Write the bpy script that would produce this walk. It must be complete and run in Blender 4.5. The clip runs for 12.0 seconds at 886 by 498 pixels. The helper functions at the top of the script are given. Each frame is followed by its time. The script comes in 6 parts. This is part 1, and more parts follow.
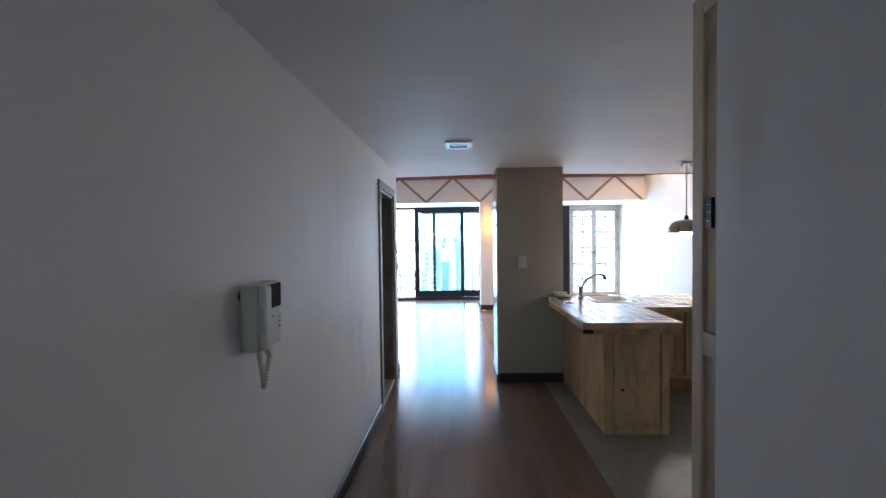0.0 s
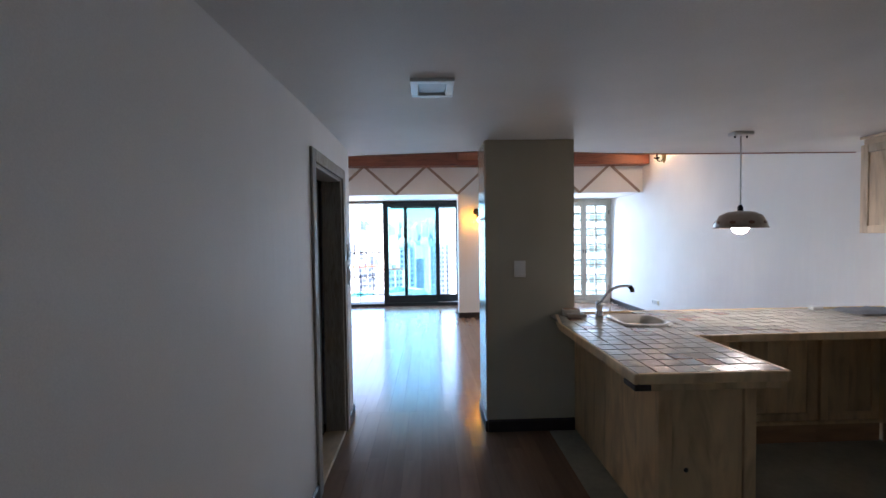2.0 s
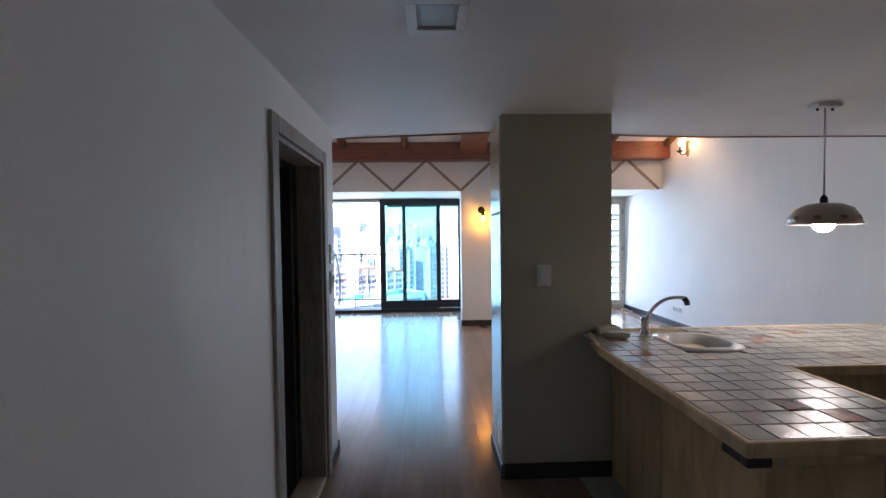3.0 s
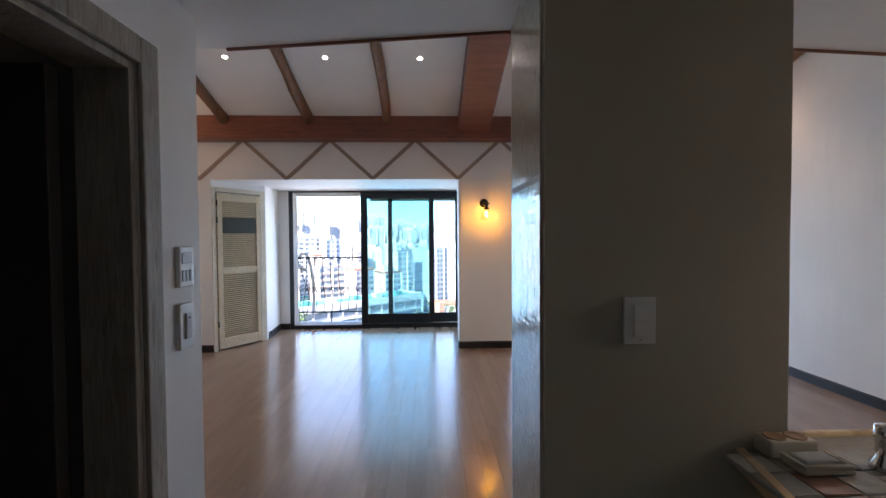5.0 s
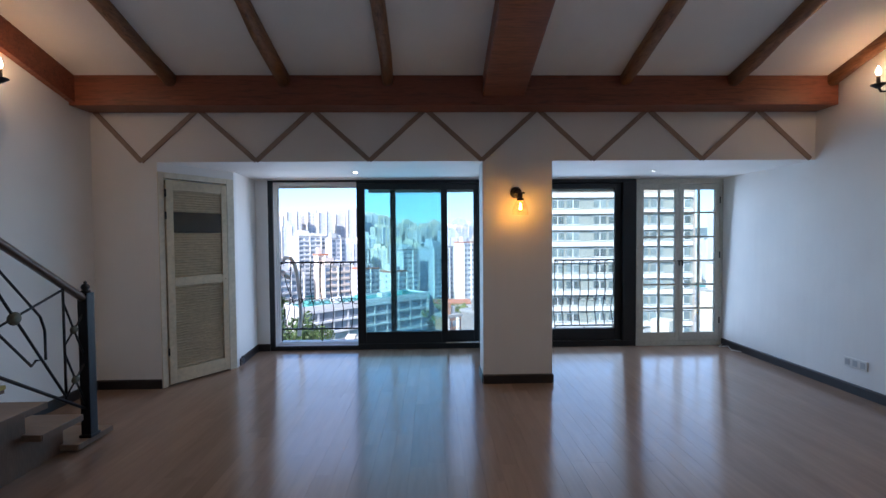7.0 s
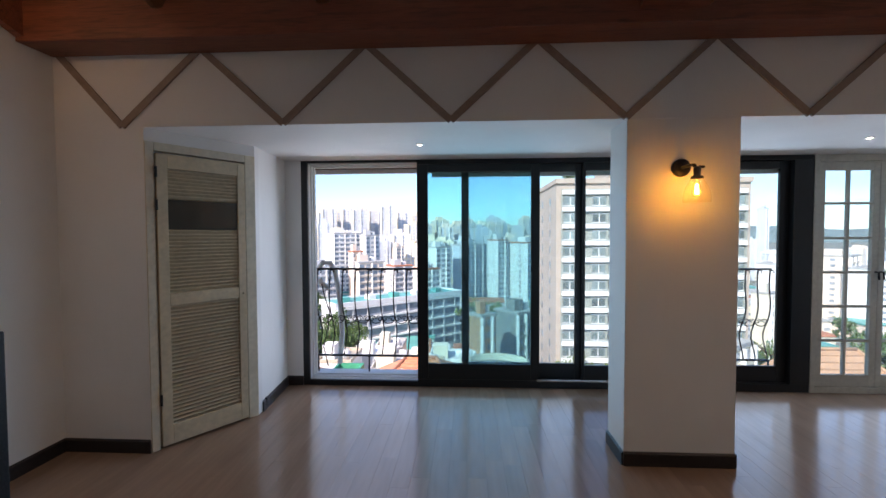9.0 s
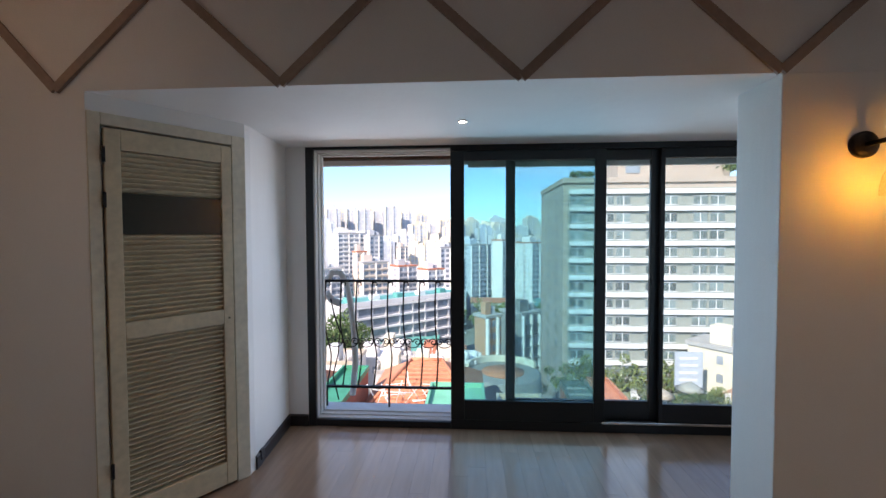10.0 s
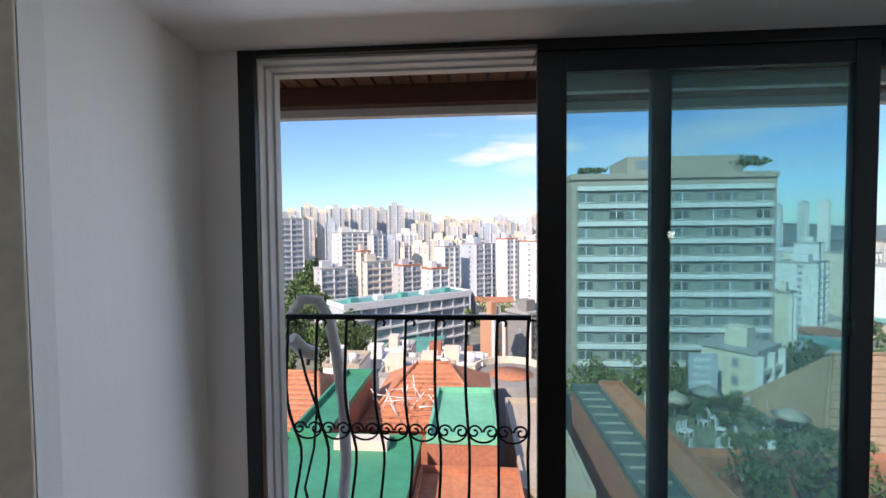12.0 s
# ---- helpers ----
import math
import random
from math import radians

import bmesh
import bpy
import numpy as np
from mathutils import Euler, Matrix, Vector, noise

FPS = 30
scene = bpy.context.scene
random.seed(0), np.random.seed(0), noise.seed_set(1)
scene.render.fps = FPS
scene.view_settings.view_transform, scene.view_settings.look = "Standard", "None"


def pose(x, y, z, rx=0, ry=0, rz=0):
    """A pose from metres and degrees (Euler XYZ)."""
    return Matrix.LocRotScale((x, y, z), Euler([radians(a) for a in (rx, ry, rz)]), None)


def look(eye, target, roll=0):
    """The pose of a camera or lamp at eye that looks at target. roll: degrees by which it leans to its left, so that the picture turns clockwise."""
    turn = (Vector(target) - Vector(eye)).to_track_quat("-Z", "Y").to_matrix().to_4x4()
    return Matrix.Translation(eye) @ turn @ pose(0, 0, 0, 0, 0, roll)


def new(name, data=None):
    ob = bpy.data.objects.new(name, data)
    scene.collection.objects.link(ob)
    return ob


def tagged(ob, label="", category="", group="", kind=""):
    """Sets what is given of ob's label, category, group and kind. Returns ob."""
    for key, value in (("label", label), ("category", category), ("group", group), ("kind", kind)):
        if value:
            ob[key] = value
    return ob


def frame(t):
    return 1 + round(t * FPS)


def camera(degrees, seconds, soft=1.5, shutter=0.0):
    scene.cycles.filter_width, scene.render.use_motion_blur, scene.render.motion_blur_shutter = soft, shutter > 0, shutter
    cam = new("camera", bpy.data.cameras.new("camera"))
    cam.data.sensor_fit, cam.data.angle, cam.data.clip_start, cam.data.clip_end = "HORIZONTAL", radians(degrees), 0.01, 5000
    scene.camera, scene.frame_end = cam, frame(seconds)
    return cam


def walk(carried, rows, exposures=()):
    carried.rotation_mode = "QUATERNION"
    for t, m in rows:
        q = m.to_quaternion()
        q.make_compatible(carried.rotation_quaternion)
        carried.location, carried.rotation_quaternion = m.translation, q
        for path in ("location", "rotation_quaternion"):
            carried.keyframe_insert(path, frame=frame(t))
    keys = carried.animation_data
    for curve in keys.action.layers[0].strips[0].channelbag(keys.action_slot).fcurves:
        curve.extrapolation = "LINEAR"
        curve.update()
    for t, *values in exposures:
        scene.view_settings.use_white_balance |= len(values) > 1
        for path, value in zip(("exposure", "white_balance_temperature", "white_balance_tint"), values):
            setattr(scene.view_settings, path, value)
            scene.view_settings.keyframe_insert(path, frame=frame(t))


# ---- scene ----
cam = camera(92.6, 12.0)
PATH = [
    (0, (0.117, 0.409, 1.536), (0.064, 2.407, 1.484), -0.7),
    (0.5, (0.14, 0.711, 1.564), (0.072, 2.709, 1.5), -0.6),
    (1, (0.149, 1.007, 1.559), (0.082, 3.005, 1.494), -0.6),
    (1.5, (0.128, 1.283, 1.523), (0.151, 3.282, 1.464), -0.7),
    (2, (0.133, 1.634, 1.542), (0.198, 3.632, 1.476), -0.8),
    (2.5, (0.132, 1.962, 1.53), (0.196, 3.96, 1.471), -0.7),
    (3, (0.121, 2.287, 1.518), (0.188, 4.285, 1.461), -0.7),
    (5, (0.258, 3.751, 1.5), (0.329, 5.749, 1.448), -0.4),
    (5.5, (0.261, 4.098, 1.485), (0.329, 6.097, 1.432), -0.4),
    (6, (0.219, 4.439, 1.487), (0.283, 6.437, 1.436), -0.5),
    (6.5, (0.211, 4.778, 1.503), (0.265, 6.776, 1.45), -0.5),
    (8.5, (-0.202, 6.229, 1.538), (-0.25, 8.227, 1.47), -0.3),
    (9, (-0.37, 6.621, 1.541), (-0.478, 8.617, 1.473), -0.2),
    (9.5, (-0.532, 7.068, 1.569), (-0.648, 9.064, 1.501), -0.2),
    (10, (-0.708, 7.466, 1.578), (-0.833, 9.46, 1.51), -0.2),
    (10.5, (-0.831, 7.929, 1.578), (-0.963, 9.924, 1.506), -0.1),
    (11, (-0.958, 8.385, 1.571), (-1.094, 10.379, 1.499), -0.1),
    (11.5, (-1.052, 8.799, 1.567), (-1.192, 10.792, 1.495), -0.3),
    (12, (-1.108, 9.202, 1.557), (-1.25, 11.196, 1.484), -0.5),
]
EXPOSURES = [(0.0, 3.75, 6300, 23), (1.0, 3.3, 6300, 23), (1.5, 3.18, 6300, 22), (3.0, 2.87, 6350, 22), (5.0, 2.5, 6700, 23), (5.6, 2.3, 6750, 24), (6.5, 1.68, 6050, 20), (8.5, 1.4, 6800, 24), (10.0, 1.35, 7150, 24), (11.0, 1.12, 7100, 23), (12.0, 0.82, 7350, 23)]
walk(cam, [(t, look(eye, target, roll)) for t, eye, target, roll in PATH], EXPOSURES)
PENDANT_W, DOWN_W, BAY_W, AMBER_W, CANDLE_W, SKY_W = 1.2, 4.6, 0.7, 0.5, 0.36, 3.5  # lamps, in watts; the sky's per metre of window

# ---- light ----

SUN_ELEV, SUN_AZ = radians(38), radians(215)  # azimuth clockwise from +y; the sun stands behind the building, to its left
world = bpy.data.worlds.new("sky")
scene.world = world
world.use_nodes = True
wn, wl = world.node_tree.nodes, world.node_tree.links
wn.clear()
w_out, w_bg, w_sky = wn.new("ShaderNodeOutputWorld"), wn.new("ShaderNodeBackground"), wn.new("ShaderNodeTexSky")
w_sky.sky_type, w_sky.sun_disc = "NISHITA", False
w_sky.sun_elevation, w_sky.sun_rotation = SUN_ELEV, SUN_AZ
w_sky.air_density, w_sky.dust_density, w_sky.ozone_density = 1.0, 0.5, 1.8
w_sky.altitude = 100
w_co, w_map, w_noise, w_ramp, w_mix = (wn.new("ShaderNodeTexCoord"), wn.new("ShaderNodeMapping"), wn.new("ShaderNodeTexNoise"),
                                       wn.new("ShaderNodeValToRGB"), wn.new("ShaderNodeMixRGB"))
w_map.inputs["Scale"].default_value = (1.6, 1.6, 7.0)
w_map.inputs["Location"].default_value = (0.35, 0.2, 0.9)
w_noise.inputs["Scale"].default_value, w_noise.inputs["Detail"].default_value = 1.5, 7
w_ramp.color_ramp.elements[0].position, w_ramp.color_ramp.elements[1].position = 0.5, 0.85
w_mix.inputs[2].default_value = (7.4, 7.6, 8.0, 1)
wl.new(w_co.outputs["Generated"], w_map.inputs["Vector"])
wl.new(w_map.outputs[0], w_noise.inputs["Vector"])
wl.new(w_noise.outputs["Fac"], w_ramp.inputs[0])
# one long bright cloud above the towers, with a ragged rim
w_place, w_len, w_sum, w_rim, w_max = (wn.new("ShaderNodeMapping"), wn.new("ShaderNodeVectorMath"), wn.new("ShaderNodeMath"), wn.new("ShaderNodeValToRGB"), wn.new("ShaderNodeMath"))
w_place.inputs["Scale"].default_value, w_place.inputs["Location"].default_value = (6.0, 3.0, 27.0), (-0.98, -2.91, -5.0)
w_len.operation, w_sum.operation, w_max.operation = "LENGTH", "MULTIPLY_ADD", "MAXIMUM"
w_sum.inputs[1].default_value = 3.6
w_rim.color_ramp.elements[0].position, w_rim.color_ramp.elements[1].position = 0.12, 0.6
w_rim.color_ramp.elements[0].color, w_rim.color_ramp.elements[1].color = (1, 1, 1, 1), (0, 0, 0, 1)
w_div = wn.new("ShaderNodeMath")
w_div.operation = "SUBTRACT"
w_div.inputs[1].default_value = 2.15
wl.new(w_co.outputs["Generated"], w_place.inputs["Vector"])
wl.new(w_place.outputs[0], w_len.inputs[0])
wl.new(w_noise.outputs["Fac"], w_sum.inputs[0])
wl.new(w_len.outputs["Value"], w_sum.inputs[2])
wl.new(w_sum.outputs[0], w_div.inputs[0])
wl.new(w_div.outputs[0], w_rim.inputs[0])
wl.new(w_rim.outputs[0], w_max.inputs[0])
wl.new(w_ramp.outputs[0], w_max.inputs[1])
wl.new(w_max.outputs[0], w_mix.inputs[0])
w_tint = wn.new("ShaderNodeMixRGB")
w_tint.blend_type = "MULTIPLY"
w_tint.inputs[0].default_value, w_tint.inputs[2].default_value = 1.0, (0.74, 1.12, 1.42, 1)
wl.new(w_sky.outputs[0], w_tint.inputs[1])
wl.new(w_tint.outputs[0], w_mix.inputs[1])
wl.new(w_mix.outputs[0], w_bg.inputs[0])
w_bg.inputs[1].default_value = 0.092
wl.new(w_bg.outputs[0], w_out.inputs[0])

sun = new("sun", bpy.data.lights.new("sun", "SUN"))
sun.data.energy, sun.data.angle, sun.data.color = 3.7, radians(0.5), (1.0, 0.94, 0.85)
sun_way = Vector((math.sin(SUN_AZ) * math.cos(SUN_ELEV), math.cos(SUN_AZ) * math.cos(SUN_ELEV), math.sin(SUN_ELEV)))
sun.matrix_world = look(sun_way * 60, (0, 0, 0))


# skylight that enters through the window openings
def skylight(x0, x1, z0, z1, watts, color):
    ob = new("skylight", bpy.data.lights.new("skylight", "AREA"))
    ob.data.shape, ob.data.size, ob.data.size_y, ob.data.energy, ob.data.color = "RECTANGLE", x1 - x0, z1 - z0, watts * (x1 - x0), color
    ob.matrix_world = look(((x0 + x1) / 2, 10.74, (z0 + z1) / 2), ((x0 + x1) / 2, 5.0, (z0 + z1) / 2 - 0.5))


skylight(-1.95, -0.88, 0.1, 2.2, SKY_W * 0.85, (0.60, 0.79, 1.0))  # the open bay
skylight(-0.84, 0.34, 0.1, 2.2, SKY_W * 0.8, (0.25, 0.63, 0.93))  # behind the teal glass
skylight(0.38, 0.68, 0.1, 2.2, SKY_W, (0.48, 0.75, 1.0))
skylight(1.45, 2.75, 0.1, 2.2, SKY_W, (0.50, 0.75, 1.0))
skylight(3.0, 4.08, 0.15, 2.15, SKY_W * 0.85, (0.55, 0.77, 1.0))


def lamp(name, place, watts, color, radius=0.03):
    ob = new(name, bpy.data.lights.new(name, "POINT"))
    ob.data.energy, ob.data.color, ob.data.shadow_soft_size = watts, color, radius
    ob.location = place
    return ob


# ---- materials ----
def surface(name, color, rough=0.6, metal=0.0, fine=(40, 0.12), coarse=(2.5, 0.1), bump=0.15, stretch=(1, 1, 1), rnd=0.0, spec=0.5,
            dark=None, streak=(0.45, 0.65), coat=0.0, rough_var=0.0, swell=0.0):
    """A procedural surface: a base colour with fine grain, broad blotches, an optional dark streak colour and relief."""
    m = bpy.data.materials.new(name)
    m.use_nodes = True
    n, l = m.node_tree.nodes, m.node_tree.links
    b = n["Principled BSDF"]
    co, mp = n.new("ShaderNodeTexCoord"), n.new("ShaderNodeMapping")
    mp.inputs["Scale"].default_value = stretch
    l.new(co.outputs["Object"], mp.inputs["Vector"])
    vec = mp.outputs[0]
    info = None
    if rnd:
        info = n.new("ShaderNodeObjectInfo")
        add = n.new("ShaderNodeVectorMath")
        add.operation = "MULTIPLY_ADD"
        add.inputs[1].default_value = (31, 17, 23)
        l.new(info.outputs["Random"], add.inputs[0])
        l.new(vec, add.inputs[2])
        vec = add.outputs[0]
    f, c = n.new("ShaderNodeTexNoise"), n.new("ShaderNodeTexNoise")
    f.inputs["Scale"].default_value, f.inputs["Detail"].default_value = fine[0], 4
    c.inputs["Scale"].default_value, c.inputs["Detail"].default_value = coarse[0], 3
    l.new(vec, f.inputs["Vector"])
    l.new(vec, c.inputs["Vector"])

    def spread(src, amount):
        r = n.new("ShaderNodeMapRange")
        r.inputs["From Min"].default_value, r.inputs["From Max"].default_value = 0.25, 0.75
        r.inputs["To Min"].default_value, r.inputs["To Max"].default_value = 1 - amount, 1 + amount
        l.new(src, r.inputs["Value"])
        return r.outputs[0]

    fac = n.new("ShaderNodeMath")
    fac.operation = "MULTIPLY"
    l.new(spread(f.outputs["Fac"], fine[1]), fac.inputs[0])
    l.new(spread(c.outputs["Fac"], coarse[1]), fac.inputs[1])
    last = fac.outputs[0]
    if rnd:
        r = n.new("ShaderNodeMapRange")
        r.inputs["To Min"].default_value, r.inputs["To Max"].default_value = 1 - rnd, 1 + rnd
        l.new(info.outputs["Random"], r.inputs["Value"])
        k = n.new("ShaderNodeMath")
        k.operation = "MULTIPLY"
        l.new(last, k.inputs[0])
        l.new(r.outputs[0], k.inputs[1])
        last = k.outputs[0]
    base = n.new("ShaderNodeRGB")
    base.outputs[0].default_value = (*color, 1)
    src = base.outputs[0]
    if dark:
        s = n.new("ShaderNodeTexNoise")
        s.inputs["Scale"].default_value, s.inputs["Detail"].default_value, s.inputs["Distortion"].default_value = coarse[0] * 2.3, 5, 1.2
        l.new(vec, s.inputs["Vector"])
        ramp = n.new("ShaderNodeValToRGB")
        ramp.color_ramp.elements[0].position, ramp.color_ramp.elements[1].position = streak
        l.new(s.outputs["Fac"], ramp.inputs[0])
        mix = n.new("ShaderNodeMixRGB")
        mix.inputs[2].default_value = (*dark, 1)
        l.new(ramp.outputs[0], mix.inputs[0])
        l.new(src, mix.inputs[1])
        src = mix.outputs[0]
    sc = n.new("ShaderNodeVectorMath")
    sc.operation = "SCALE"
    l.new(src, sc.inputs[0])
    l.new(last, sc.inputs["Scale"])
    l.new(sc.outputs[0], b.inputs["Base Color"])
    b.inputs["Roughness"].default_value, b.inputs["Metallic"].default_value = rough, metal
    b.inputs["Specular IOR Level"].default_value = spec
    b.inputs["Coat Weight"].default_value = coat
    if rough_var:
        r = n.new("ShaderNodeMapRange")
        r.inputs["To Min"].default_value, r.inputs["To Max"].default_value = max(0.02, rough - rough_var), rough + rough_var
        l.new(c.outputs["Fac"], r.inputs["Value"])
        l.new(r.outputs[0], b.inputs["Roughness"])
    if bump:
        bp = n.new("ShaderNodeBump")
        bp.inputs["Strength"].default_value, bp.inputs["Distance"].default_value = bump, 0.004
        l.new(f.outputs["Fac"], bp.inputs["Height"])
        if swell:
            # slow waves of hand-laid plaster, longer upwards than along
            wm2, wv, wb = n.new("ShaderNodeMapping"), n.new("ShaderNodeTexNoise"), n.new("ShaderNodeBump")
            wm2.inputs["Scale"].default_value = (5, 5, 1.1)
            wv.inputs["Scale"].default_value, wv.inputs["Detail"].default_value = 1.0, 3
            wb.inputs["Strength"].default_value, wb.inputs["Distance"].default_value = swell, 0.02
            l.new(co.outputs["Object"], wm2.inputs["Vector"])
            l.new(wm2.outputs[0], wv.inputs["Vector"])
            l.new(wv.outputs["Fac"], wb.inputs["Height"])
            l.new(wb.outputs[0], bp.inputs["Normal"])
        l.new(bp.outputs[0], b.inputs["Normal"])
    return m


def glass(name, tint, gloss=0.6, dust_haze=0.05):
    """Thin pane: tinted clear film with a mirror sheen that grows towards grazing view."""
    m = bpy.data.materials.new(name)
    m.use_nodes = True
    n, l = m.node_tree.nodes, m.node_tree.links
    n.remove(n["Principled BSDF"])
    out = n["Material Output"]
    t, g, mix, fr = n.new("ShaderNodeBsdfTransparent"), n.new("ShaderNodeBsdfGlossy"), n.new("ShaderNodeMixShader"), n.new("ShaderNodeLayerWeight")
    t.inputs[0].default_value = (*tint, 1)
    g.inputs["Roughness"].default_value = 0.01
    g.inputs["Color"].default_value = (gloss, gloss, gloss, 1)
    fr.inputs["Blend"].default_value = 0.5
    pw, ad = n.new("ShaderNodeMath"), n.new("ShaderNodeMath")
    pw.operation, ad.operation = "POWER", "MULTIPLY_ADD"
    pw.inputs[1].default_value, ad.inputs[1].default_value, ad.inputs[2].default_value = 4.0, 0.7, 0.035
    l.new(fr.outputs["Facing"], pw.inputs[0])
    l.new(pw.outputs[0], ad.inputs[0])
    l.new(ad.outputs[0], mix.inputs[0])
    l.new(t.outputs[0], mix.inputs[1])
    l.new(g.outputs[0], mix.inputs[2])
    # thin film that catches the daylight: pane dust, and stand-in for city haze
    haze_film, veil = n.new("ShaderNodeBsdfTranslucent"), n.new("ShaderNodeMixShader")
    haze_film.inputs[0].default_value = (0.8, 0.82, 0.82, 1)
    veil.inputs[0].default_value = dust_haze
    l.new(mix.outputs[0], veil.inputs[1])
    l.new(haze_film.outputs[0], veil.inputs[2])
    l.new(veil.outputs[0], out.inputs["Surface"])
    return m


def glow(name, color, strength):
    m = bpy.data.materials.new(name)
    m.use_nodes = True
    b = m.node_tree.nodes["Principled BSDF"]
    b.inputs["Base Color"].default_value = (*color, 1)
    b.inputs["Emission Color"].default_value = (*color, 1)
    b.inputs["Emission Strength"].default_value = strength
    return m


M_WALL = surface("wall_paper", (0.84, 0.825, 0.80), 0.6, fine=(220, 0.04), coarse=(1.3, 0.05), bump=0.1, swell=0.35)
M_CEIL = surface("ceiling_paper", (0.86, 0.84, 0.815), 0.62, fine=(180, 0.04), coarse=(1.8, 0.05), bump=0.1, spec=0.35, swell=0.25)
M_PILLAR = surface("pillar_paint", (0.43, 0.385, 0.295), 0.42, fine=(140, 0.04), coarse=(2, 0.05), bump=0.12)
M_PLANK = surface("oak_laminate", (0.25, 0.163, 0.115), 0.17, fine=(5, 0.09), coarse=(1.0, 0.1), bump=0.012, stretch=(6, 0.6, 6), rnd=0.09, rough_var=0.06, spec=0.65)
M_GROUT_FLOOR = surface("floor_joint", (0.2, 0.14, 0.105), 0.8)
M_LINO = surface("kitchen_floor_sheet", (0.34, 0.33, 0.27), 0.45, fine=(25, 0.12), coarse=(3, 0.2), bump=0.1)
M_BASE = surface("dark_baseboard", (0.022, 0.017, 0.017), 0.45, fine=(40, 0.2), bump=0.1)
M_TRIMWOOD = surface("grey_washed_wood", (0.33, 0.30, 0.255), 0.6, fine=(22, 0.2), coarse=(4, 0.15), stretch=(6, 6, 0.7), bump=0.35, dark=(0.2, 0.17, 0.13), streak=(0.5, 0.75))
# dark base colour that holds the side room's shade
M_DARKROOM = surface("room_wall_darkened_as_unlit", (0.12, 0.115, 0.11), 0.8)
M_DARKDOOR = surface("dark_wood_door", (0.05, 0.045, 0.042), 0.5, fine=(25, 0.2), stretch=(8, 8, 0.6))
M_PINE = surface("rustic_pine", (0.77, 0.57, 0.335), 0.5, fine=(5, 0.1), coarse=(0.9, 0.16), stretch=(4, 4, 0.9), bump=0.2, dark=(0.47, 0.325, 0.175), streak=(0.47, 0.78), rnd=0.12)
M_PINE_GREY = surface("limed_pine", (0.68, 0.55, 0.40), 0.55, fine=(5, 0.12), coarse=(0.9, 0.16), stretch=(5, 5, 0.8), bump=0.3, dark=(0.38, 0.28, 0.19), streak=(0.5, 0.78), rnd=0.1)
M_BEAM = surface("red_brown_beam", (0.24, 0.072, 0.036), 0.45, fine=(16, 0.2), coarse=(2, 0.15), stretch=(0.6, 8, 8), bump=0.3, dark=(0.10, 0.03, 0.016), streak=(0.5, 0.8))
M_RAFTER = surface("log_rafter", (0.25, 0.12, 0.055), 0.45, fine=(14, 0.22), coarse=(3, 0.2), stretch=(8, 0.7, 8), bump=0.4, dark=(0.11, 0.05, 0.022), streak=(0.5, 0.75))
M_STRIP = surface("taupe_batten", (0.33, 0.245, 0.195), 0.6, fine=(40, 0.1))
M_TILE = surface("glazed_tile", (0.42, 0.41, 0.36), 0.16, fine=(55, 0.06), coarse=(9, 0.12), bump=0.8, spec=0.4, rnd=0.14, dark=(0.40, 0.35, 0.30), streak=(0.55, 0.8))
M_GROUT = surface("tile_grout", (0.36, 0.33, 0.28), 0.85, fine=(80, 0.15))
M_TILEDECO = surface("painted_tile", (0.34, 0.18, 0.12), 0.12, fine=(20, 0.2), coarse=(14, 0.4), bump=0.3, rnd=0.3, coat=0.4)
M_MOSAIC = surface("mosaic_glaze", (0.58, 0.52, 0.385), 0.08, fine=(38, 0.05), coarse=(12, 0.08), bump=0.6, rnd=0.07, coat=0.4)
M_MOSAIC_GROUT = surface("mosaic_grout", (0.52, 0.47, 0.375), 0.6, fine=(60, 0.1))
M_WHITEPL = surface("white_plastic", (0.74, 0.73, 0.70), 0.35, fine=(60, 0.02), coarse=(5, 0.03), bump=0.03)
M_GREYPL = surface("grey_plastic", (0.46, 0.47, 0.48), 0.4, fine=(60, 0.03), bump=0.03)
M_IVORYPL = surface("aged_ivory_plastic", (0.62, 0.57, 0.46), 0.4, fine=(60, 0.03), coarse=(9, 0.06), bump=0.04)
M_BLACKPL = surface("black_plastic", (0.02, 0.02, 0.022), 0.25, fine=(60, 0.1), bump=0.03)
M_SCREEN = surface("dark_screen", (0.012, 0.015, 0.016), 0.06, fine=(5, 0.05), bump=0)
M_CHROME = surface("chrome", (0.72, 0.73, 0.74), 0.12, 1.0, fine=(30, 0.04), bump=0.02)
M_CERAMIC = surface("white_ceramic", (0.74, 0.72, 0.68), 0.12, fine=(8, 0.02), bump=0, coat=0.4)
M_IRON = surface("black_iron", (0.018, 0.018, 0.02), 0.42, 0.6, fine=(90, 0.3), bump=0.3)
M_IRONGREEN = surface("aged_iron_boss", (0.10, 0.095, 0.065), 0.5, 0.5, fine=(60, 0.3), bump=0.4)
M_RAILWOOD = surface("handrail_wood", (0.085, 0.05, 0.035), 0.3, fine=(20, 0.2), stretch=(6, 1, 6), bump=0.15)
M_TREAD = surface("stair_tread_wood", (0.25, 0.165, 0.11), 0.4, fine=(18, 0.2), stretch=(0.7, 7, 7), bump=0.2, rnd=0.1)
M_TREADEDGE = surface("tread_end_wood", (0.13, 0.075, 0.045), 0.5, fine=(18, 0.2), stretch=(7, 7, 1), bump=0.3)
M_NOSING = surface("yellow_nosing_strip", (0.45, 0.36, 0.09), 0.5, fine=(30, 0.1), bump=0.1)
M_KICK = surface("pine_kickboard", (0.44, 0.27, 0.15), 0.55, fine=(5, 0.15), coarse=(1, 0.2), stretch=(0.7, 7, 7), bump=0.2)
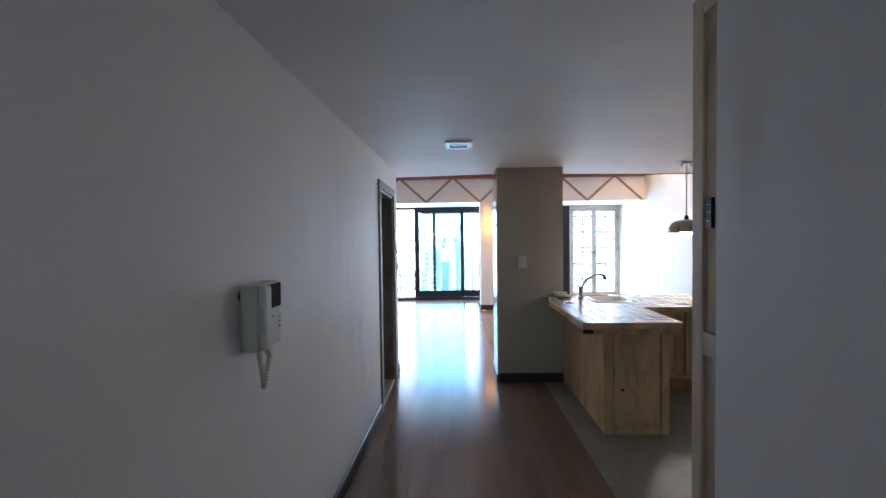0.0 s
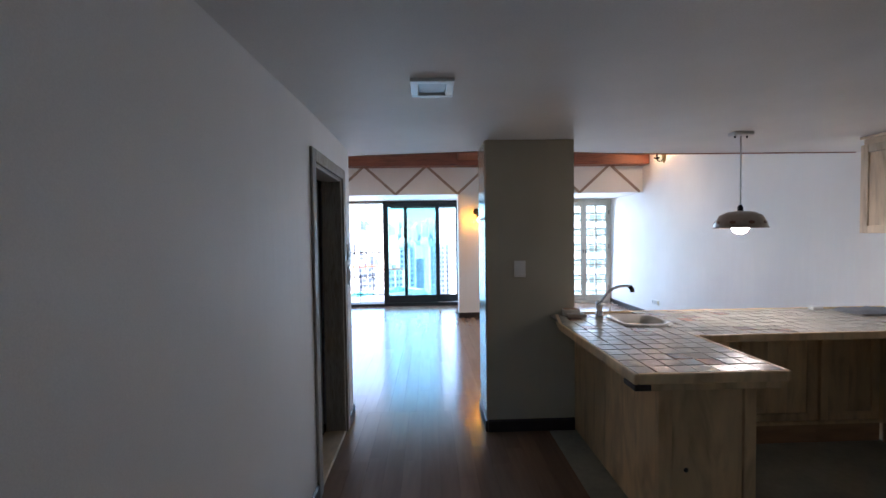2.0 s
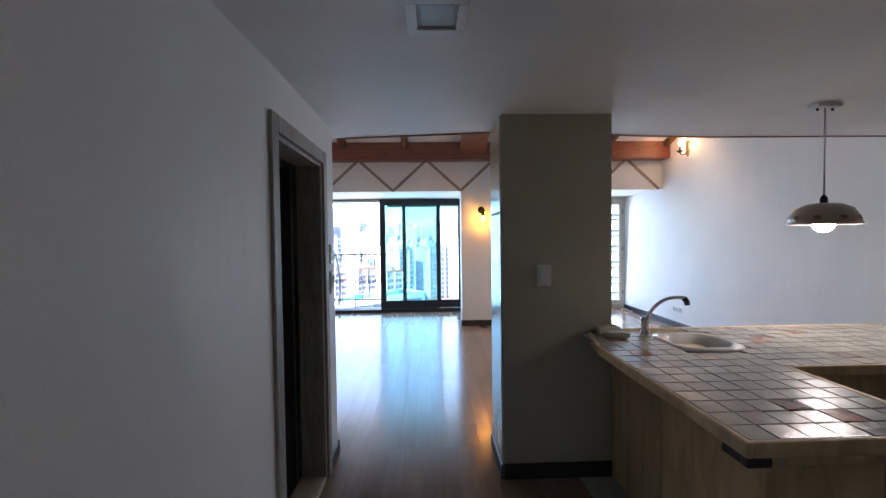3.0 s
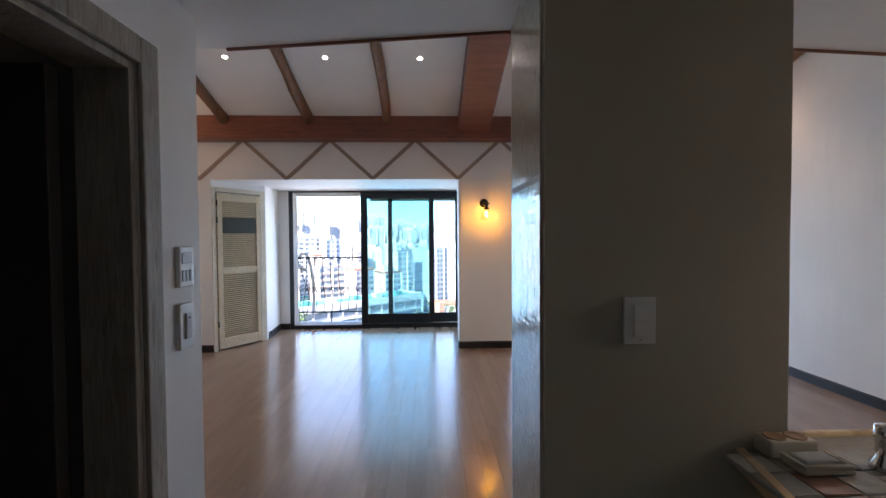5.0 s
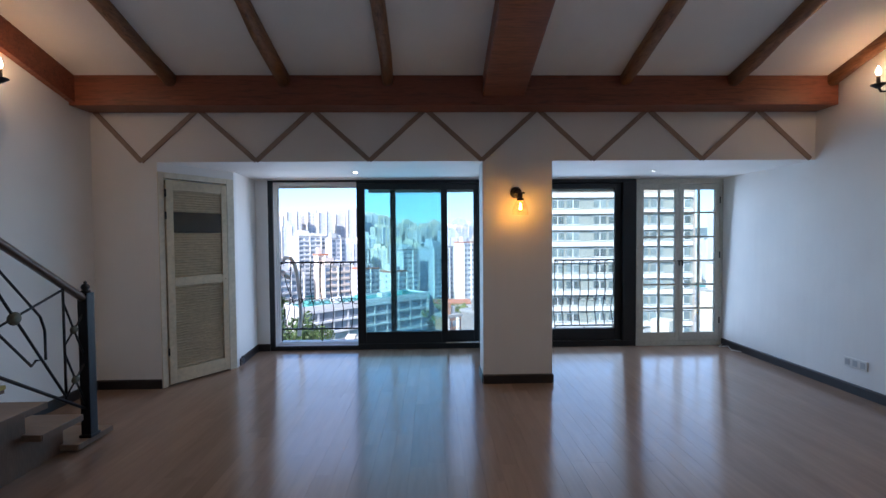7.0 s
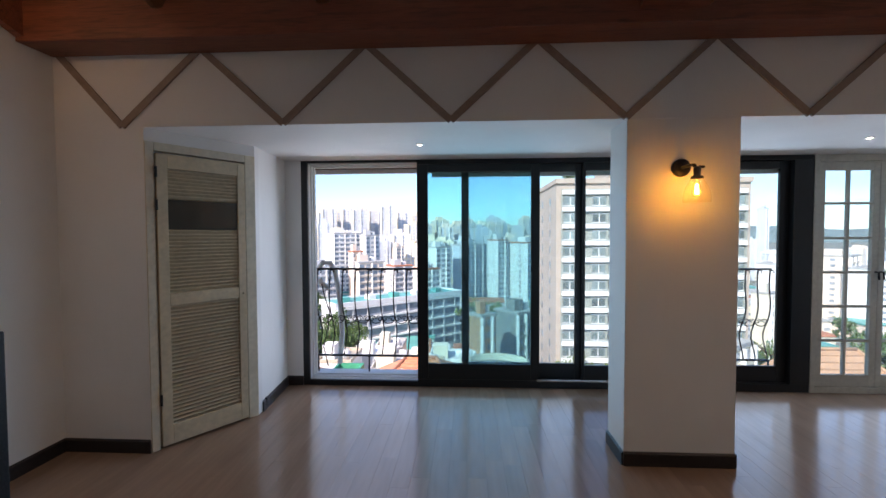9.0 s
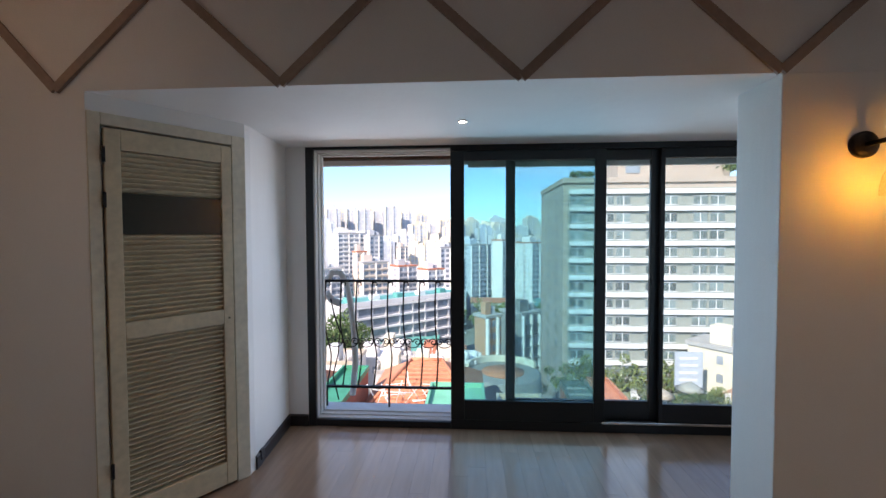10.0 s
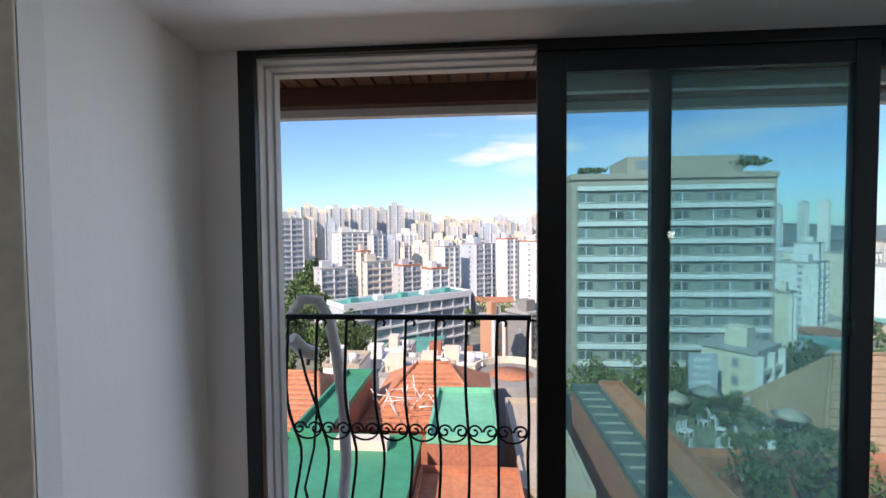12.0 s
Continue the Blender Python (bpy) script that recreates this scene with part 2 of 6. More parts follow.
M_CASING = surface("cream_casing_paint", (0.68, 0.61, 0.48), 0.5, fine=(26, 0.1), coarse=(3, 0.08), bump=0.15)
M_LOUVER = surface("cream_louver_paint", (0.61, 0.50, 0.345), 0.5, fine=(26, 0.12), coarse=(3, 0.1), stretch=(1, 1, 1), bump=0.2)
M_DARKPANEL = surface("dark_green_panel", (0.022, 0.027, 0.022), 0.3, fine=(30, 0.1), bump=0.03)
M_ALU = surface("black_aluminium", (0.012, 0.014, 0.016), 0.35, 0.2, fine=(50, 0.1), bump=0.05)
M_PVC = surface("white_pvc_frame", (0.78, 0.77, 0.75), 0.4, fine=(40, 0.03), coarse=(4, 0.06), bump=0.05)
M_FRENCH = surface("grey_green_frame_paint", (0.55, 0.53, 0.455), 0.5, fine=(26, 0.1), coarse=(3, 0.1), bump=0.2)
M_GLASS = glass("clear_pane", (0.86, 0.94, 0.95))
M_TEAL = glass("teal_tinted_pane", (0.57, 0.81, 0.83), dust_haze=0.075)
M_BULBGLASS = glass("bulb_glass", (0.97, 0.93, 0.86), 0.8, 0.01)
M_BULB = glow("frosted_bulb_lit", (1.0, 0.95, 0.86), 10)
M_SPOT = glow("downlight_lens", (1.0, 0.96, 0.9), 7)
M_FILAMENT = glow("amber_filament", (1.0, 0.45, 0.06), 60)
M_CANDLE = glow("candle_bulb", (1.0, 0.72, 0.4), 30)
M_EAVE = surface("stained_eave_board", (0.11, 0.055, 0.032), 0.55, fine=(20, 0.2), stretch=(7, 0.7, 7), bump=0.3)
M_EAVEBOARD = surface("brown_eave_planks", (0.24, 0.125, 0.075), 0.55, fine=(20, 0.2), stretch=(7, 0.7, 7), bump=0.3, rnd=0.2)
M_BRASS = surface("antique_brass", (0.30, 0.21, 0.10), 0.35, 0.9, fine=(40, 0.2), bump=0.2)
M_SHADE = surface("painted_lamp_shade", (0.40, 0.33, 0.27), 0.3, fine=(30, 0.1), coarse=(6, 0.15), bump=0.2, coat=0.3)
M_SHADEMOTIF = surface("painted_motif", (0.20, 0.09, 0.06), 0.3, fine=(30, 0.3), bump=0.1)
M_DUCT = surface("white_duct_wrap", (0.86, 0.855, 0.83), 0.6, fine=(30, 0.08), coarse=(6, 0.1), bump=0.4)
M_CLOTH = surface("blue_grey_cloth", (0.20, 0.23, 0.28), 0.9, fine=(120, 0.2), bump=0.5)

# ---- helpers of this scene ----
def box(bm, x0, x1, y0, y1, z0, z1, bevel=0.0):
    c = Vector(((x0 + x1) / 2, (y0 + y1) / 2, (z0 + z1) / 2))
    g = bmesh.ops.create_cube(bm, size=1, matrix=Matrix.Translation(c) @ Matrix.Diagonal((abs(x1 - x0), abs(y1 - y0), abs(z1 - z0), 1)))
    if bevel:
        es = list({e for v in g["verts"] for e in v.link_edges})
        bmesh.ops.bevel(bm, geom=es, offset=bevel, segments=2, affect="EDGES", profile=0.6)
    return bm


def boxed(*a, **k):
    return box(bmesh.new(), *a, **k)


def prism(bm, pts, z0, z1):
    """An upright prism over a plan polygon."""
    lo, hi = [bm.verts.new((x, y, z0)) for x, y in pts], [bm.verts.new((x, y, z1)) for x, y in pts]
    bm.faces.new(lo[::-1]), bm.faces.new(hi)
    for i in range(len(pts)):
        j = (i + 1) % len(pts)
        bm.faces.new((lo[i], lo[j], hi[j], hi[i]))
    bmesh.ops.recalc_face_normals(bm, faces=bm.faces)
    return bm


def tube(bm, pts, r, seg=8, r_end=None):
    """A round bar swept along points."""
    pts = [Vector(p) for p in pts]
    rings = []
    for i, p in enumerate(pts):
        d = (pts[min(i + 1, len(pts) - 1)] - pts[max(i - 1, 0)]).normalized()
        a = d.orthogonal().normalized() if not rings else (a - d * a.dot(d)).normalized()
        b2 = d.cross(a)
        rr = r if r_end is None else r + (r_end - r) * i / (len(pts) - 1)
        rings.append([bm.verts.new(p + (a * math.cos(2 * math.pi * k / seg) + b2 * math.sin(2 * math.pi * k / seg)) * rr) for k in range(seg)])
    for r0, r1 in zip(rings, rings[1:]):
        for k in range(seg):
            f = bm.faces.new((r0[k], r0[(k + 1) % seg], r1[(k + 1) % seg], r1[k]))
            f.smooth = True
    bm.faces.new(rings[0][::-1]), bm.faces.new(rings[-1])
    return bm


def lathe(bm, profile, cx, cy, seg=24, caps=True):
    """A turned body from (radius, z) pairs about an upright axis."""
    rings = []
    for r, z in profile:
        rings.append([bm.verts.new((cx + r * math.cos(2 * math.pi * k / seg), cy + r * math.sin(2 * math.pi * k / seg), z)) for k in range(seg)])
    for r0, r1 in zip(rings, rings[1:]):
        for k in range(seg):
            f = bm.faces.new((r0[k], r0[(k + 1) % seg], r1[(k + 1) % seg], r1[k]))
            f.smooth = True
    if caps and profile[0][0] > 1e-4:
        bm.faces.new(rings[0][::-1])
    if caps and profile[-1][0] > 1e-4:
        bm.faces.new(rings[-1])
    bmesh.ops.remove_doubles(bm, verts=bm.verts, dist=1e-5)
    bmesh.ops.recalc_face_normals(bm, faces=bm.faces)
    return bm


def thing(name, place, label, category, group="", kind=""):
    ob = new(name)
    ob.location = place
    ob.empty_display_size = 0.1
    return tagged(ob, label, category, group, kind)


def part(name, bm, material, parent=None, label="", m=None):
    """Links a bmesh given in world metres as one mesh under a thing or a part (or as a thing of its own)."""
    if m is not None:
        bm.transform(m)
    top = parent
    while top is not None and top.parent is not None:
        top = top.parent
    if top is not None:
        bm.transform(Matrix.Translation(-top.location))
    me = bpy.data.meshes.new(name)
    bm.to_mesh(me)
    bm.free()
    me.materials.append(material)
    ob = new(name, me)
    if parent is not None:
        ob.parent = parent
    return tagged(ob, label)


def structure(name, bm, material, label, category):
    return tagged(part(name, bm, material), label, category, kind="structure")

# ---- plan (metres) ----
CEIL = 2.265                      # hall and kitchen ceiling
HALL_L, HALL_END = -0.54, 5.26    # hall's left wall face, and where it ends
SKEW = 0.026                      # the wall drifts outwards towards the entrance, per metre
EDGE = 5.27                       # wall above the low ceiling's edge
LIP = [(-3.44, 5.52), (-0.54, 5.50), (0.0, 5.42), (0.55, 5.335), (1.26, 5.37), (1.75, 5.455), (2.3, 5.50), (4.34, 5.49)]  # the uneven front edge of the low ceiling
LIV_L, LIV_R = -3.24, 4.14        # living room side walls
SOF_Y, SOF_Z = 9.46, 2.29         # front of the soffit, its underside
WIN_Y = 10.85                     # window line
BEAM_Y, BEAM_Z0, BEAM_Z1 = 9.21, 2.78, 3.06
SLOPE = 0.32                      # rise of the living ceiling towards the hall, per metre


def roof_z(y):
    return BEAM_Z1 + (BEAM_Y - y) * SLOPE


# floor slab, under the planks and the kitchen sheet
structure("floor", boxed(LIV_L - 0.3, LIV_R + 0.3, -1.6, 11.3, -0.25, -0.012), M_GROUT_FLOOR, "wooden laminate floor through the hall and living room", "floor")

# hall's left wall with the doorway
bm = bmesh.new()
prism(bm, [(HALL_L - 0.16, 4.165), (HALL_L - 0.3, -1.6), (HALL_L - SKEW * 5.71, -1.6), (HALL_L, 4.165)], 0, CEIL)
box(bm, HALL_L - 0.16, HALL_L, 4.955, HALL_END, 0, CEIL)
box(bm, HALL_L - 0.16, HALL_L, 4.165, 4.955, 1.99, CEIL)
structure("wall_hall", bm, M_WALL, "white papered hall wall with a doorway", "wall")
bm = bmesh.new()
box(bm, 0.79, 1.0, -1.6, 1.515, 0, CEIL)
structure("wall_hall_east", bm, M_WALL, "white papered wall beside the entrance", "wall")
structure("wall_back", boxed(HALL_L, 4.3, -1.75, -1.6, 0, CEIL), M_WALL, "plain white wall behind the entrance", "wall")
structure("wall_kitchen_east", boxed(3.86, 4.3, -1.6, 4.94, 0, CEIL), M_WALL, "white kitchen side wall", "wall")
# room behind the doorway; its dark wall colour stands in for missing light
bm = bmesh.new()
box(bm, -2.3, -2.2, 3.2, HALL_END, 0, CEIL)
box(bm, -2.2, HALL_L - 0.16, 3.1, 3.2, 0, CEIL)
structure("wall_bedroom", bm, M_DARKROOM, "side room wall with its lack of light put into the colour", "wall")

# living room walls
wl_bm = bmesh.new()
box(wl_bm, LIV_L - 0.2, LIV_L, HALL_END, SOF_Y, 0, 4.6)
structure("wall_west", wl_bm, M_WALL, "white papered wall beside the stairs", "wall")
structure("wall_east", boxed(LIV_R, LIV_R + 0.2, 4.94, 11.0, 0, 4.6), M_WALL, "tall white papered living room wall", "wall")
structure("wall_south_upper", boxed(LIV_L, LIV_R, EDGE, EDGE + 0.12, CEIL + 0.062, 4.6), M_WALL, "white wall above the low ceiling edge", "wall")
structure("wall_south_west", boxed(LIV_L - 0.2, HALL_L - 0.16, HALL_END - 0.16, HALL_END, 0, CEIL), M_WALL, "white living room wall next to the hall", "wall")

# ceilings
structure("ceiling_hall", prism(bmesh.new(), [(4.34, -1.75)] + LIP[::-1] + [(-3.44, -1.75)], CEIL, CEIL + 0.06), M_CEIL, "low white hall and kitchen ceiling", "ceiling")
bm = bmesh.new()
y0, y1 = EDGE + 0.12, SOF_Y
vs = [bm.verts.new(p) for p in ((LIV_L, y0, roof_z(y0)), (LIV_R, y0, roof_z(y0)), (LIV_R, y1, roof_z(y1)), (LIV_L, y1, roof_z(y1)))]
us = [bm.verts.new(v.co + Vector((0, 0, 0.2))) for v in vs]
bm.faces.new(vs), bm.faces.new(us[::-1])
for i in range(4):
    j = (i + 1) % 4
    bm.faces.new((vs[i], us[i], us[j], vs[j]))
bmesh.ops.recalc_face_normals(bm, faces=bm.faces)
structure("ceiling_living", bm, M_CEIL, "sloping white living room ceiling between rafters", "ceiling")

# soffit over the window bay: front face and underside
structure("wall_soffit", boxed(LIV_L - 0.2, LIV_R, SOF_Y, WIN_Y + 0.25, SOF_Z, 3.2), M_WALL, "white dropped soffit above the window bay", "wall")
bm = bmesh.new()
box(bm, LIV_L - 0.2, -2.6, SOF_Y, SOF_Y + 0.12, 0, SOF_Z)
structure("wall_north_west", bm, M_WALL, "white wall beside the louvered door", "wall")
bm = bmesh.new()
prism(bm, [(-2.1505, 10.122), (-2.147, 10.18), (-2.205, WIN_Y), (-2.205, WIN_Y + 0.2), (-2.46, WIN_Y + 0.2), (-2.46, 10.39)], 0, SOF_Z)
box(bm, -2.205, -2.04, WIN_Y, WIN_Y + 0.199, 0, SOF_Z)
structure("wall_bay", bm, M_WALL, "white return wall of the window bay", "wall")

# free-standing column in front of the windows, and the hall pillar
bm = boxed(0.676, 1.392, 9.455, 9.77, 0, SOF_Z, bevel=0.006)
structure("wall_column", bm, M_WALL, "white papered column in front of the windows", "column")
bm = boxed(0.574, 1.26, 4.885, 5.31, 0, CEIL, bevel=0.004)
structure("wall_pillar", bm, M_PILLAR, "grey-painted pillar between hall and kitchen", "column")

# baseboards
def baseboard(pts, h=0.095, t=0.014):
    """A skirting that runs along plan points, with a chamfered top, on the left side of the way."""
    bm = bmesh.new()
    for (xa, ya), (xb, yb) in zip(pts, pts[1:]):
        d = Vector((xb - xa, yb - ya))
        L = d.length
        d.normalize()
        nrm = Vector((-d.y, d.x))
        m = Matrix(((d.x, nrm.x, 0, xa), (d.y, nrm.y, 0, ya), (0, 0, 1, 0), (0, 0, 0, 1)))
        b2 = bmesh.new()
        v = [b2.verts.new((u, w, z)) for u in (0, L) for w, z in ((0.002, 0), (t, 0), (t, h - 0.012), (0.002, h))]
        for q in ((0, 1, 5, 4), (1, 2, 6, 5), (2, 3, 7, 6), (3, 0, 4, 7), (3, 2, 1, 0), (4, 5, 6, 7)):
            b2.faces.new([v[k] for k in q])
        b2.transform(m)
        me = bpy.data.meshes.new("tmp")
        b2.to_mesh(me)
        b2.free()
        bm.from_mesh(me)
        bpy.data.meshes.remove(me)
    bmesh.ops.recalc_face_normals(bm, faces=bm.faces)
    return bm


for pts in ([(HALL_L, 4.085), (HALL_L - SKEW * 5.71, -1.6)], [(HALL_L - 0.16, HALL_END), (HALL_L + 0.013, HALL_END), (HALL_L, HALL_END), (HALL_L, 5.032)],
            [(0.57, 5.31), (0.57, 4.882)][::-1], [(0.574, 4.885), (1.255, 4.885)][::-1], [(0.676, 9.77), (0.676, 9.455), (1.392, 9.455), (1.392, 9.77)][::-1],
            [(LIV_L, SOF_Y), (LIV_L, 5.3)], [(-2.6, SOF_Y), (LIV_L, SOF_Y)], [(-2.04, WIN_Y), (-2.205, WIN_Y), (-2.147, 10.18)],
            [(LIV_R, 5.42), (LIV_R, WIN_Y)]):
    pts = list(pts)
    structure("baseboard", baseboard(pts), M_BASE, "dark brown baseboard along the wall foot", "baseboard")

# dark edge bead of the low ceiling
bm = bmesh.new()
tube(bm, [(x, y + 0.002, CEIL + 0.004) for x, y in LIP if LIV_L < x < LIV_R] + [(LIV_R - 0.01, 5.492, CEIL + 0.004)], 0.013, 8)
structure("trim_ceiling_edge", bm, M_BEAM, "thin red-brown bead along the ceiling edge", "trim")

# ---- beams ----
beam = thing("ceiling_beam", (0, BEAM_Y, BEAM_Z0), "long red-brown timber beam above the soffit", "beam")
part("timber", boxed(LIV_L + 0.002, LIV_R - 0.002, BEAM_Y, SOF_Y - 0.002, BEAM_Z0, BEAM_Z1 + 0.06, bevel=0.01), M_BEAM, beam)


def rafter(x, w, h, mat, label, ragged):
    ob = thing("rafter", (x, BEAM_Y, roof_z(BEAM_Y)), label, "rafter", "ceiling rafters")
    bm = bmesh.new()
    n = 14
    ya, yb = EDGE + 0.13, BEAM_Y + 0.03
    rings = []
    for i in range(n):
        y = yb + (ya - yb) * i / (n - 1)
        z = roof_z(y)
        wob = 0.012 * ragged
        dx, k = random.uniform(-wob, wob), 1 + ragged * random.uniform(-0.12, 0.12)
        prof = ((-0.5, 0.02), (-0.5, -0.6), (-0.34, -0.93), (0, -1), (0.34, -0.93), (0.5, -0.6), (0.5, 0.02)) if ragged else ((-0.5, 0.02), (-0.5, -0.97), (-0.47, -1), (0, -1), (0.47, -1), (0.5, -0.97), (0.5, 0.02))
        rings.append([bm.verts.new((x + dx + px * w * k, y, z + pz * h * k if pz < 0 else z + pz)) for px, pz in prof])
    for a, b in zip(rings, rings[1:]):
        for j in range(len(a)):
            f = bm.faces.new((a[j], a[(j + 1) % len(a)], b[(j + 1) % len(a)], b[j]))
            f.smooth = bool(ragged)
    bm.faces.new(rings[0]), bm.faces.new(rings[-1][::-1])
    bmesh.ops.recalc_face_normals(bm, faces=bm.faces)
    part("timber", bm, mat, ob)


for x in (-2.3, -1.245, -0.245, 2.03, 3.1):
    rafter(x, 0.105, 0.1, M_RAFTER, "rough round log rafter on the sloping ceiling", 1)
rafter(0.855, 0.40, 0.2, M_BEAM, "wide red-brown boxed rafter on the sloping ceiling", 0)
rafter(-3.208, 0.06, 0.25, M_BEAM, "red-brown boxed beam along the top of the wall", 0)
rafter(4.07, 0.11, 0.1, M_RAFTER, "rough round log rafter beside the wall", 1)

# zigzag battens on the soffit face
zig = thing("zigzag_batten", (0, SOF_Y, SOF_Z), "taupe zigzag of flat battens on the soffit face", "batten")
step, zb, zt, bw = 1.1375, 2.297, 2.815, 0.045
xs = [-2.743 + step * i for i in range(7)]
legs = []
for xb in xs:
    legs += [((xb - step / 2, zt), (xb, zb)), ((xb, zb), (xb + step / 2, zt))]
for (xa, za), (xb, zb2) in legs:
    if xb > LIV_R + 0.05:
        break
    if xa < LIV_L:
        xa = LIV_L + 0.03
    if xb > LIV_R:
        k = (LIV_R - 0.01 - xa) / (xb - xa)
        xb, zb2 = LIV_R - 0.01, za + (zb2 - za) * k
    d = Vector((xb - xa, zb2 - za))
    L, ang = d.length, math.atan2(d.y, d.x)
    bm = boxed(0.0, L, -0.016 if d.y > 0 else -0.0145, 0, -bw / 2, bw / 2, bevel=0.002)
    part("batten", bm, M_STRIP, zig, m=Matrix.Translation((xa, SOF_Y, za)) @ Matrix.Rotation(-ang, 4, "Y"))

# ---- side doorway ----
door = thing("door_1", (HALL_L, 4.47, 0), "grey-washed wooden door casing around an open dark doorway", "door", kind="structure")
for nm, a in (("casing", (4.085, 4.165, 0, 2.06)), ("casing", (4.955, 5.03, 0, 2.06)), ("casing", (4.165, 4.955, 1.985, 2.06))):
    part(nm, boxed(HALL_L - 0.002, HALL_L + 0.016, a[0], a[1], a[2], a[3], bevel=0.006), M_TRIMWOOD, door)
part("jamb", boxed(HALL_L - 0.15, HALL_L - 0.003, 4.168, 4.19, 0, 1.985, bevel=0.003), M_TRIMWOOD, door)
part("jamb", boxed(HALL_L - 0.15, HALL_L - 0.003, 4.93, 4.952, 0, 1.985, bevel=0.003), M_TRIMWOOD, door)
part("jamb", boxed(HALL_L - 0.15, HALL_L - 0.003, 4.19, 4.93, 1.962, 1.985, bevel=0.003), M_TRIMWOOD, door)
part("threshold", boxed(HALL_L - 0.16, HALL_L - 0.002, 4.185, 4.935, -0.012, 0.02, bevel=0.004), M_LOUVER, door, "pale worn threshold")
leaf = part("door_leaf", boxed(HALL_L - 0.84, HALL_L - 0.165, 4.865, 4.903, 0.02, 1.95, bevel=0.004), M_DARKDOOR, door, "dark door leaf standing open")
hd = boxed(HALL_L - 0.80, HALL_L - 0.76, 4.84, 4.865, 0.95, 1.1, bevel=0.008)
tube(hd, [(HALL_L - 0.78, 4.84, 1.03), (HALL_L - 0.78, 4.805, 1.03), (HALL_L - 0.69, 4.795, 1.03)], 0.01)
part("door_handle", hd, M_BLACKPL, leaf)

# ---- louvered door in its angled wall ----
A, B = Vector((-2.6, SOF_Y + 0.002, 0)), Vector((-2.151, 10.117, 0))
d = (B - A).normalized()
LW = (B - A).length
DM = Matrix(((d.x, -d.y, 0, A.x), (d.y, d.x, 0, A.y), (0, 0, 1, 0), (0, 0, 0, 1)))
structure("wall_angled", (lambda b: (b.transform(DM), b)[1])(boxed(0.0, LW, 0.05, 0.16, 0, SOF_Z)), M_WALL,
          "white angled wall that holds the louvered door", "wall")
structure("wall_angled_head", (lambda b: (b.transform(DM), b)[1])(boxed(0.0, LW, -0.002, 0.048, 2.2, SOF_Z)), M_WALL, "white wall above the louvered door", "wall")
ld = thing("door_2", tuple(A), "cream louvered wooden door with a dark upper panel", "door", kind="structure")
for a in ((0.0, 0.055, 0, 2.2), (LW - 0.085, LW, 0, 2.2), (0.055, LW - 0.085, 2.14, 2.2)):
    part("door_frame", boxed(a[0], a[1], -0.012, 0.046, a[2], a[3], bevel=0.005), M_CASING, ld, m=DM)
u0, u1 = 0.065, LW - 0.095
lf = part("leaf_frame", (lambda b: [box(b, *q, bevel=0.004) for q in ((u0, u0 + 0.07, -0.022, 0.016, 0.02, 2.125), (u1 - 0.06, u1, -0.022, 0.016, 0.02, 2.125),
          (u0 + 0.07, u1 - 0.06, -0.021, 0.015, 0.02, 0.16), (u0 + 0.07, u1 - 0.06, -0.021, 0.015, 1.03, 1.12), (u0 + 0.07, u1 - 0.06, -0.021, 0.015, 2.02, 2.125))] and b)(bmesh.new()), M_LOUVER, ld, m=DM)
part("panel", boxed(u0 + 0.072, u1 - 0.062, -0.012, 0.004, 1.585, 1.80, bevel=0.002), M_DARKPANEL, ld, "dark green-black insert panel", m=DM)
part("backing", boxed(u0 + 0.072, u1 - 0.062, 0.02, 0.026, 0.16, 2.02), M_LOUVER, ld, m=DM)


def slats(z0, z1, n):
    pitch = (z1 - z0) / n
    for i in range(n):
        z = z0 + (i + 0.5) * pitch
        mm = DM @ Matrix.Translation(((u0 + u1) / 2 + 0.005, -0.004, z)) @ Matrix.Rotation(radians(-42), 4, "X")
        w = (u1 - 0.062 - u0 - 0.072) / 2
        part("slat", boxed(-w, w, -0.015, 0.015, -0.003, 0.003), M_LOUVER, ld, m=mm)


slats(0.165, 1.025, 31)
slats(1.125, 1.58, 17)
slats(1.805, 2.015, 8)
for z in (0.32, 1.72, 1.95):
    part("hinge", boxed(u0 - 0.012, u0 + 0.004, -0.03, -0.014, z, z + 0.08, bevel=0.003), M_BLACKPL, ld, "dark hinge", m=DM)
part("latch_hole", boxed(u1 - 0.035, u1 - 0.025, -0.0235, -0.021, 1.06, 1.07), M_BLACKPL, ld, m=DM)
out = thing("wall_socket", (-2.145, 10.25, 0.07), "black cable outlet low on the bay wall", "socket")
part("body", boxed(-2.16, -2.134, 10.24, 10.285, 0.03, 0.10, bevel=0.004), M_BLACKPL, out)

# ---- windows ----
Y = WIN_Y
win = thing("window_1", (-2.03, Y, 0), "black aluminium sliding window wall, one bay open", "window", kind="structure")
for q in ((-2.042, -1.975, Y, Y + 0.03, 0, 2.29), (-1.975, -0.86, Y + 0.001, Y + 0.03, 2.268, 2.29), (-0.86, 2.94, Y + 0.001, Y + 0.14, 2.245, 2.29), (-1.975, -0.86, Y + 0.001, Y + 0.03, 0, 0.055), (-0.86, 2.94, Y + 0.001, Y + 0.14, 0, 0.075), (2.76, 2.94, Y - 0.001, Y + 0.14, 0.075, 2.245)):
    part("window_frame", boxed(*q, bevel=0.004), M_ALU, win)
part("track", boxed(0.33, 1.5, Y - 0.018, Y, 0.075, 0.095, bevel=0.003), M_CHROME, win, "bright sill track")


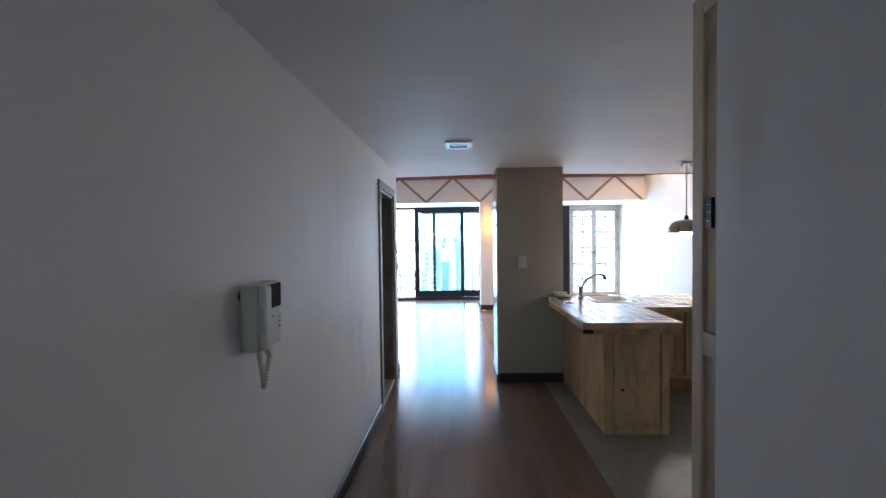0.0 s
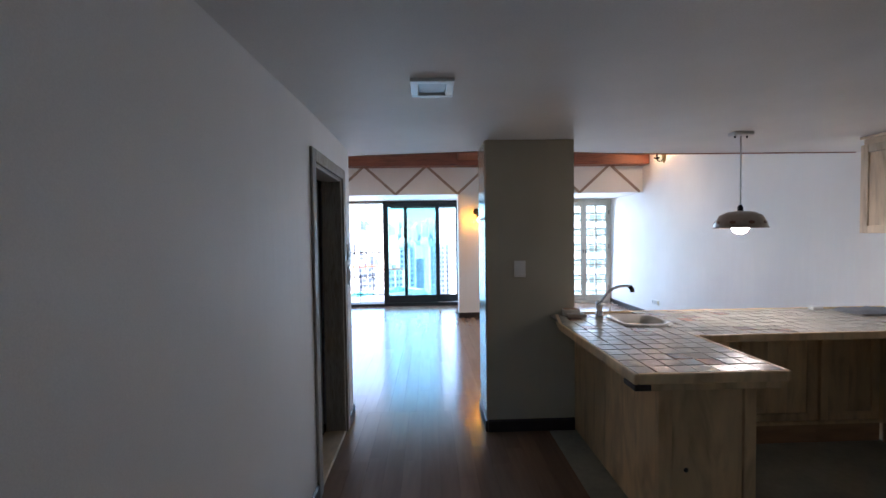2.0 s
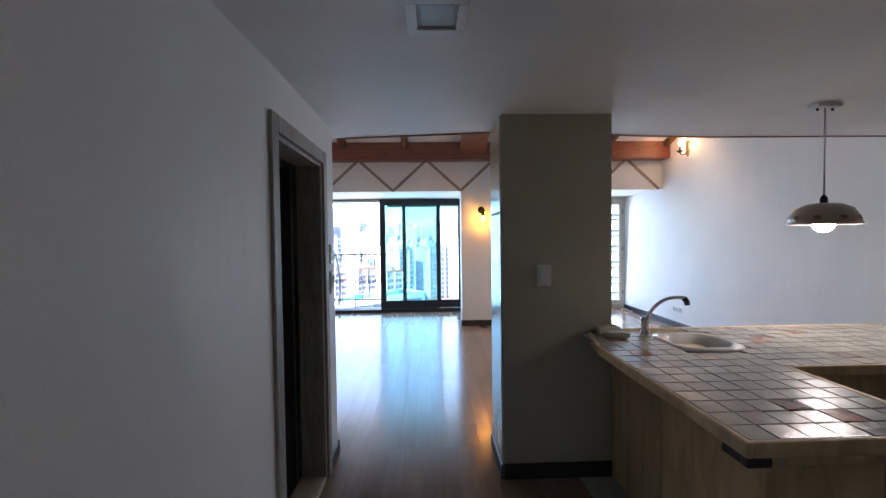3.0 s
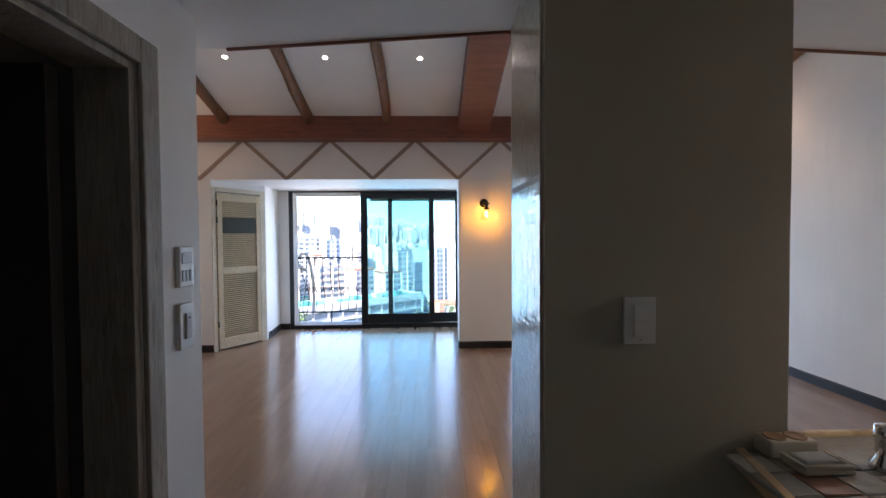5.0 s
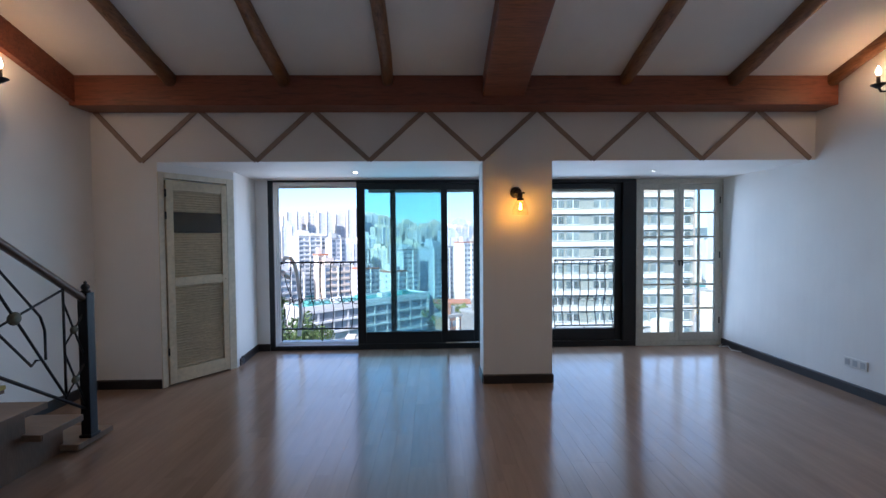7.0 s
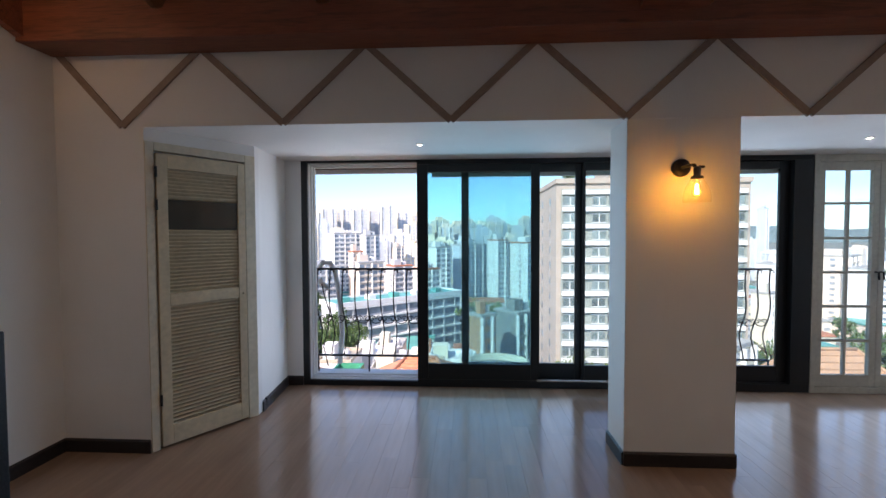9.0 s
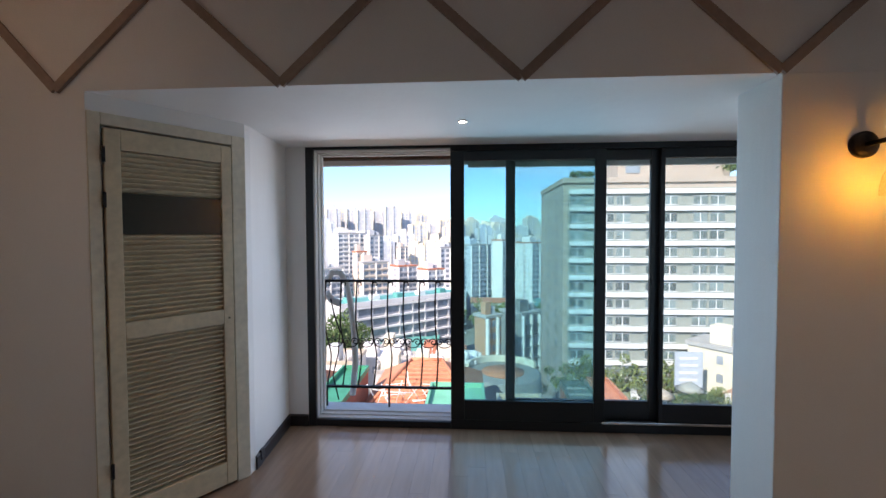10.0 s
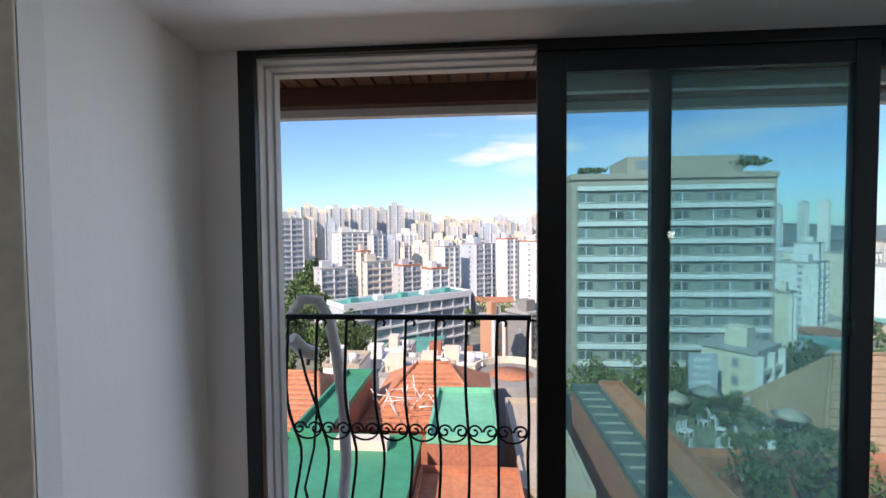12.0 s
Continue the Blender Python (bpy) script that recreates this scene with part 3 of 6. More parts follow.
def sash(x0, x1, y, glazing, st0, st1, label):
    """A sliding leaf: two stiles, two rails and one pane."""
    ob = thing("window_1_sash", (x0, y, 0.075), label, "window sash", "sliding window leaves", kind="structure")
    for q in ((x0, x0 + st0, 0.075, 2.245), (x1 - st1, x1, 0.075, 2.245)):
        part("stile", boxed(q[0], q[1], y, y + 0.035, q[2] + 0.002, q[3] - 0.002, bevel=0.004), M_ALU, ob)
    part("rail", boxed(x0 + st0, x1 - st1, y + 0.001, y + 0.034, 0.077, 0.235, bevel=0.004), M_ALU, ob)
    part("rail", boxed(x0 + st0, x1 - st1, y + 0.001, y + 0.034, 2.165, 2.243, bevel=0.004), M_ALU, ob)
    p = part("pane", boxed(x0 + st0 - 0.004, x1 - st1 + 0.004, y + 0.015, y + 0.019, 0.23, 2.17), glazing, ob)
    p.visible_shadow = False
    part("latch", boxed(x1 - st1 - 0.004, x1 - st1 + 0.01, y - 0.012, y, 1.17, 1.23, bevel=0.003), M_BLACKPL, ob)


sash(-0.86, 0.36, Y + 0.004, M_TEAL, 0.11, 0.085, "black-framed sliding leaf with teal-tinted glass")
sash(-0.415, 0.80, Y + 0.06, M_GLASS, 0.075, 0.08, "black-framed sliding leaf with clear glass behind the tinted one")
sash(0.775, 1.50, Y + 0.004, M_GLASS, 0.03, 0.09, "narrow black-framed clear leaf")
sash(1.50, 2.76, Y + 0.06, M_GLASS, 0.09, 0.09, "black-framed clear leaf near the column")

# outer white frame of the open bay
wf = thing("window_2", (-1.97, Y + 0.14, 0), "white stepped PVC outer window frame, open", "window", kind="structure")
for i, (ins, ya, yb) in enumerate(((0.0, 0.032, 0.085), (0.009, 0.085, 0.14), (0.018, 0.14, 0.19))):
    x0, x1, z0, z1 = -2.0 + ins, -0.76 - ins, 0.032 + ins, 2.286 - ins
    w = 0.028
    for q in ((x0, x0 + w, z0, z1), (x1 - w, x1, z0, z1), (x0 + w, x1 - w, z0, z0 + w), (x0 + w, x1 - w, z1 - w, z1)):
        part("frame_step", boxed(q[0], q[1], Y + (max(ya, 0.045) if q[0] > -1.0 else ya), Y + yb - 0.001, q[2], q[3], bevel=0.003), M_PVC, wf)

for q in ((-0.72, 2.72, 2.135, 2.262),):
    part("outer_rail", boxed(q[0], q[1], Y + 0.15, Y + 0.19, q[2], q[3], bevel=0.004), M_PVC, wf)

# glazed double door
fd = thing("door_3", (2.94, Y, 0), "grey-green glazed double door with small panes", "door", kind="structure")
for q in ((2.942, 2.985, 0.0, 2.288), (4.095, 4.138, 0.0, 2.288), (2.985, 4.095, 2.225, 2.288), (2.985, 4.095, 0.0, 0.06)):
    part("door_frame", boxed(q[0], q[1], Y - 0.006, Y + 0.12, q[2], q[3], bevel=0.004), M_FRENCH, fd)
rows = [0.177, 0.509, 0.839, 1.167, 1.494, 1.826, 2.138]
for x0, x1, xm in ((2.988, 3.536, 3.262), (3.54, 4.092, 3.815)):
    lf = part("leaf", boxed(x0, x0 + 0.055, Y, Y + 0.045, 0.064, 2.22, bevel=0.004), M_FRENCH, fd, "paned door leaf")
    part("stile", boxed(x1 - 0.055, x1, Y, Y + 0.045, 0.064, 2.22, bevel=0.004), M_FRENCH, lf)
    part("rail", boxed(x0 + 0.055, x1 - 0.055, Y + 0.001, Y + 0.044, 0.064, 0.177, bevel=0.004), M_FRENCH, lf)
    part("rail", boxed(x0 + 0.055, x1 - 0.055, Y + 0.001, Y + 0.044, 2.138, 2.22, bevel=0.004), M_FRENCH, lf)
    part("muntin", boxed(xm - 0.012, xm + 0.012, Y + 0.006, Y + 0.038, 0.177, 2.138, bevel=0.003), M_FRENCH, lf)
    for z in rows[1:-1]:
        for xa, xb in ((x0 + 0.055, xm - 0.012), (xm + 0.012, x1 - 0.055)):
            part("muntin", boxed(xa, xb, Y + 0.007, Y + 0.037, z - 0.012, z + 0.012, bevel=0.003), M_FRENCH, lf)
    for za, zb in zip(rows, rows[1:]):
        for xa, xb in ((x0 + 0.05, xm), (xm, x1 - 0.05)):
            p = part("pane", boxed(xa + 0.002, xb - 0.002, Y + 0.02, Y + 0.024, za, zb), M_GLASS, lf)
            p.visible_shadow = False
bm = bmesh.new()
tube(bm, [(3.56, Y, 1.17), (3.56, Y - 0.035, 1.17), (3.56, Y - 0.04, 1.10)], 0.009)
tube(bm, [(3.515, Y, 1.17), (3.515, Y - 0.035, 1.17), (3.515, Y - 0.04, 1.10)], 0.009)
part("door_handle", bm, M_IRON, fd, "dark iron lever handles")
for z in (0.3, 1.2, 1.95):
    part("hinge", boxed(4.088, 4.10, Y - 0.012, Y, z, z + 0.09, bevel=0.003), M_BLACKPL, fd)

# outer wall above and below the windows is the soffit block; eave of boards outside
ev = thing("eave", (0, 11.1, 2.3), "brown boarded eave above the windows", "eave")
x = -3.4
while x < 4.6:
    part("board", boxed(x, x + 0.092, 11.11, 12.0, 2.48, 2.50), M_EAVEBOARD, ev)
    x += 0.114
part("fascia", boxed(-3.4, 4.6, 11.82, 11.90, 2.36, 2.478, bevel=0.004), M_EAVE, ev, "dark weathered fascia board")
part("gutter", boxed(-3.4, 4.6, 11.90, 11.97, 2.31, 2.38, bevel=0.004), M_PVC, ev, "pale gutter edge")
structure("roof_block", boxed(-3.6, 4.8, WIN_Y + 0.25, 12.0, 2.51, 3.2), M_EAVE, "roof edge above the eave", "roof")
structure("balcony_slab", boxed(-3.6, 4.8, 11.0, 11.2, -0.25, 0.06), M_PVC, "white outer sill below the windows", "sill")


def scroll(cx, y, cz, r, flip):
    pts = []
    for k in range(22):
        a = k / 21 * 2.6 * math.pi
        rr = r * (1 - 0.78 * k / 21)
        pts.append((cx + flip * (rr * math.cos(a) - r), y, cz + rr * math.sin(a)))
    return pts


def railing(x0, x1, n):
    ob = thing("window_railing", (x0, 11.12, 0.06), "black wrought-iron railing with bellied balusters and scrolls", "railing", "window railings")
    y = 11.12
    part("top_rail", boxed(x0 - 0.01, x1 + 0.01, y - 0.014, y + 0.014, 1.164, 1.186, bevel=0.003), M_IRON, ob)
    part("bottom_rail", boxed(x0 - 0.01, x1 + 0.01, y - 0.014, y + 0.014, 0.225, 0.245, bevel=0.003), M_IRON, ob)
    for px in (x0, (x0 + x1) / 2, x1):
        part("stay", tube(bmesh.new(), [(px, y, 0.06), (px, y, 0.226)], 0.009), M_IRON, ob)
    for i in range(n):
        x = x0 + (x1 - x0) * i / (n - 1)
        pts = []
        for k in range(15):
            s = k / 14
            bulge = 0.10 * math.exp(-((s - 0.25) / 0.17) ** 2) - 0.025 * math.exp(-((s - 0.62) / 0.16) ** 2)
            pts.append((x + 0.008 * math.sin(s * 6.28), y + bulge, 0.235 + s * 0.934))
        hook = [(x + 0.02 - 0.02 * math.cos(a), y, 1.146 + 0.018 * math.sin(a)) for a in (0.3, 1.2, 2.2, 3.1, 4.0)]
        part("baluster", tube(tube(bmesh.new(), pts, 0.0075, 6), hook, 0.006, 6), M_IRON, ob)
        if i < n - 1:
            w = (x1 - x0) / (n - 1)
            r = w * 0.25
            bm = tube(bmesh.new(), scroll(x + w * 0.5 - 0.004, y + 0.03, 0.63, r, 1), 0.005, 6)
            tube(bm, scroll(x + w * 0.5 + 0.004, y + 0.03, 0.63, r, -1), 0.005, 6)
            tube(bm, [(x + w * (0.5 - 0.47 * math.cos(a)), y + 0.03, 0.63 - 0.05 * math.sin(a)) for a in [math.pi * t / 10 for t in range(11)]], 0.005, 6)
            part("scroll", bm, M_IRON, ob)


railing(-1.975, -0.86, 9)
railing(1.9, 2.74, 8)

# white insulated pipes of the outdoor unit beside the railing
duct = thing("insulated_pipe", (-1.9, 11.3, 0.1), "white wrapped air-conditioner pipe bent over the railing", "pipe")
part("pipe", tube(bmesh.new(), [(-1.99, 11.18, 1.16), (-1.95, 11.22, 1.24), (-1.88, 11.25, 1.23), (-1.83, 11.27, 1.13), (-1.80, 11.28, 0.95), (-1.77, 11.28, 0.7), (-1.76, 11.28, 0.4), (-1.79, 11.28, 0.1)], 0.028, 10), M_DUCT, duct)
part("pipe", tube(bmesh.new(), [(-2.0, 11.2, 1.05), (-1.96, 11.25, 0.98), (-1.9, 11.28, 0.95)], 0.035, 10), M_DUCT, duct)
part("cable", tube(bmesh.new(), [(-1.96, 11.2, 1.0), (-1.93, 11.21, 0.85), (-1.88, 11.21, 0.7), (-1.90, 11.21, 0.5), (-1.95, 11.21, 0.3), (-1.9, 11.21, 0.08)], 0.007, 6), M_BLACKPL, duct)

# ---- kitchen ----
def board_face(ob, name, pts, z0, z1, t, mat, w=0.115, inward=1):
    """Upright boards side by side along a plan line from pts[0] to pts[1]; each its own piece."""
    (xa, ya), (xb, yb) = pts
    d = Vector((xb - xa, yb - ya))
    L = d.length
    d.normalize()
    nn = Vector((-d.y, d.x)) * inward
    m = Matrix(((d.x, nn.x, 0, xa), (d.y, nn.y, 0, ya), (0, 0, 1, 0), (0, 0, 0, 1)))
    n = max(1, round(L / w))
    for i in range(n):
        k = random.uniform(0, 0.002)
        part(name, boxed(L * i / n + 0.001, L * (i + 1) / n - 0.001, k, t + k, z0, z1, bevel=0.002), mat, ob, m=m)


CT = 0.91
pen = thing("peninsula_cabinet", (1.5, 4.2, 0), "rustic pine boarded peninsula base under the tiled worktop", "cabinet")
part("body", boxed(1.29, 1.73, 3.70, 4.955, 0.0, 0.855), M_PINE, pen)
board_face(pen, "board", ((1.264, 3.70), (1.264, 4.955)), 0.0, 0.858, 0.026, M_PINE, w=0.62, inward=-1)
board_face(pen, "board", ((1.33, 3.675), (1.69, 3.675)), 0.06, 0.858, 0.022, M_PINE, w=0.36)
hole = bmesh.new()
lathe(hole, [(0.0, 0.0), (0.012, 0.0), (0.012, 0.002), (0.0, 0.002)], 0, 0, 12)
part("knot_hole", hole, M_BASE, pen, "dark knot hole", m=Matrix.Translation((1.40, 3.674, 0.35)) @ Matrix.Rotation(radians(90), 4, "X"))
part("post", boxed(1.258, 1.325, 3.668, 3.705, 0, 0.858, bevel=0.003), M_PINE, pen)
part("post", boxed(1.695, 1.755, 3.668, 3.72, 0, 0.858, bevel=0.003), M_PINE, pen)
part("bottom_rail", boxed(1.327, 1.693, 3.672, 3.70, 0, 0.058, bevel=0.003), M_PINE, pen)
board_face(pen, "board", ((1.75, 3.722), (1.75, 4.56)), 0.0, 0.858, 0.018, M_PINE)


def base_unit(x0, x1, yf, label):
    ob = thing("base_cabinet", ((x0 + x1) / 2, yf + 0.2, 0), label, "cabinet", "kitchen base cabinets")
    part("body", boxed(x0, x1, yf + 0.03, 4.95, 0.14, 0.858), M_PINE, ob)
    part("kickboard", boxed(x0, x1, yf + 0.012, yf + 0.04, 0.0, 0.135, bevel=0.003), M_KICK, ob, "darker reddish kickboard")
    part("bottom_lip", boxed(x0, x1, yf - 0.006, yf + 0.03, 0.137, 0.16, bevel=0.004), M_PINE, ob)
    dr = part("door", boxed(x0 + 0.02, x0 + 0.075, yf, yf + 0.026, 0.165, 0.84, bevel=0.003), M_PINE, ob)
    part("stile", boxed(x1 - 0.075, x1 - 0.02, yf, yf + 0.026, 0.165, 0.84, bevel=0.003), M_PINE, dr)
    part("rail", boxed(x0 + 0.075, x1 - 0.075, yf + 0.001, yf + 0.025, 0.165, 0.22, bevel=0.003), M_PINE, dr)
    part("rail", boxed(x0 + 0.075, x1 - 0.075, yf + 0.001, yf + 0.025, 0.785, 0.84, bevel=0.003), M_PINE, dr)
    n = max(2, round((x1 - x0 - 0.15) / 0.14))
    for i in range(n):
        a, b = x0 + 0.075 + (x1 - x0 - 0.15) * i / n, x0 + 0.075 + (x1 - x0 - 0.15) * (i + 1) / n
        part("panel_board", boxed(a + 0.001, b - 0.001, yf + 0.012, yf + 0.024, 0.222, 0.783), M_PINE, dr)


for x0, x1 in ((1.775, 2.335), (2.337, 2.918), (2.92, 3.398)):
    base_unit(x0, x1, 4.56, "rustic pine base cabinet under the long worktop")
side = thing("base_cabinet", (3.6, 3.6, 0), "rustic pine base cabinet along the kitchen side wall", "cabinet", "kitchen base cabinets")
part("body", boxed(3.422, 3.855, 2.2, 4.95, 0.0, 0.858), M_PINE, side)
board_face(side, "board", ((3.40, 2.2), (3.40, 4.553)), 0.14, 0.858, 0.02, M_PINE, w=0.3, inward=-1)
part("kickboard", boxed(3.40, 3.425, 2.2, 4.553, 0, 0.135), M_KICK, side)

# worktop: substrate with a sink cut-out, pine edging, tiles as pieces
SX0, SX1, SY0, SY1 = 1.45, 1.815, 4.44, 4.82
wt = thing("worktop", (1.5, 4.2, 0.85), "tiled kitchen worktop with a pine edge strip", "worktop")
bm = bmesh.new()
z0, z1 = 0.864, 0.898
for q in ((1.055, 1.735, 3.485, SY0), (1.735, 3.30, 4.155, SY0), (3.30, 3.855, 2.2, SY0), (1.10, SX0, SY0, 4.882), (SX1, 3.855, SY0, 4.96), (SX0, SX1, SY1, 4.96), (1.263, SX0, 4.882, 4.96)):
    box(bm, q[0], q[1], q[2], q[3], z0, z1)
part("substrate", bm, M_GROUT, wt)
for q in ((1.035, 1.055, 3.465, 4.56), (1.055, 1.735, 3.465, 3.485), (1.735, 1.757, 3.465, 4.155), (1.757, 3.30, 4.135, 4.155), (1.263, 3.855, 4.96, 4.98)):
    part("edge_strip", boxed(q[0], q[1], q[2], q[3], 0.862, 0.912, bevel=0.008), M_PINE, wt)
bm = prism(bmesh.new(), [(1.035, 4.56), (1.055, 4.56), (1.13, 4.882), (1.105, 4.882)], 0.862, 0.912)
part("edge_strip", bm, M_PINE, wt)
bm = prism(bmesh.new(), [(1.055, 4.56), (1.10, 4.56), (1.10, 4.75)], 0.864, 0.898)
part("corner_fill", bm, M_GROUT, wt)
part("apron", boxed(1.07, 1.735, 3.50, 3.53, 0.82, 0.862, bevel=0.003), M_PINE, wt)
part("corner_bracket", (lambda b: (box(b, 1.038, 1.115, 3.468, 3.50, 0.832, 0.861, bevel=0.006), box(b, 1.038, 1.065, 3.50, 3.58, 0.833, 0.86, bevel=0.006), b)[2])(bmesh.new()), M_BASE, wt, "dark corner guard under the edge")
TS = 0.098
tile_meshes = []
for k in range(5):
    rg = random.Random(k)
    bm = boxed(-TS / 2 + 0.002, TS / 2 - 0.002, -TS / 2 + 0.002, TS / 2 - 0.002, 0, 0.0115)
    for v in bm.verts:
        if v.co.z > 0.005:
            v.co += Vector((rg.uniform(-0.001, 0.001), rg.uniform(-0.001, 0.001), rg.uniform(-0.0007, 0.0007)))
    es = [e for e in bm.edges if all(v.co.z > 0.005 for v in e.verts)]
    bmesh.ops.bevel(bm, geom=es, offset=0.002, segments=2, affect="EDGES")
    me = bpy.data.meshes.new("tile")
    bm.to_mesh(me)
    bm.free()
    me.materials.append(M_TILE)
    dm = me.copy()
    dm.materials.clear()
    dm.materials.append(M_TILEDECO)
    tile_meshes.append((me, dm))
rg = random.Random(3)


def lay_tiles(x0, x1, y0, y1):
    nx, ny = round((x1 - x0) / TS), round((y1 - y0) / TS)
    for i in range(nx):
        for j in range(ny):
            x, y = x0 + (i + 0.5) * (x1 - x0) / nx, y0 + (j + 0.5) * (y1 - y0) / ny
            if SX0 - 0.03 < x < SX1 + 0.03 and SY0 - 0.03 < y < SY1 + 0.03:
                continue
            if x < 1.10 and y > 4.62:
                continue
            deco = rg.random() < 0.06
            ob = new("tile", tile_meshes[rg.randrange(5)][1 if deco else 0])
            ob.parent = wt
            ob.location = Vector((x, y, z1)) - wt.location
            ob.rotation_euler = (rg.uniform(-0.018, 0.018), rg.uniform(-0.018, 0.018), rg.choice((0, 1, 2, 3)) * math.pi / 2)


lay_tiles(1.055, 1.735, 3.485, 4.86)
lay_tiles(1.735, 3.30, 4.155, 4.96)

# sink
def rounded(x0, x1, y0, y1, r, n=6):
    pts = []
    for cx, cy, a0 in ((x1 - r, y1 - r, 0), (x0 + r, y1 - r, 90), (x0 + r, y0 + r, 180), (x1 - r, y0 + r, 270)):
        pts += [(cx + r * math.cos(radians(a0 + 90 * k / n)), cy + r * math.sin(radians(a0 + 90 * k / n))) for k in range(n + 1)]
    return pts


sink = thing("sink", (1.63, 4.63, 0.9), "white ceramic inset sink in the tiled worktop", "sink")
bm = bmesh.new()
loops = []
for ins, z, r in ((-0.012, 0.902, 0.11), (-0.008, 0.914, 0.11), (0.012, 0.917, 0.11), (0.026, 0.91, 0.11), (0.045, 0.86, 0.10), (0.075, 0.78, 0.09)):
    loops.append([bm.verts.new((x, y, z)) for x, y in rounded(SX0 + ins, SX1 - ins, SY0 + ins, SY1 - ins, r)])
for a, b in zip(loops, loops[1:]):
    for i in range(len(a)):
        f = bm.faces.new((a[i], a[(i + 1) % len(a)], b[(i + 1) % len(a)], b[i]))
        f.smooth = True
bm.faces.new(loops[-1])
bmesh.ops.recalc_face_normals(bm, faces=bm.faces)
part("basin", bm, M_CERAMIC, sink)
part("drain", lathe(bmesh.new(), [(0.0, 0.784), (0.03, 0.784), (0.032, 0.781)], 1.63, 4.63, 16), M_CHROME, sink, "chrome drain")

tap = thing("tap", (1.405, 4.76, 0.91), "chrome swan-neck kitchen tap beside the sink", "tap")
part("base", lathe(bmesh.new(), [(0.032, 0.91), (0.032, 0.925), (0.022, 0.94), (0.021, 0.985), (0.026, 0.99), (0.024, 1.02), (0.0, 1.026)], 1.405, 4.76, 16), M_CHROME, tap)
sp = [(1.405 + 0.012, 4.757, 0.985)]
for k in range(15):
    s = k / 14
    sp.append((1.41 + 0.215 * s ** 1.25, 4.757 - 0.04 * s, 0.99 + 0.155 * math.sin(math.pi * 0.56 * min(1, s * 1.05) ** 0.8)))
sp.append((1.632, 4.715, 1.118))
part("spout", tube(bmesh.new(), sp, 0.0105, 10), M_CHROME, tap)
part("spray_head", tube(bmesh.new(), [(1.615, 4.718, 1.142), (1.632, 4.715, 1.122), (1.634, 4.715, 1.10)], 0.016, 10), M_BLACKPL, tap, "dark tap outlet")
part("lever", tube(bmesh.new(), [(1.405, 4.76, 1.015), (1.385, 4.73, 1.03), (1.36, 4.69, 1.035)], 0.008, 8), M_CHROME, tap)

sd = thing("toothbrush_holder", (1.22, 4.85, 0.911), "ivory ceramic holder with two round wells and a soap tray", "holder")
bm = boxed(1.155, 1.285, 4.818, 4.88, 0.911, 0.957, bevel=0.007)
part("block", bm, M_IVORYPL, sd)
# flat brown discs stand in for the shade inside the round wells
for x in (1.19, 1.248):
    part("well", lathe(bmesh.new(), [(0.0, 0.9575), (0.021, 0.9575), (0.025, 0.9605), (0.027, 0.9585), (0.027, 0.956)], x, 4.85, 20), M_KICK, sd, "round well with its inner shade put into a brown disc")
bm = bmesh.new()
box(bm, 1.175, 1.305, 4.738, 4.815, 0.911, 0.922, bevel=0.004)
for q in ((1.175, 1.305, 4.738, 4.75), (1.175, 1.187, 4.75, 4.815), (1.293, 1.305, 4.75, 4.815)):
    box(bm, *q, 0.9225, 0.934, bevel=0.004)
part("tray", bm, M_IVORYPL, sd)
part("soap", boxed(1.195, 1.285, 4.757, 4.808, 0.9225, 0.938, bevel=0.007), M_WHITEPL, sd)

cup = thing("cup", (3.72, 4.42, 0.912), "white paper cup on the tiled worktop", "cup")
part("body", lathe(bmesh.new(), [(0.0, 0.898), (0.036, 0.898), (0.042, 1.0), (0.044, 1.0), (0.039, 0.997), (0.034, 0.905), (0.0, 0.905)], 3.72, 4.42, 20), M_WHITEPL, cup)
cl = thing("folded_cloth", (3.5, 4.75, 0.912), "dark blue-grey folded cloth on the worktop", "cloth")
bm = bmesh.new()
nx, ny = 14, 8
g = [[bm.verts.new((3.28 + 0.44 * i / nx, 4.64 + 0.22 * j / ny, 0.914 + 0.018 + 0.014 * noise.noise(Vector((i * 0.5, j * 0.6, 2)))) if 0 < i < nx and 0 < j < ny else (3.28 + 0.44 * i / nx, 4.64 + 0.22 * j / ny, 0.912)) for j in range(ny + 1)] for i in range(nx + 1)]
for i in range(nx):
    for j in range(ny):
        f = bm.faces.new((g[i][j], g[i + 1][j], g[i + 1][j + 1], g[i][j + 1]))
        f.smooth = True
part("cloth", bm, M_CLOTH, cl)
bxs = thing("soap_box", (3.18, 4.86, 0.912), "small white box at the worktop's back edge", "box")
part("body", boxed(3.14, 3.22, 4.84, 4.89, 0.911, 0.932, bevel=0.004), M_WHITEPL, bxs)
part("lid", boxed(3.143, 3.217, 4.843, 4.887, 0.933, 0.939, bevel=0.002), M_WHITEPL, bxs)

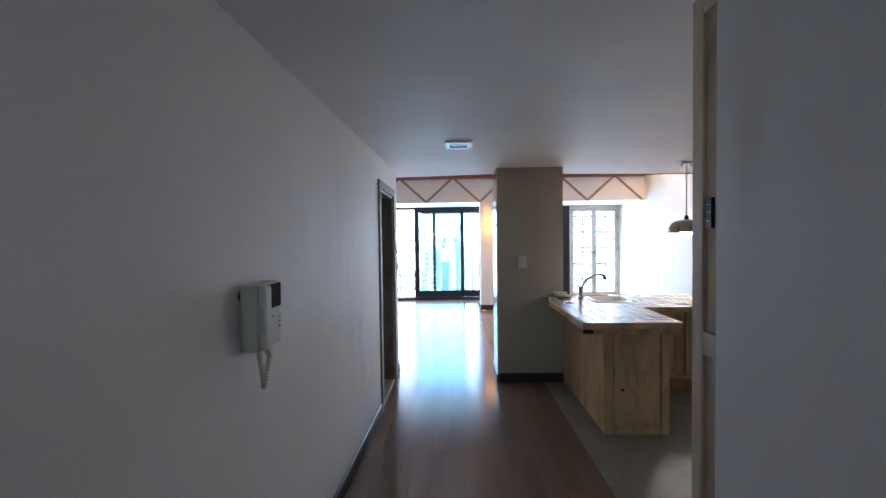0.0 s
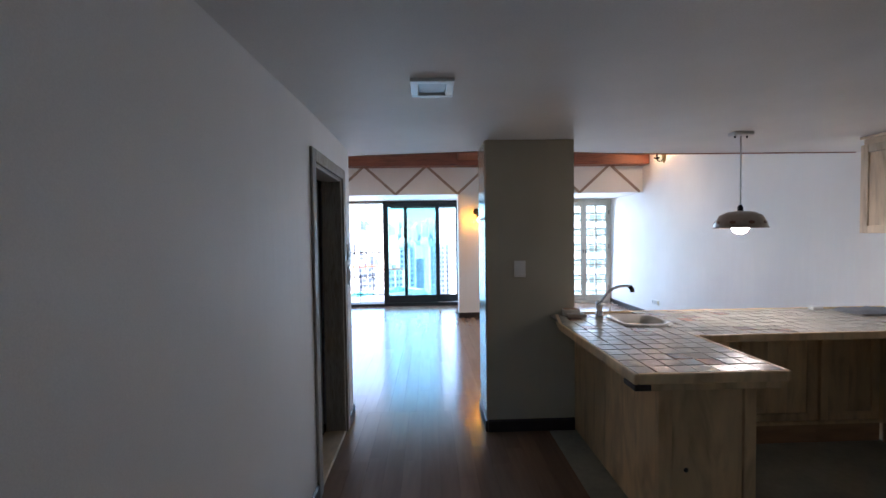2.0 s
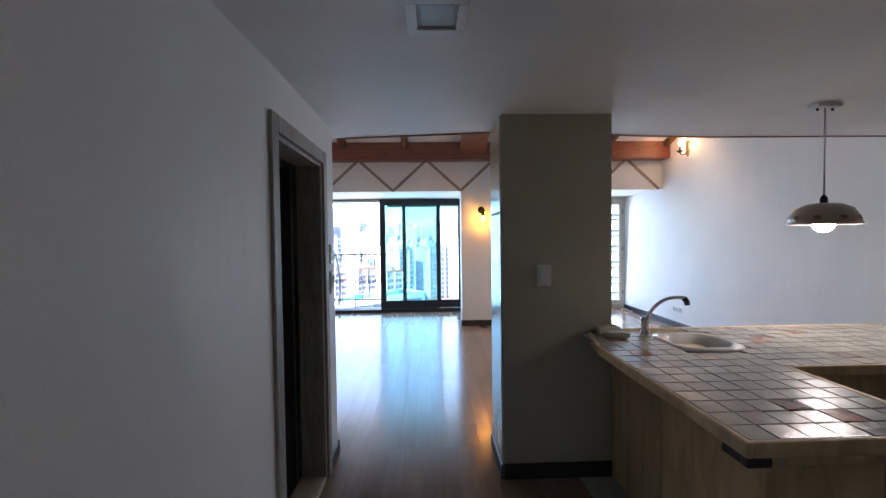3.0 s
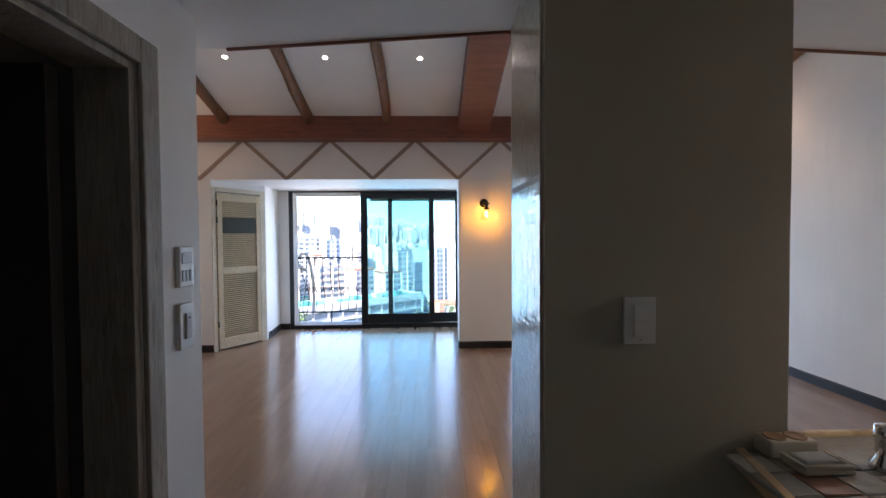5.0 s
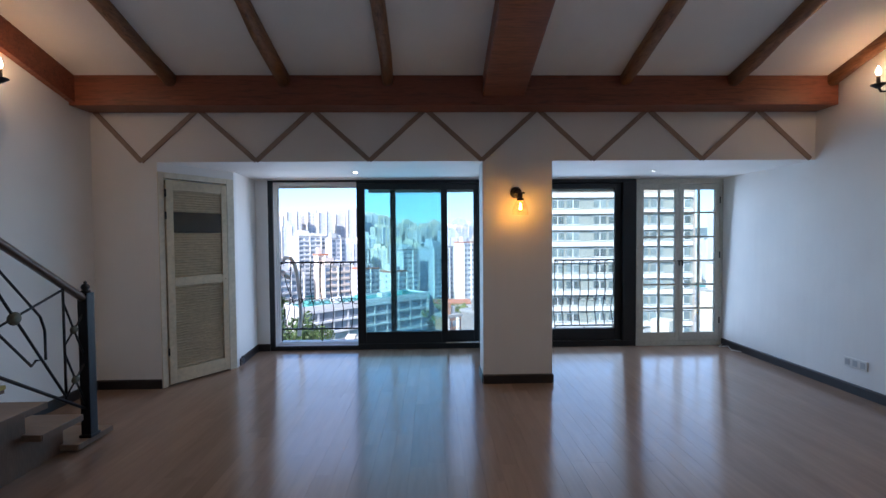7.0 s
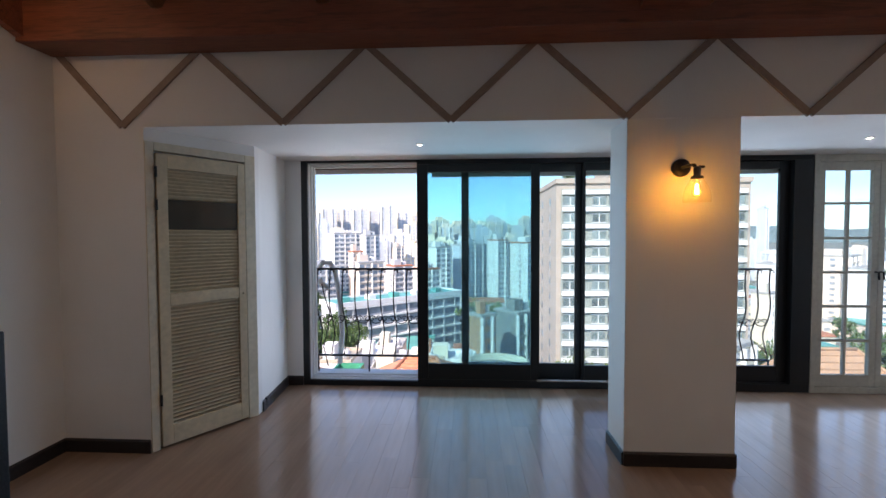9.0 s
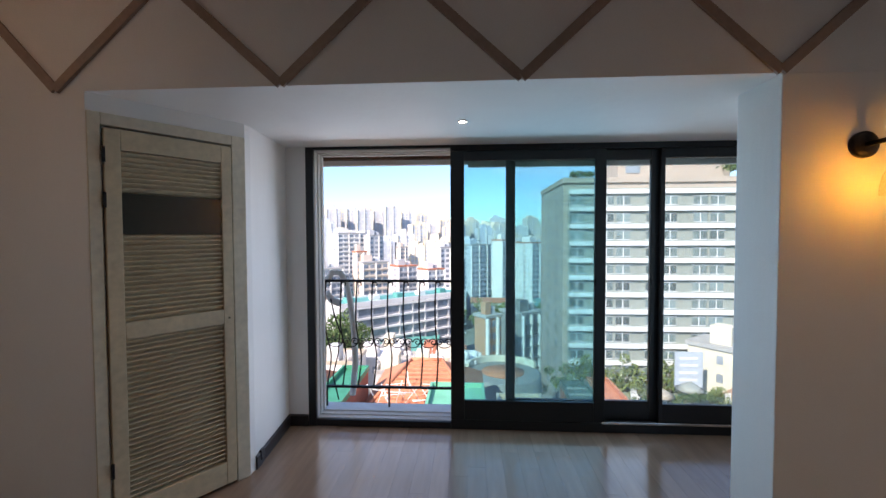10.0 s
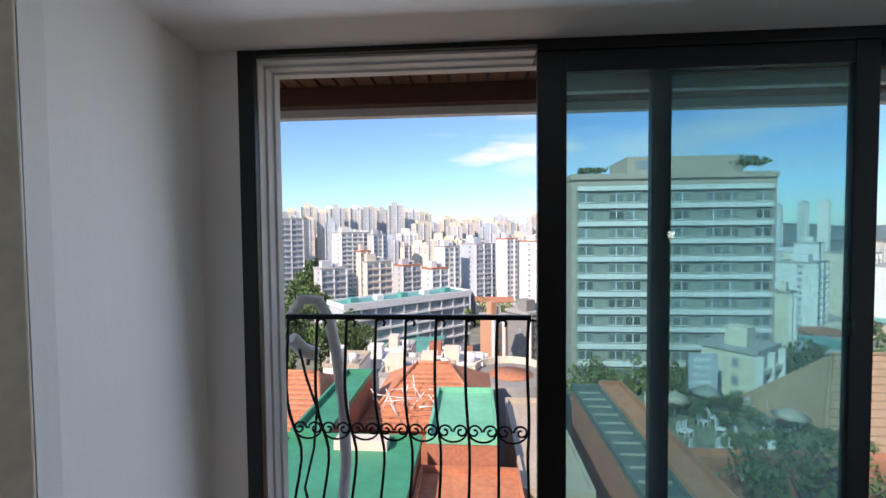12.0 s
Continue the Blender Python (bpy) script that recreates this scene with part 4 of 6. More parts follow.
# wall cabinets over the side worktop
for i in range(3):
    ya, yb = 4.85 - 0.56 * (i + 1), 4.85 - 0.56 * i - 0.004
    uc = thing("wall_cabinet", (3.7, (ya + yb) / 2, 1.5), "limed pine wall cabinet with a framed door", "cabinet", "kitchen wall cabinets")
    part("body", boxed(3.53, 3.857, ya, yb, 1.51, 2.235, bevel=0.003), M_PINE_GREY, uc)
    dr = part("door", boxed(3.502, 3.527, ya + 0.003, ya + 0.06, 1.512, 2.19, bevel=0.003), M_PINE_GREY, uc)
    part("stile", boxed(3.502, 3.527, yb - 0.06, yb - 0.003, 1.512, 2.19, bevel=0.003), M_PINE_GREY, dr)
    part("rail", boxed(3.503, 3.526, ya + 0.06, yb - 0.06, 1.512, 1.57, bevel=0.003), M_PINE_GREY, dr)
    part("rail", boxed(3.503, 3.526, ya + 0.06, yb - 0.06, 2.13, 2.19, bevel=0.003), M_PINE_GREY, dr)
    for k in range(3):
        a, b = ya + 0.06 + (yb - ya - 0.12) * k / 3, ya + 0.06 + (yb - ya - 0.12) * (k + 1) / 3
        part("panel_board", boxed(3.513, 3.526, a + 0.001, b - 0.001, 1.572, 2.128), M_PINE_GREY, dr)
    part("cornice", boxed(3.495, 3.857, ya, yb, 2.237, 2.255, bevel=0.004), M_PINE_GREY, uc)

# tall cupboard beside the entrance
tc = thing("tall_cupboard", (0.93, 1.63, 0), "tall rustic pine cupboard with framed panels beside the entrance", "cupboard")
part("body", boxed(0.888, 1.0, 1.517, 1.752, 0.0, 2.25), M_PINE_GREY, tc)
dr = part("door", boxed(0.862, 0.885, 1.70, 1.755, 0.0, 2.25, bevel=0.003), M_PINE_GREY, tc)
part("rail", boxed(0.863, 0.884, 1.517, 1.70, 1.175, 1.245, bevel=0.003), M_PINE_GREY, dr)
part("rail", boxed(0.863, 0.884, 1.517, 1.70, 2.19, 2.25, bevel=0.003), M_PINE_GREY, dr)
for za, zb in ((0.0, 1.173), (1.247, 2.188)):
    for ya, yb in ((1.517, 1.598), (1.60, 1.698)):
        part("panel_board", boxed(0.872, 0.886, ya, yb, za, zb, bevel=0.002), M_PINE_GREY, dr)
pl = part("latch_plate", boxed(0.862, 0.873, 1.655, 1.688, 1.555, 1.645, bevel=0.003), M_BLACKPL, tc, "black slotted latch plate")
for z in (1.575, 1.6, 1.622):
    part("slot", boxed(0.8605, 0.8618, 1.66, 1.684, z, z + 0.004), M_GREYPL, pl)

# ---- stairs and their railing ----
st = thing("staircase", (-2.8, 7.5, 0), "open wooden staircase along the living room wall", "staircase")
for i in range(11):
    z, yf = 0.06 + 0.2 * i, 8.49 - 0.275 * i
    t = part("tread", boxed(LIV_L + 0.003, -2.375, yf - 0.33, yf, z - 0.045, z, bevel=0.006), M_TREAD, st)
    part("tread_end", boxed(-2.374, -2.370, yf - 0.325, yf - 0.005, z - 0.042, z - 0.003), M_TREADEDGE, t)
    if i in (3, 4):
        part("nosing", boxed(-2.42, -2.366, yf - 0.332, yf + 0.002, z - 0.02, z + 0.004, bevel=0.003), M_NOSING, t, "yellowed bare wood edge strip")
# closed stringer below the treads
bm = bmesh.new()
prof = [(8.42, 0.0)]
for i in range(11):
    z, yf = 0.06 + 0.2 * i - 0.047, 8.49 - 0.275 * i
    prof += [(yf - 0.03, z), (yf - 0.30, z)]
prof += [(5.45, 1.62), (7.74, 0.0)]
lo, hi = [bm.verts.new((-2.58, y, z)) for y, z in prof], [bm.verts.new((-2.50, y, z)) for y, z in prof]
bm.faces.new(lo), bm.faces.new(hi[::-1])
for i in range(len(prof)):
    j = (i + 1) % len(prof)
    bm.faces.new((lo[i], lo[j], hi[j], hi[i]))
bmesh.ops.recalc_face_normals(bm, faces=bm.faces)
part("stringer", bm, M_TREADEDGE, st, "brown stepped carriage under the treads")
part("lower_edge", tube(bmesh.new(), [(-2.495, 7.74, 0.006), (-2.495, 5.5, 1.59)], 0.008, 6), M_BASE, st)
part("landing_edge", prism(bmesh.new(), [(LIV_L + 0.004, 5.45), (-2.465, 5.45), (-2.465, 5.5), (LIV_L + 0.004, 5.5)], 1.58, 1.6), M_TREAD, st)

NX, NY = -2.40, 8.30
HR = 0.71
sr = thing("stair_railing", (NX, NY, 0.06), "black iron stair railing with a wooden handrail", "railing")
part("newel", boxed(NX - 0.035, NX + 0.035, NY - 0.035, NY + 0.035, 0.06, 1.13, bevel=0.005), M_IRON, sr)
part("newel_foot", boxed(NX - 0.045, NX + 0.045, NY - 0.045, NY + 0.045, 0.061, 0.085, bevel=0.006), M_IRON, sr)
part("finial", lathe(bmesh.new(), [(0.026, 1.13), (0.034, 1.14), (0.018, 1.15), (0.028, 1.168), (0.024, 1.185), (0.008, 1.198), (0.012, 1.206), (0.0, 1.22)], NX, NY, 14), M_IRON, sr)


def hz(y, z):
    return z + HR * (NY - y)


bm = bmesh.new()
for (y0, y1) in ((NY - 0.03, 5.5),):
    ring = []
    for y in (y0, y1):
        zc = hz(y, 1.075)
        ring.append([bm.verts.new((NX + 0.032 * math.cos(a) * 1.0, y, zc + 0.03 * math.sin(a))) for a in [2 * math.pi * k / 14 for k in range(14)]])
    for k in range(14):
        f = bm.faces.new((ring[0][k], ring[0][(k + 1) % 14], ring[1][(k + 1) % 14], ring[1][k]))
        f.smooth = True
    bm.faces.new(ring[0]), bm.faces.new(ring[1][::-1])
bmesh.ops.recalc_face_normals(bm, faces=bm.faces)
part("handrail", bm, M_RAILWOOD, sr, "dark polished wooden handrail")
part("lower_rail", tube(bmesh.new(), [(NX, NY - 0.02, hz(NY, 0.27)), (NX, 5.5, hz(5.5, 0.27))], 0.011, 6), M_IRON, sr)


def bar(a, b, r=0.008):
    return tube(bmesh.new(), [(NX, *a), (NX, *b)], r, 6)


def boss(y, z, r):
    bm = bmesh.new()
    bmesh.ops.create_uvsphere(bm, u_segments=16, v_segments=10, radius=r, matrix=Matrix.Translation((NX, y, z)) @ Matrix.Diagonal((0.55, 1, 1, 1)))
    for f in bm.faces:
        f.smooth = True
    return bm


bay = 0.69
y = 8.11
while y > 5.6:
    part("upright", bar((y, hz(y, 0.275)), (y, hz(y, 1.05))), M_IRON, sr)
    ya, yb = y, y - bay
    if yb > 5.4:
        part("upright", bar((yb, hz(yb, 0.275)), (yb, hz(yb, 1.05))), M_IRON, sr)
        yc = (ya + yb) / 2
        zc = hz(yc, 0.66)
        part("diagonal", bar((ya, hz(ya, 0.29)), (yb, hz(yb, 1.04))), M_IRON, sr)
        part("diagonal", bar((ya, hz(ya, 1.04)), (yb, hz(yb, 0.29))), M_IRON, sr)
        part("boss", boss(yc, zc, 0.042), M_IRONGREEN, sr, "aged round iron boss")
        ring = []
        for dy, k in ((0.17, 0.12), (0.2, 0.03), (0.2, -0.2), (0.13, -0.24), (0.1, -0.3), (-0.17, -0.12), (-0.2, -0.03), (-0.2, 0.2), (-0.13, 0.24), (-0.1, 0.3)):
            ring.append((NX, yc + dy, hz(yc + dy, 0.66) + k * 0.85))
        ring.append(ring[0])
        part("ornament", tube(bmesh.new(), ring, 0.0075, 6), M_IRON, sr)
    # narrow panel of small crosses
    y = yb
    if y > 5.6:
        yn = y - 0.19
        part("upright", bar((yn, hz(yn, 0.275)), (yn, hz(yn, 1.05))), M_IRON, sr)
        for f in (0.46, 0.84):
            ym = y - 0.095
            part("boss", boss(ym, hz(ym, f), 0.028), M_IRONGREEN, sr)
            part("small_cross", (lambda b: (tube(b, [(NX, y, hz(y, f - 0.17)), (NX, yn, hz(yn, f + 0.17))], 0.007, 6), tube(b, [(NX, y, hz(y, f + 0.17)), (NX, yn, hz(yn, f - 0.17))], 0.007, 6), b)[2])(bmesh.new()), M_IRON, sr)
        y = yn
for f in (0.44, 0.80):
    ya, yb = NY - 0.03, 8.11
    ym = (ya + yb) / 2
    part("boss", boss(ym, hz(ym, f), 0.03), M_IRONGREEN, sr)
    part("small_cross", (lambda b: (tube(b, [(NX, ya, hz(ya, f - 0.15)), (NX, ym, hz(ym, f)), (NX, yb, hz(yb, f - 0.15))], 0.007, 6), tube(b, [(NX, ya, hz(ya, f + 0.15)), (NX, ym, hz(ym, f)), (NX, yb, hz(yb, f + 0.15))], 0.007, 6), b)[2])(bmesh.new()), M_IRON, sr)

# ---- lamps ----
px, py = 2.43, 4.69
pd = thing("pendant_lamp", (px, py, CEIL), "hanging lamp with a painted bowl shade, lit", "lamp")
part("canopy", boxed(px - 0.075, px + 0.075, py - 0.04, py + 0.04, CEIL - 0.028, CEIL, bevel=0.012), M_WHITEPL, pd)
for dx in (-0.045, 0.045):
    part("screw", lathe(bmesh.new(), [(0.006, CEIL - 0.042), (0.006, CEIL - 0.028)], px + dx, py, 8), M_IRON, pd)
part("cord", tube(bmesh.new(), [(px, py, CEIL - 0.02), (px, py, 1.70)], 0.005, 8), M_WHITEPL, pd)
part("socket", lathe(bmesh.new(), [(0.016, 1.66), (0.02, 1.665), (0.018, 1.72), (0.008, 1.735)], px, py, 14), M_IRON, pd)
part("shade", lathe(bmesh.new(), [(0.02, 1.69), (0.085, 1.682), (0.132, 1.658), (0.157, 1.612), (0.175, 1.562), (0.171, 1.562), (0.152, 1.61), (0.127, 1.652), (0.083, 1.675), (0.02, 1.683)], px, py, 36, False), M_SHADE, pd, "painted bowl shade")
for k in range(9):
    a = 2 * math.pi * k / 9 + 0.3
    bm = bmesh.new()
    bmesh.ops.create_icosphere(bm, subdivisions=1, radius=0.02)
    bm.transform(Matrix.Translation((px + 0.162 * math.cos(a), py + 0.162 * math.sin(a), 1.604)) @ Matrix.Rotation(a, 4, "Z") @ Matrix.Rotation(radians(-23), 4, "Y") @ Matrix.Diagonal((0.15, 1.1, 0.75, 1)))
    part("motif", bm, M_SHADEMOTIF, pd, "painted red-brown flower motif")
bm = bmesh.new()
bmesh.ops.create_uvsphere(bm, u_segments=20, v_segments=12, radius=0.054, matrix=Matrix.Translation((px, py, 1.572)))
for f in bm.faces:
    f.smooth = True
part("bulb", bm, M_BULB, pd, "frosted globe bulb, lit")
lamp("pendant_light", (px, py, 1.49), PENDANT_W, (1.0, 0.93, 0.84), 0.06)

# downlights: on the sloping ceiling and in the bay soffit
tilt = math.atan(SLOPE)


def downlight(x, y, z, ang, r, watts):
    ob = thing("downlight", (x, y, z), "round recessed ceiling downlight, lit", "light", "ceiling downlights")
    m = Matrix.Translation((x, y, z)) @ Matrix.Rotation(-ang, 4, "X")
    part("rim", lathe(bmesh.new(), [(r, 0.002), (r * 1.25, 0.0), (r * 1.3, -0.006), (r * 1.05, -0.009), (r, -0.004)], 0, 0, 24, False), M_WHITEPL, ob, m=m)
    part("lens", lathe(bmesh.new(), [(0.0, -0.003), (r, -0.003)], 0, 0, 24), M_SPOT, ob, "glowing lens", m=m)
    sp2 = new("downlight_beam", bpy.data.lights.new("downlight_beam", "SPOT"))
    sp2.data.energy, sp2.data.spot_size, sp2.data.spot_blend, sp2.data.shadow_soft_size = watts, radians(104), 0.8, 0.04
    sp2.data.color = (1.0, 0.79, 0.56)
    sp2.matrix_world = Matrix.Translation((x, y, z - 0.022))


for x in (-2.80, -1.81, -0.79, 0.19, 1.47, 2.55, 3.55):
    downlight(x, 8.22, roof_z(8.22), tilt, 0.023, DOWN_W)
for x in (-0.75, 2.8):
    downlight(x, 10.15, SOF_Z, 0, 0.025, BAY_W)

# amber wall lamp on the column
wx, wz, wy = 1.015, 1.965, 9.455
ws = thing("wall_lamp", (wx, wy, wz), "black industrial wall lamp with an amber bulb, lit", "lamp")
bm = lathe(bmesh.new(), [(0.058, 0.0), (0.058, 0.02), (0.05, 0.027), (0.0, 0.029)], 0, 0, 28)
part("wall_plate", bm, M_IRON, ws, m=Matrix.Translation((wx, wy, wz)) @ Matrix.Rotation(radians(90), 4, "X"))
part("arm", tube(bmesh.new(), [(wx, wy - 0.02, wz), (wx + 0.004, wy - 0.12, wz), (wx + 0.006, wy - 0.16, wz - 0.005), (wx + 0.008, wy - 0.18, wz - 0.04)], 0.011, 10), M_IRON, ws)
bx, by = wx + 0.01, wy - 0.185
part("knob", tube(bmesh.new(), [(bx + 0.01, by, wz - 0.02), (bx + 0.042, by, wz - 0.02)], 0.008, 8), M_IRON, ws)
part("socket", lathe(bmesh.new(), [(0.015, wz - 0.02), (0.022, wz - 0.03), (0.02, wz - 0.07), (0.036, wz - 0.08), (0.036, wz - 0.092), (0.0, wz - 0.092)], bx, by, 18), M_IRON, ws)
sh = part("shade", lathe(bmesh.new(), [(0.034, wz - 0.09), (0.045, wz - 0.11), (0.066, wz - 0.15), (0.076, wz - 0.20), (0.075, wz - 0.235)], bx, by, 28, False), M_BULBGLASS, ws, "clear glass bell shade")
sh.visible_shadow = False
bg = part("bulb", lathe(bmesh.new(), [(0.012, wz - 0.092), (0.014, wz - 0.11), (0.028, wz - 0.15), (0.03, wz - 0.175), (0.02, wz - 0.2), (0.0, wz - 0.208)], bx, by, 20), M_BULBGLASS, ws)
bg.visible_shadow = False
fm = bmesh.new()
for k in range(6):
    a = k * math.pi / 3
    tube(fm, [(bx + 0.006 * math.cos(a), by + 0.006 * math.sin(a), wz - 0.125), (bx + 0.011 * math.cos(a), by + 0.011 * math.sin(a), wz - 0.185)], 0.0022, 5)
part("filament", fm, M_FILAMENT, ws, "glowing amber filament")
lamp("column_light", (bx, by, wz - 0.16), AMBER_W, (1.0, 0.40, 0.015), 0.012)


def candle_lamp(x, y, z, s, watts):
    """A brass shield with an arm, a dish and a candle bulb; s is +1 where the wall lies to the west."""
    ob = thing("wall_sconce", (x, y, z), "antique brass wall sconce with a candle bulb, lit", "lamp", "candle sconces")
    bm = bmesh.new()
    prof = ((0.06, 0.12), (0.045, 0.09), (0.052, 0.03), (0.05, -0.04), (0.03, -0.1), (0.0, -0.13))
    pts = [(a, b) for a, b in prof] + [(-a, b) for a, b in prof[::-1][1:]]
    f0 = [bm.verts.new((x + s * 0.003, y + a, z + b)) for a, b in pts]
    f1 = [bm.verts.new((x + s * (0.014 + 0.01 * (1 - (a / 0.06) ** 2)), y + a * 0.92, z + b * 0.95)) for a, b in pts]
    bm.faces.new(f0), bm.faces.new(f1[::-1])
    for i in range(len(pts)):
        j = (i + 1) % len(pts)
        bm.faces.new((f0[i], f0[j], f1[j], f1[i]))
    bmesh.ops.recalc_face_normals(bm, faces=bm.faces)
    part("back_plate", bm, M_BRASS, ob)
    part("arm", tube(bmesh.new(), [(x + s * 0.02, y, z - 0.05), (x + s * 0.06, y, z - 0.1), (x + s * 0.11, y, z - 0.1), (x + s * 0.135, y, z - 0.06)], 0.009, 8), M_IRON, ob)
    cx = x + s * 0.135
    part("dish", lathe(bmesh.new(), [(0.012, z - 0.075), (0.028, z - 0.062), (0.05, z - 0.045), (0.052, z - 0.038), (0.046, z - 0.042), (0.0, z - 0.05)], cx, y, 20), M_IRON, ob)
    part("candle", lathe(bmesh.new(), [(0.014, z - 0.045), (0.014, z + 0.035), (0.0, z + 0.037)], cx, y, 12), M_BASE, ob)
    part("bulb", lathe(bmesh.new(), [(0.008, z + 0.037), (0.017, z + 0.06), (0.014, z + 0.085), (0.004, z + 0.112), (0.0, z + 0.118)], cx, y, 14), M_CANDLE, ob, "flame-shaped bulb, lit")
    lamp("sconce_light", (cx + s * 0.035, y, z + 0.1), watts, (1.0, 0.43, 0.13), 0.02)


candle_lamp(LIV_L, 8.45, 2.79, 1, CANDLE_W)
candle_lamp(LIV_R, 8.72, 2.84, -1, CANDLE_W)

# ---- devices on walls and ceiling ----
vent = thing("ceiling_vent", (0.16, 3.72, CEIL), "square white ceiling vent with a grey grille", "vent")
vx0, vx1, vy0, vy1 = 0.055, 0.262, 3.605, 3.84
for q in ((vx0, vx1, vy0, vy0 + 0.036), (vx0, vx1, vy1 - 0.036, vy1), (vx0, vx0 + 0.036, vy0 + 0.036, vy1 - 0.036), (vx1 - 0.036, vx1, vy0 + 0.036, vy1 - 0.036)):
    part("frame", boxed(*q, CEIL - 0.016, CEIL - 0.0005, bevel=0.004), M_WHITEPL, vent)
part("backing", boxed(vx0 + 0.036, vx1 - 0.036, vy0 + 0.036, vy1 - 0.036, CEIL - 0.004, CEIL - 0.001), M_GREYPL, vent)
part("lip", boxed(vx0 + 0.05, vx1 - 0.05, vy0 + 0.05, vy1 - 0.05, CEIL - 0.009, CEIL - 0.005, bevel=0.0015), M_GREYPL, vent, "flat grey cover")

ic = thing("intercom", (-0.60, 1.93, 1.17), "ivory wall intercom with a handset and a small dark screen", "intercom")
X = 0.001
IM = Matrix(((1.5, 0, 0, -0.603), (0, 1.17, 0, -0.202), (0, 0, 1.12, -0.187), (0, 0, 0, 1)))
part("body", boxed(X, X + 0.042, 1.705, 1.865, 1.20, 1.405, bevel=0.009), M_IVORYPL, ic, m=IM)
part("wall_bracket", boxed(X, X + 0.004, 1.701, 1.7048, 1.36, 1.385, bevel=0.002), M_BLACKPL, ic, m=IM)
hs = part("handset", boxed(X + 0.0425, X + 0.059, 1.71, 1.754, 1.205, 1.40, bevel=0.0075), M_IVORYPL, ic, m=IM)
part("handset_grip", boxed(X + 0.041, X + 0.055, 1.7065, 1.7095, 1.26, 1.34, bevel=0.001), M_GREYPL, hs, m=IM)
part("screen", boxed(X + 0.0425, X + 0.0455, 1.772, 1.858, 1.322, 1.399, bevel=0.001), M_SCREEN, ic, "small dark screen", m=IM)
for r in range(3):
    part("button", boxed(X + 0.0425, X + 0.045, 1.846, 1.858, 1.25 + 0.016 * r, 1.258 + 0.016 * r, bevel=0.001), M_GREYPL, ic, m=IM)
part("speaker_slit", boxed(X + 0.0425, X + 0.0435, 1.785, 1.81, 1.293, 1.296), M_BLACKPL, ic, m=IM)
for pts in ([(0.034, 1.728, 1.202), (0.036, 1.73, 1.17), (0.04, 1.733, 1.13), (0.04, 1.736, 1.085)], [(0.046, 1.748, 1.202), (0.052, 1.746, 1.18), (0.048, 1.74, 1.14), (0.042, 1.737, 1.09)]):
    coil = []
    for k in range(90):
        u = k / 89 * (len(pts) - 1)
        i = min(int(u), len(pts) - 2)
        c = Vector(pts[i]).lerp(Vector(pts[i + 1]), u - i)
        a = k / 89 * 2 * math.pi * 15
        coil.append((X + c.x + 0.0045 * math.cos(a), c.y + 0.0045 * math.sin(a), c.z))
    part("coiled_cord", tube(bmesh.new(), coil, 0.0026, 5), M_IVORYPL, ic, "coiled handset cord", m=IM)


def wall_plate_x(name, x, s, y0, y1, z0, z1, label, cat, kind):
    ob = thing(name, (x, (y0 + y1) / 2, z0), label, cat)
    part("plate", boxed(min(x, x + s * 0.014), max(x, x + s * 0.014), y0, y1, z0, z1, bevel=0.004), M_WHITEPL, ob)
    f = lambda d0, d1: (min(x + s * d0, x + s * d1), max(x + s * d0, x + s * d1))
    h, w = z1 - z0, y1 - y0
    if kind == "switch":
        part("rocker", boxed(*f(0.0145, 0.021), y0 + w * 0.3, y1 - w * 0.3, z0 + h * 0.22, z1 - h * 0.22, bevel=0.003), M_GREYPL if name == "light_switch" else M_WHITEPL, ob)
        part("dot", boxed(*f(0.0212, 0.022), y0 + w * 0.45, y0 + w * 0.55, z1 - h * 0.33, z1 - h * 0.3), M_BLACKPL, ob)
    elif kind == "thermo":
        part("display", boxed(*f(0.0145, 0.017), y0 + w * 0.15, y1 - w * 0.15, z0 + h * 0.58, z1 - h * 0.14, bevel=0.001), M_GREYPL, ob, "grey display window")
        for k in range(3):
            part("button", boxed(*f(0.0145, 0.017), y0 + w * (0.15 + 0.25 * k), y0 + w * (0.33 + 0.25 * k), z0 + h * 0.14, z0 + h * 0.42, bevel=0.001), M_GREYPL, ob)
    else:
        n = max(1, round(w / 0.07))
        for k in range(n):
            yc = y0 + w * (k + 0.5) / n
            part("socket_face", boxed(*f(0.0145, 0.017), yc - 0.022, yc + 0.022, z0 + h * 0.18, z1 - h * 0.18, bevel=0.002), M_GREYPL, ob)
    return ob


wall_plate_x("thermostat", HALL_L, 1, 5.115, 5.195, 1.348, 1.478, "white thermostat with a small display on the hall wall", "thermostat", "thermo")
wall_plate_x("light_switch", HALL_L, 1, 5.112, 5.188, 1.147, 1.295, "white light switch with a grey rocker below the thermostat", "switch", "switch")
wall_plate_x("wall_socket", LIV_R, -1, 8.88, 9.10, 0.25, 0.34, "white multi-gang wall socket low on the wall", "socket", "socket")
wall_plate_x("stair_switch", LIV_L, 1, 8.33, 8.47, 1.22, 1.34, "white light switch beside the stairs", "switch", "switch")
ps = thing("pillar_switch", (0.83, 4.885, 1.2), "white double light switch on the grey pillar", "switch")
part("plate", boxed(0.787, 0.875, 4.872, 4.8845, 1.208, 1.336, bevel=0.004), M_WHITEPL, ps)
for z in (1.232, 1.275):
    part("rocker", boxed(0.812, 0.852, 4.866, 4.8715, z, z + 0.04, bevel=0.002), M_WHITEPL, ps)
part("dot", boxed(0.828, 0.838, 4.8705, 4.8718, 1.218, 1.222), M_GREYPL, ps)
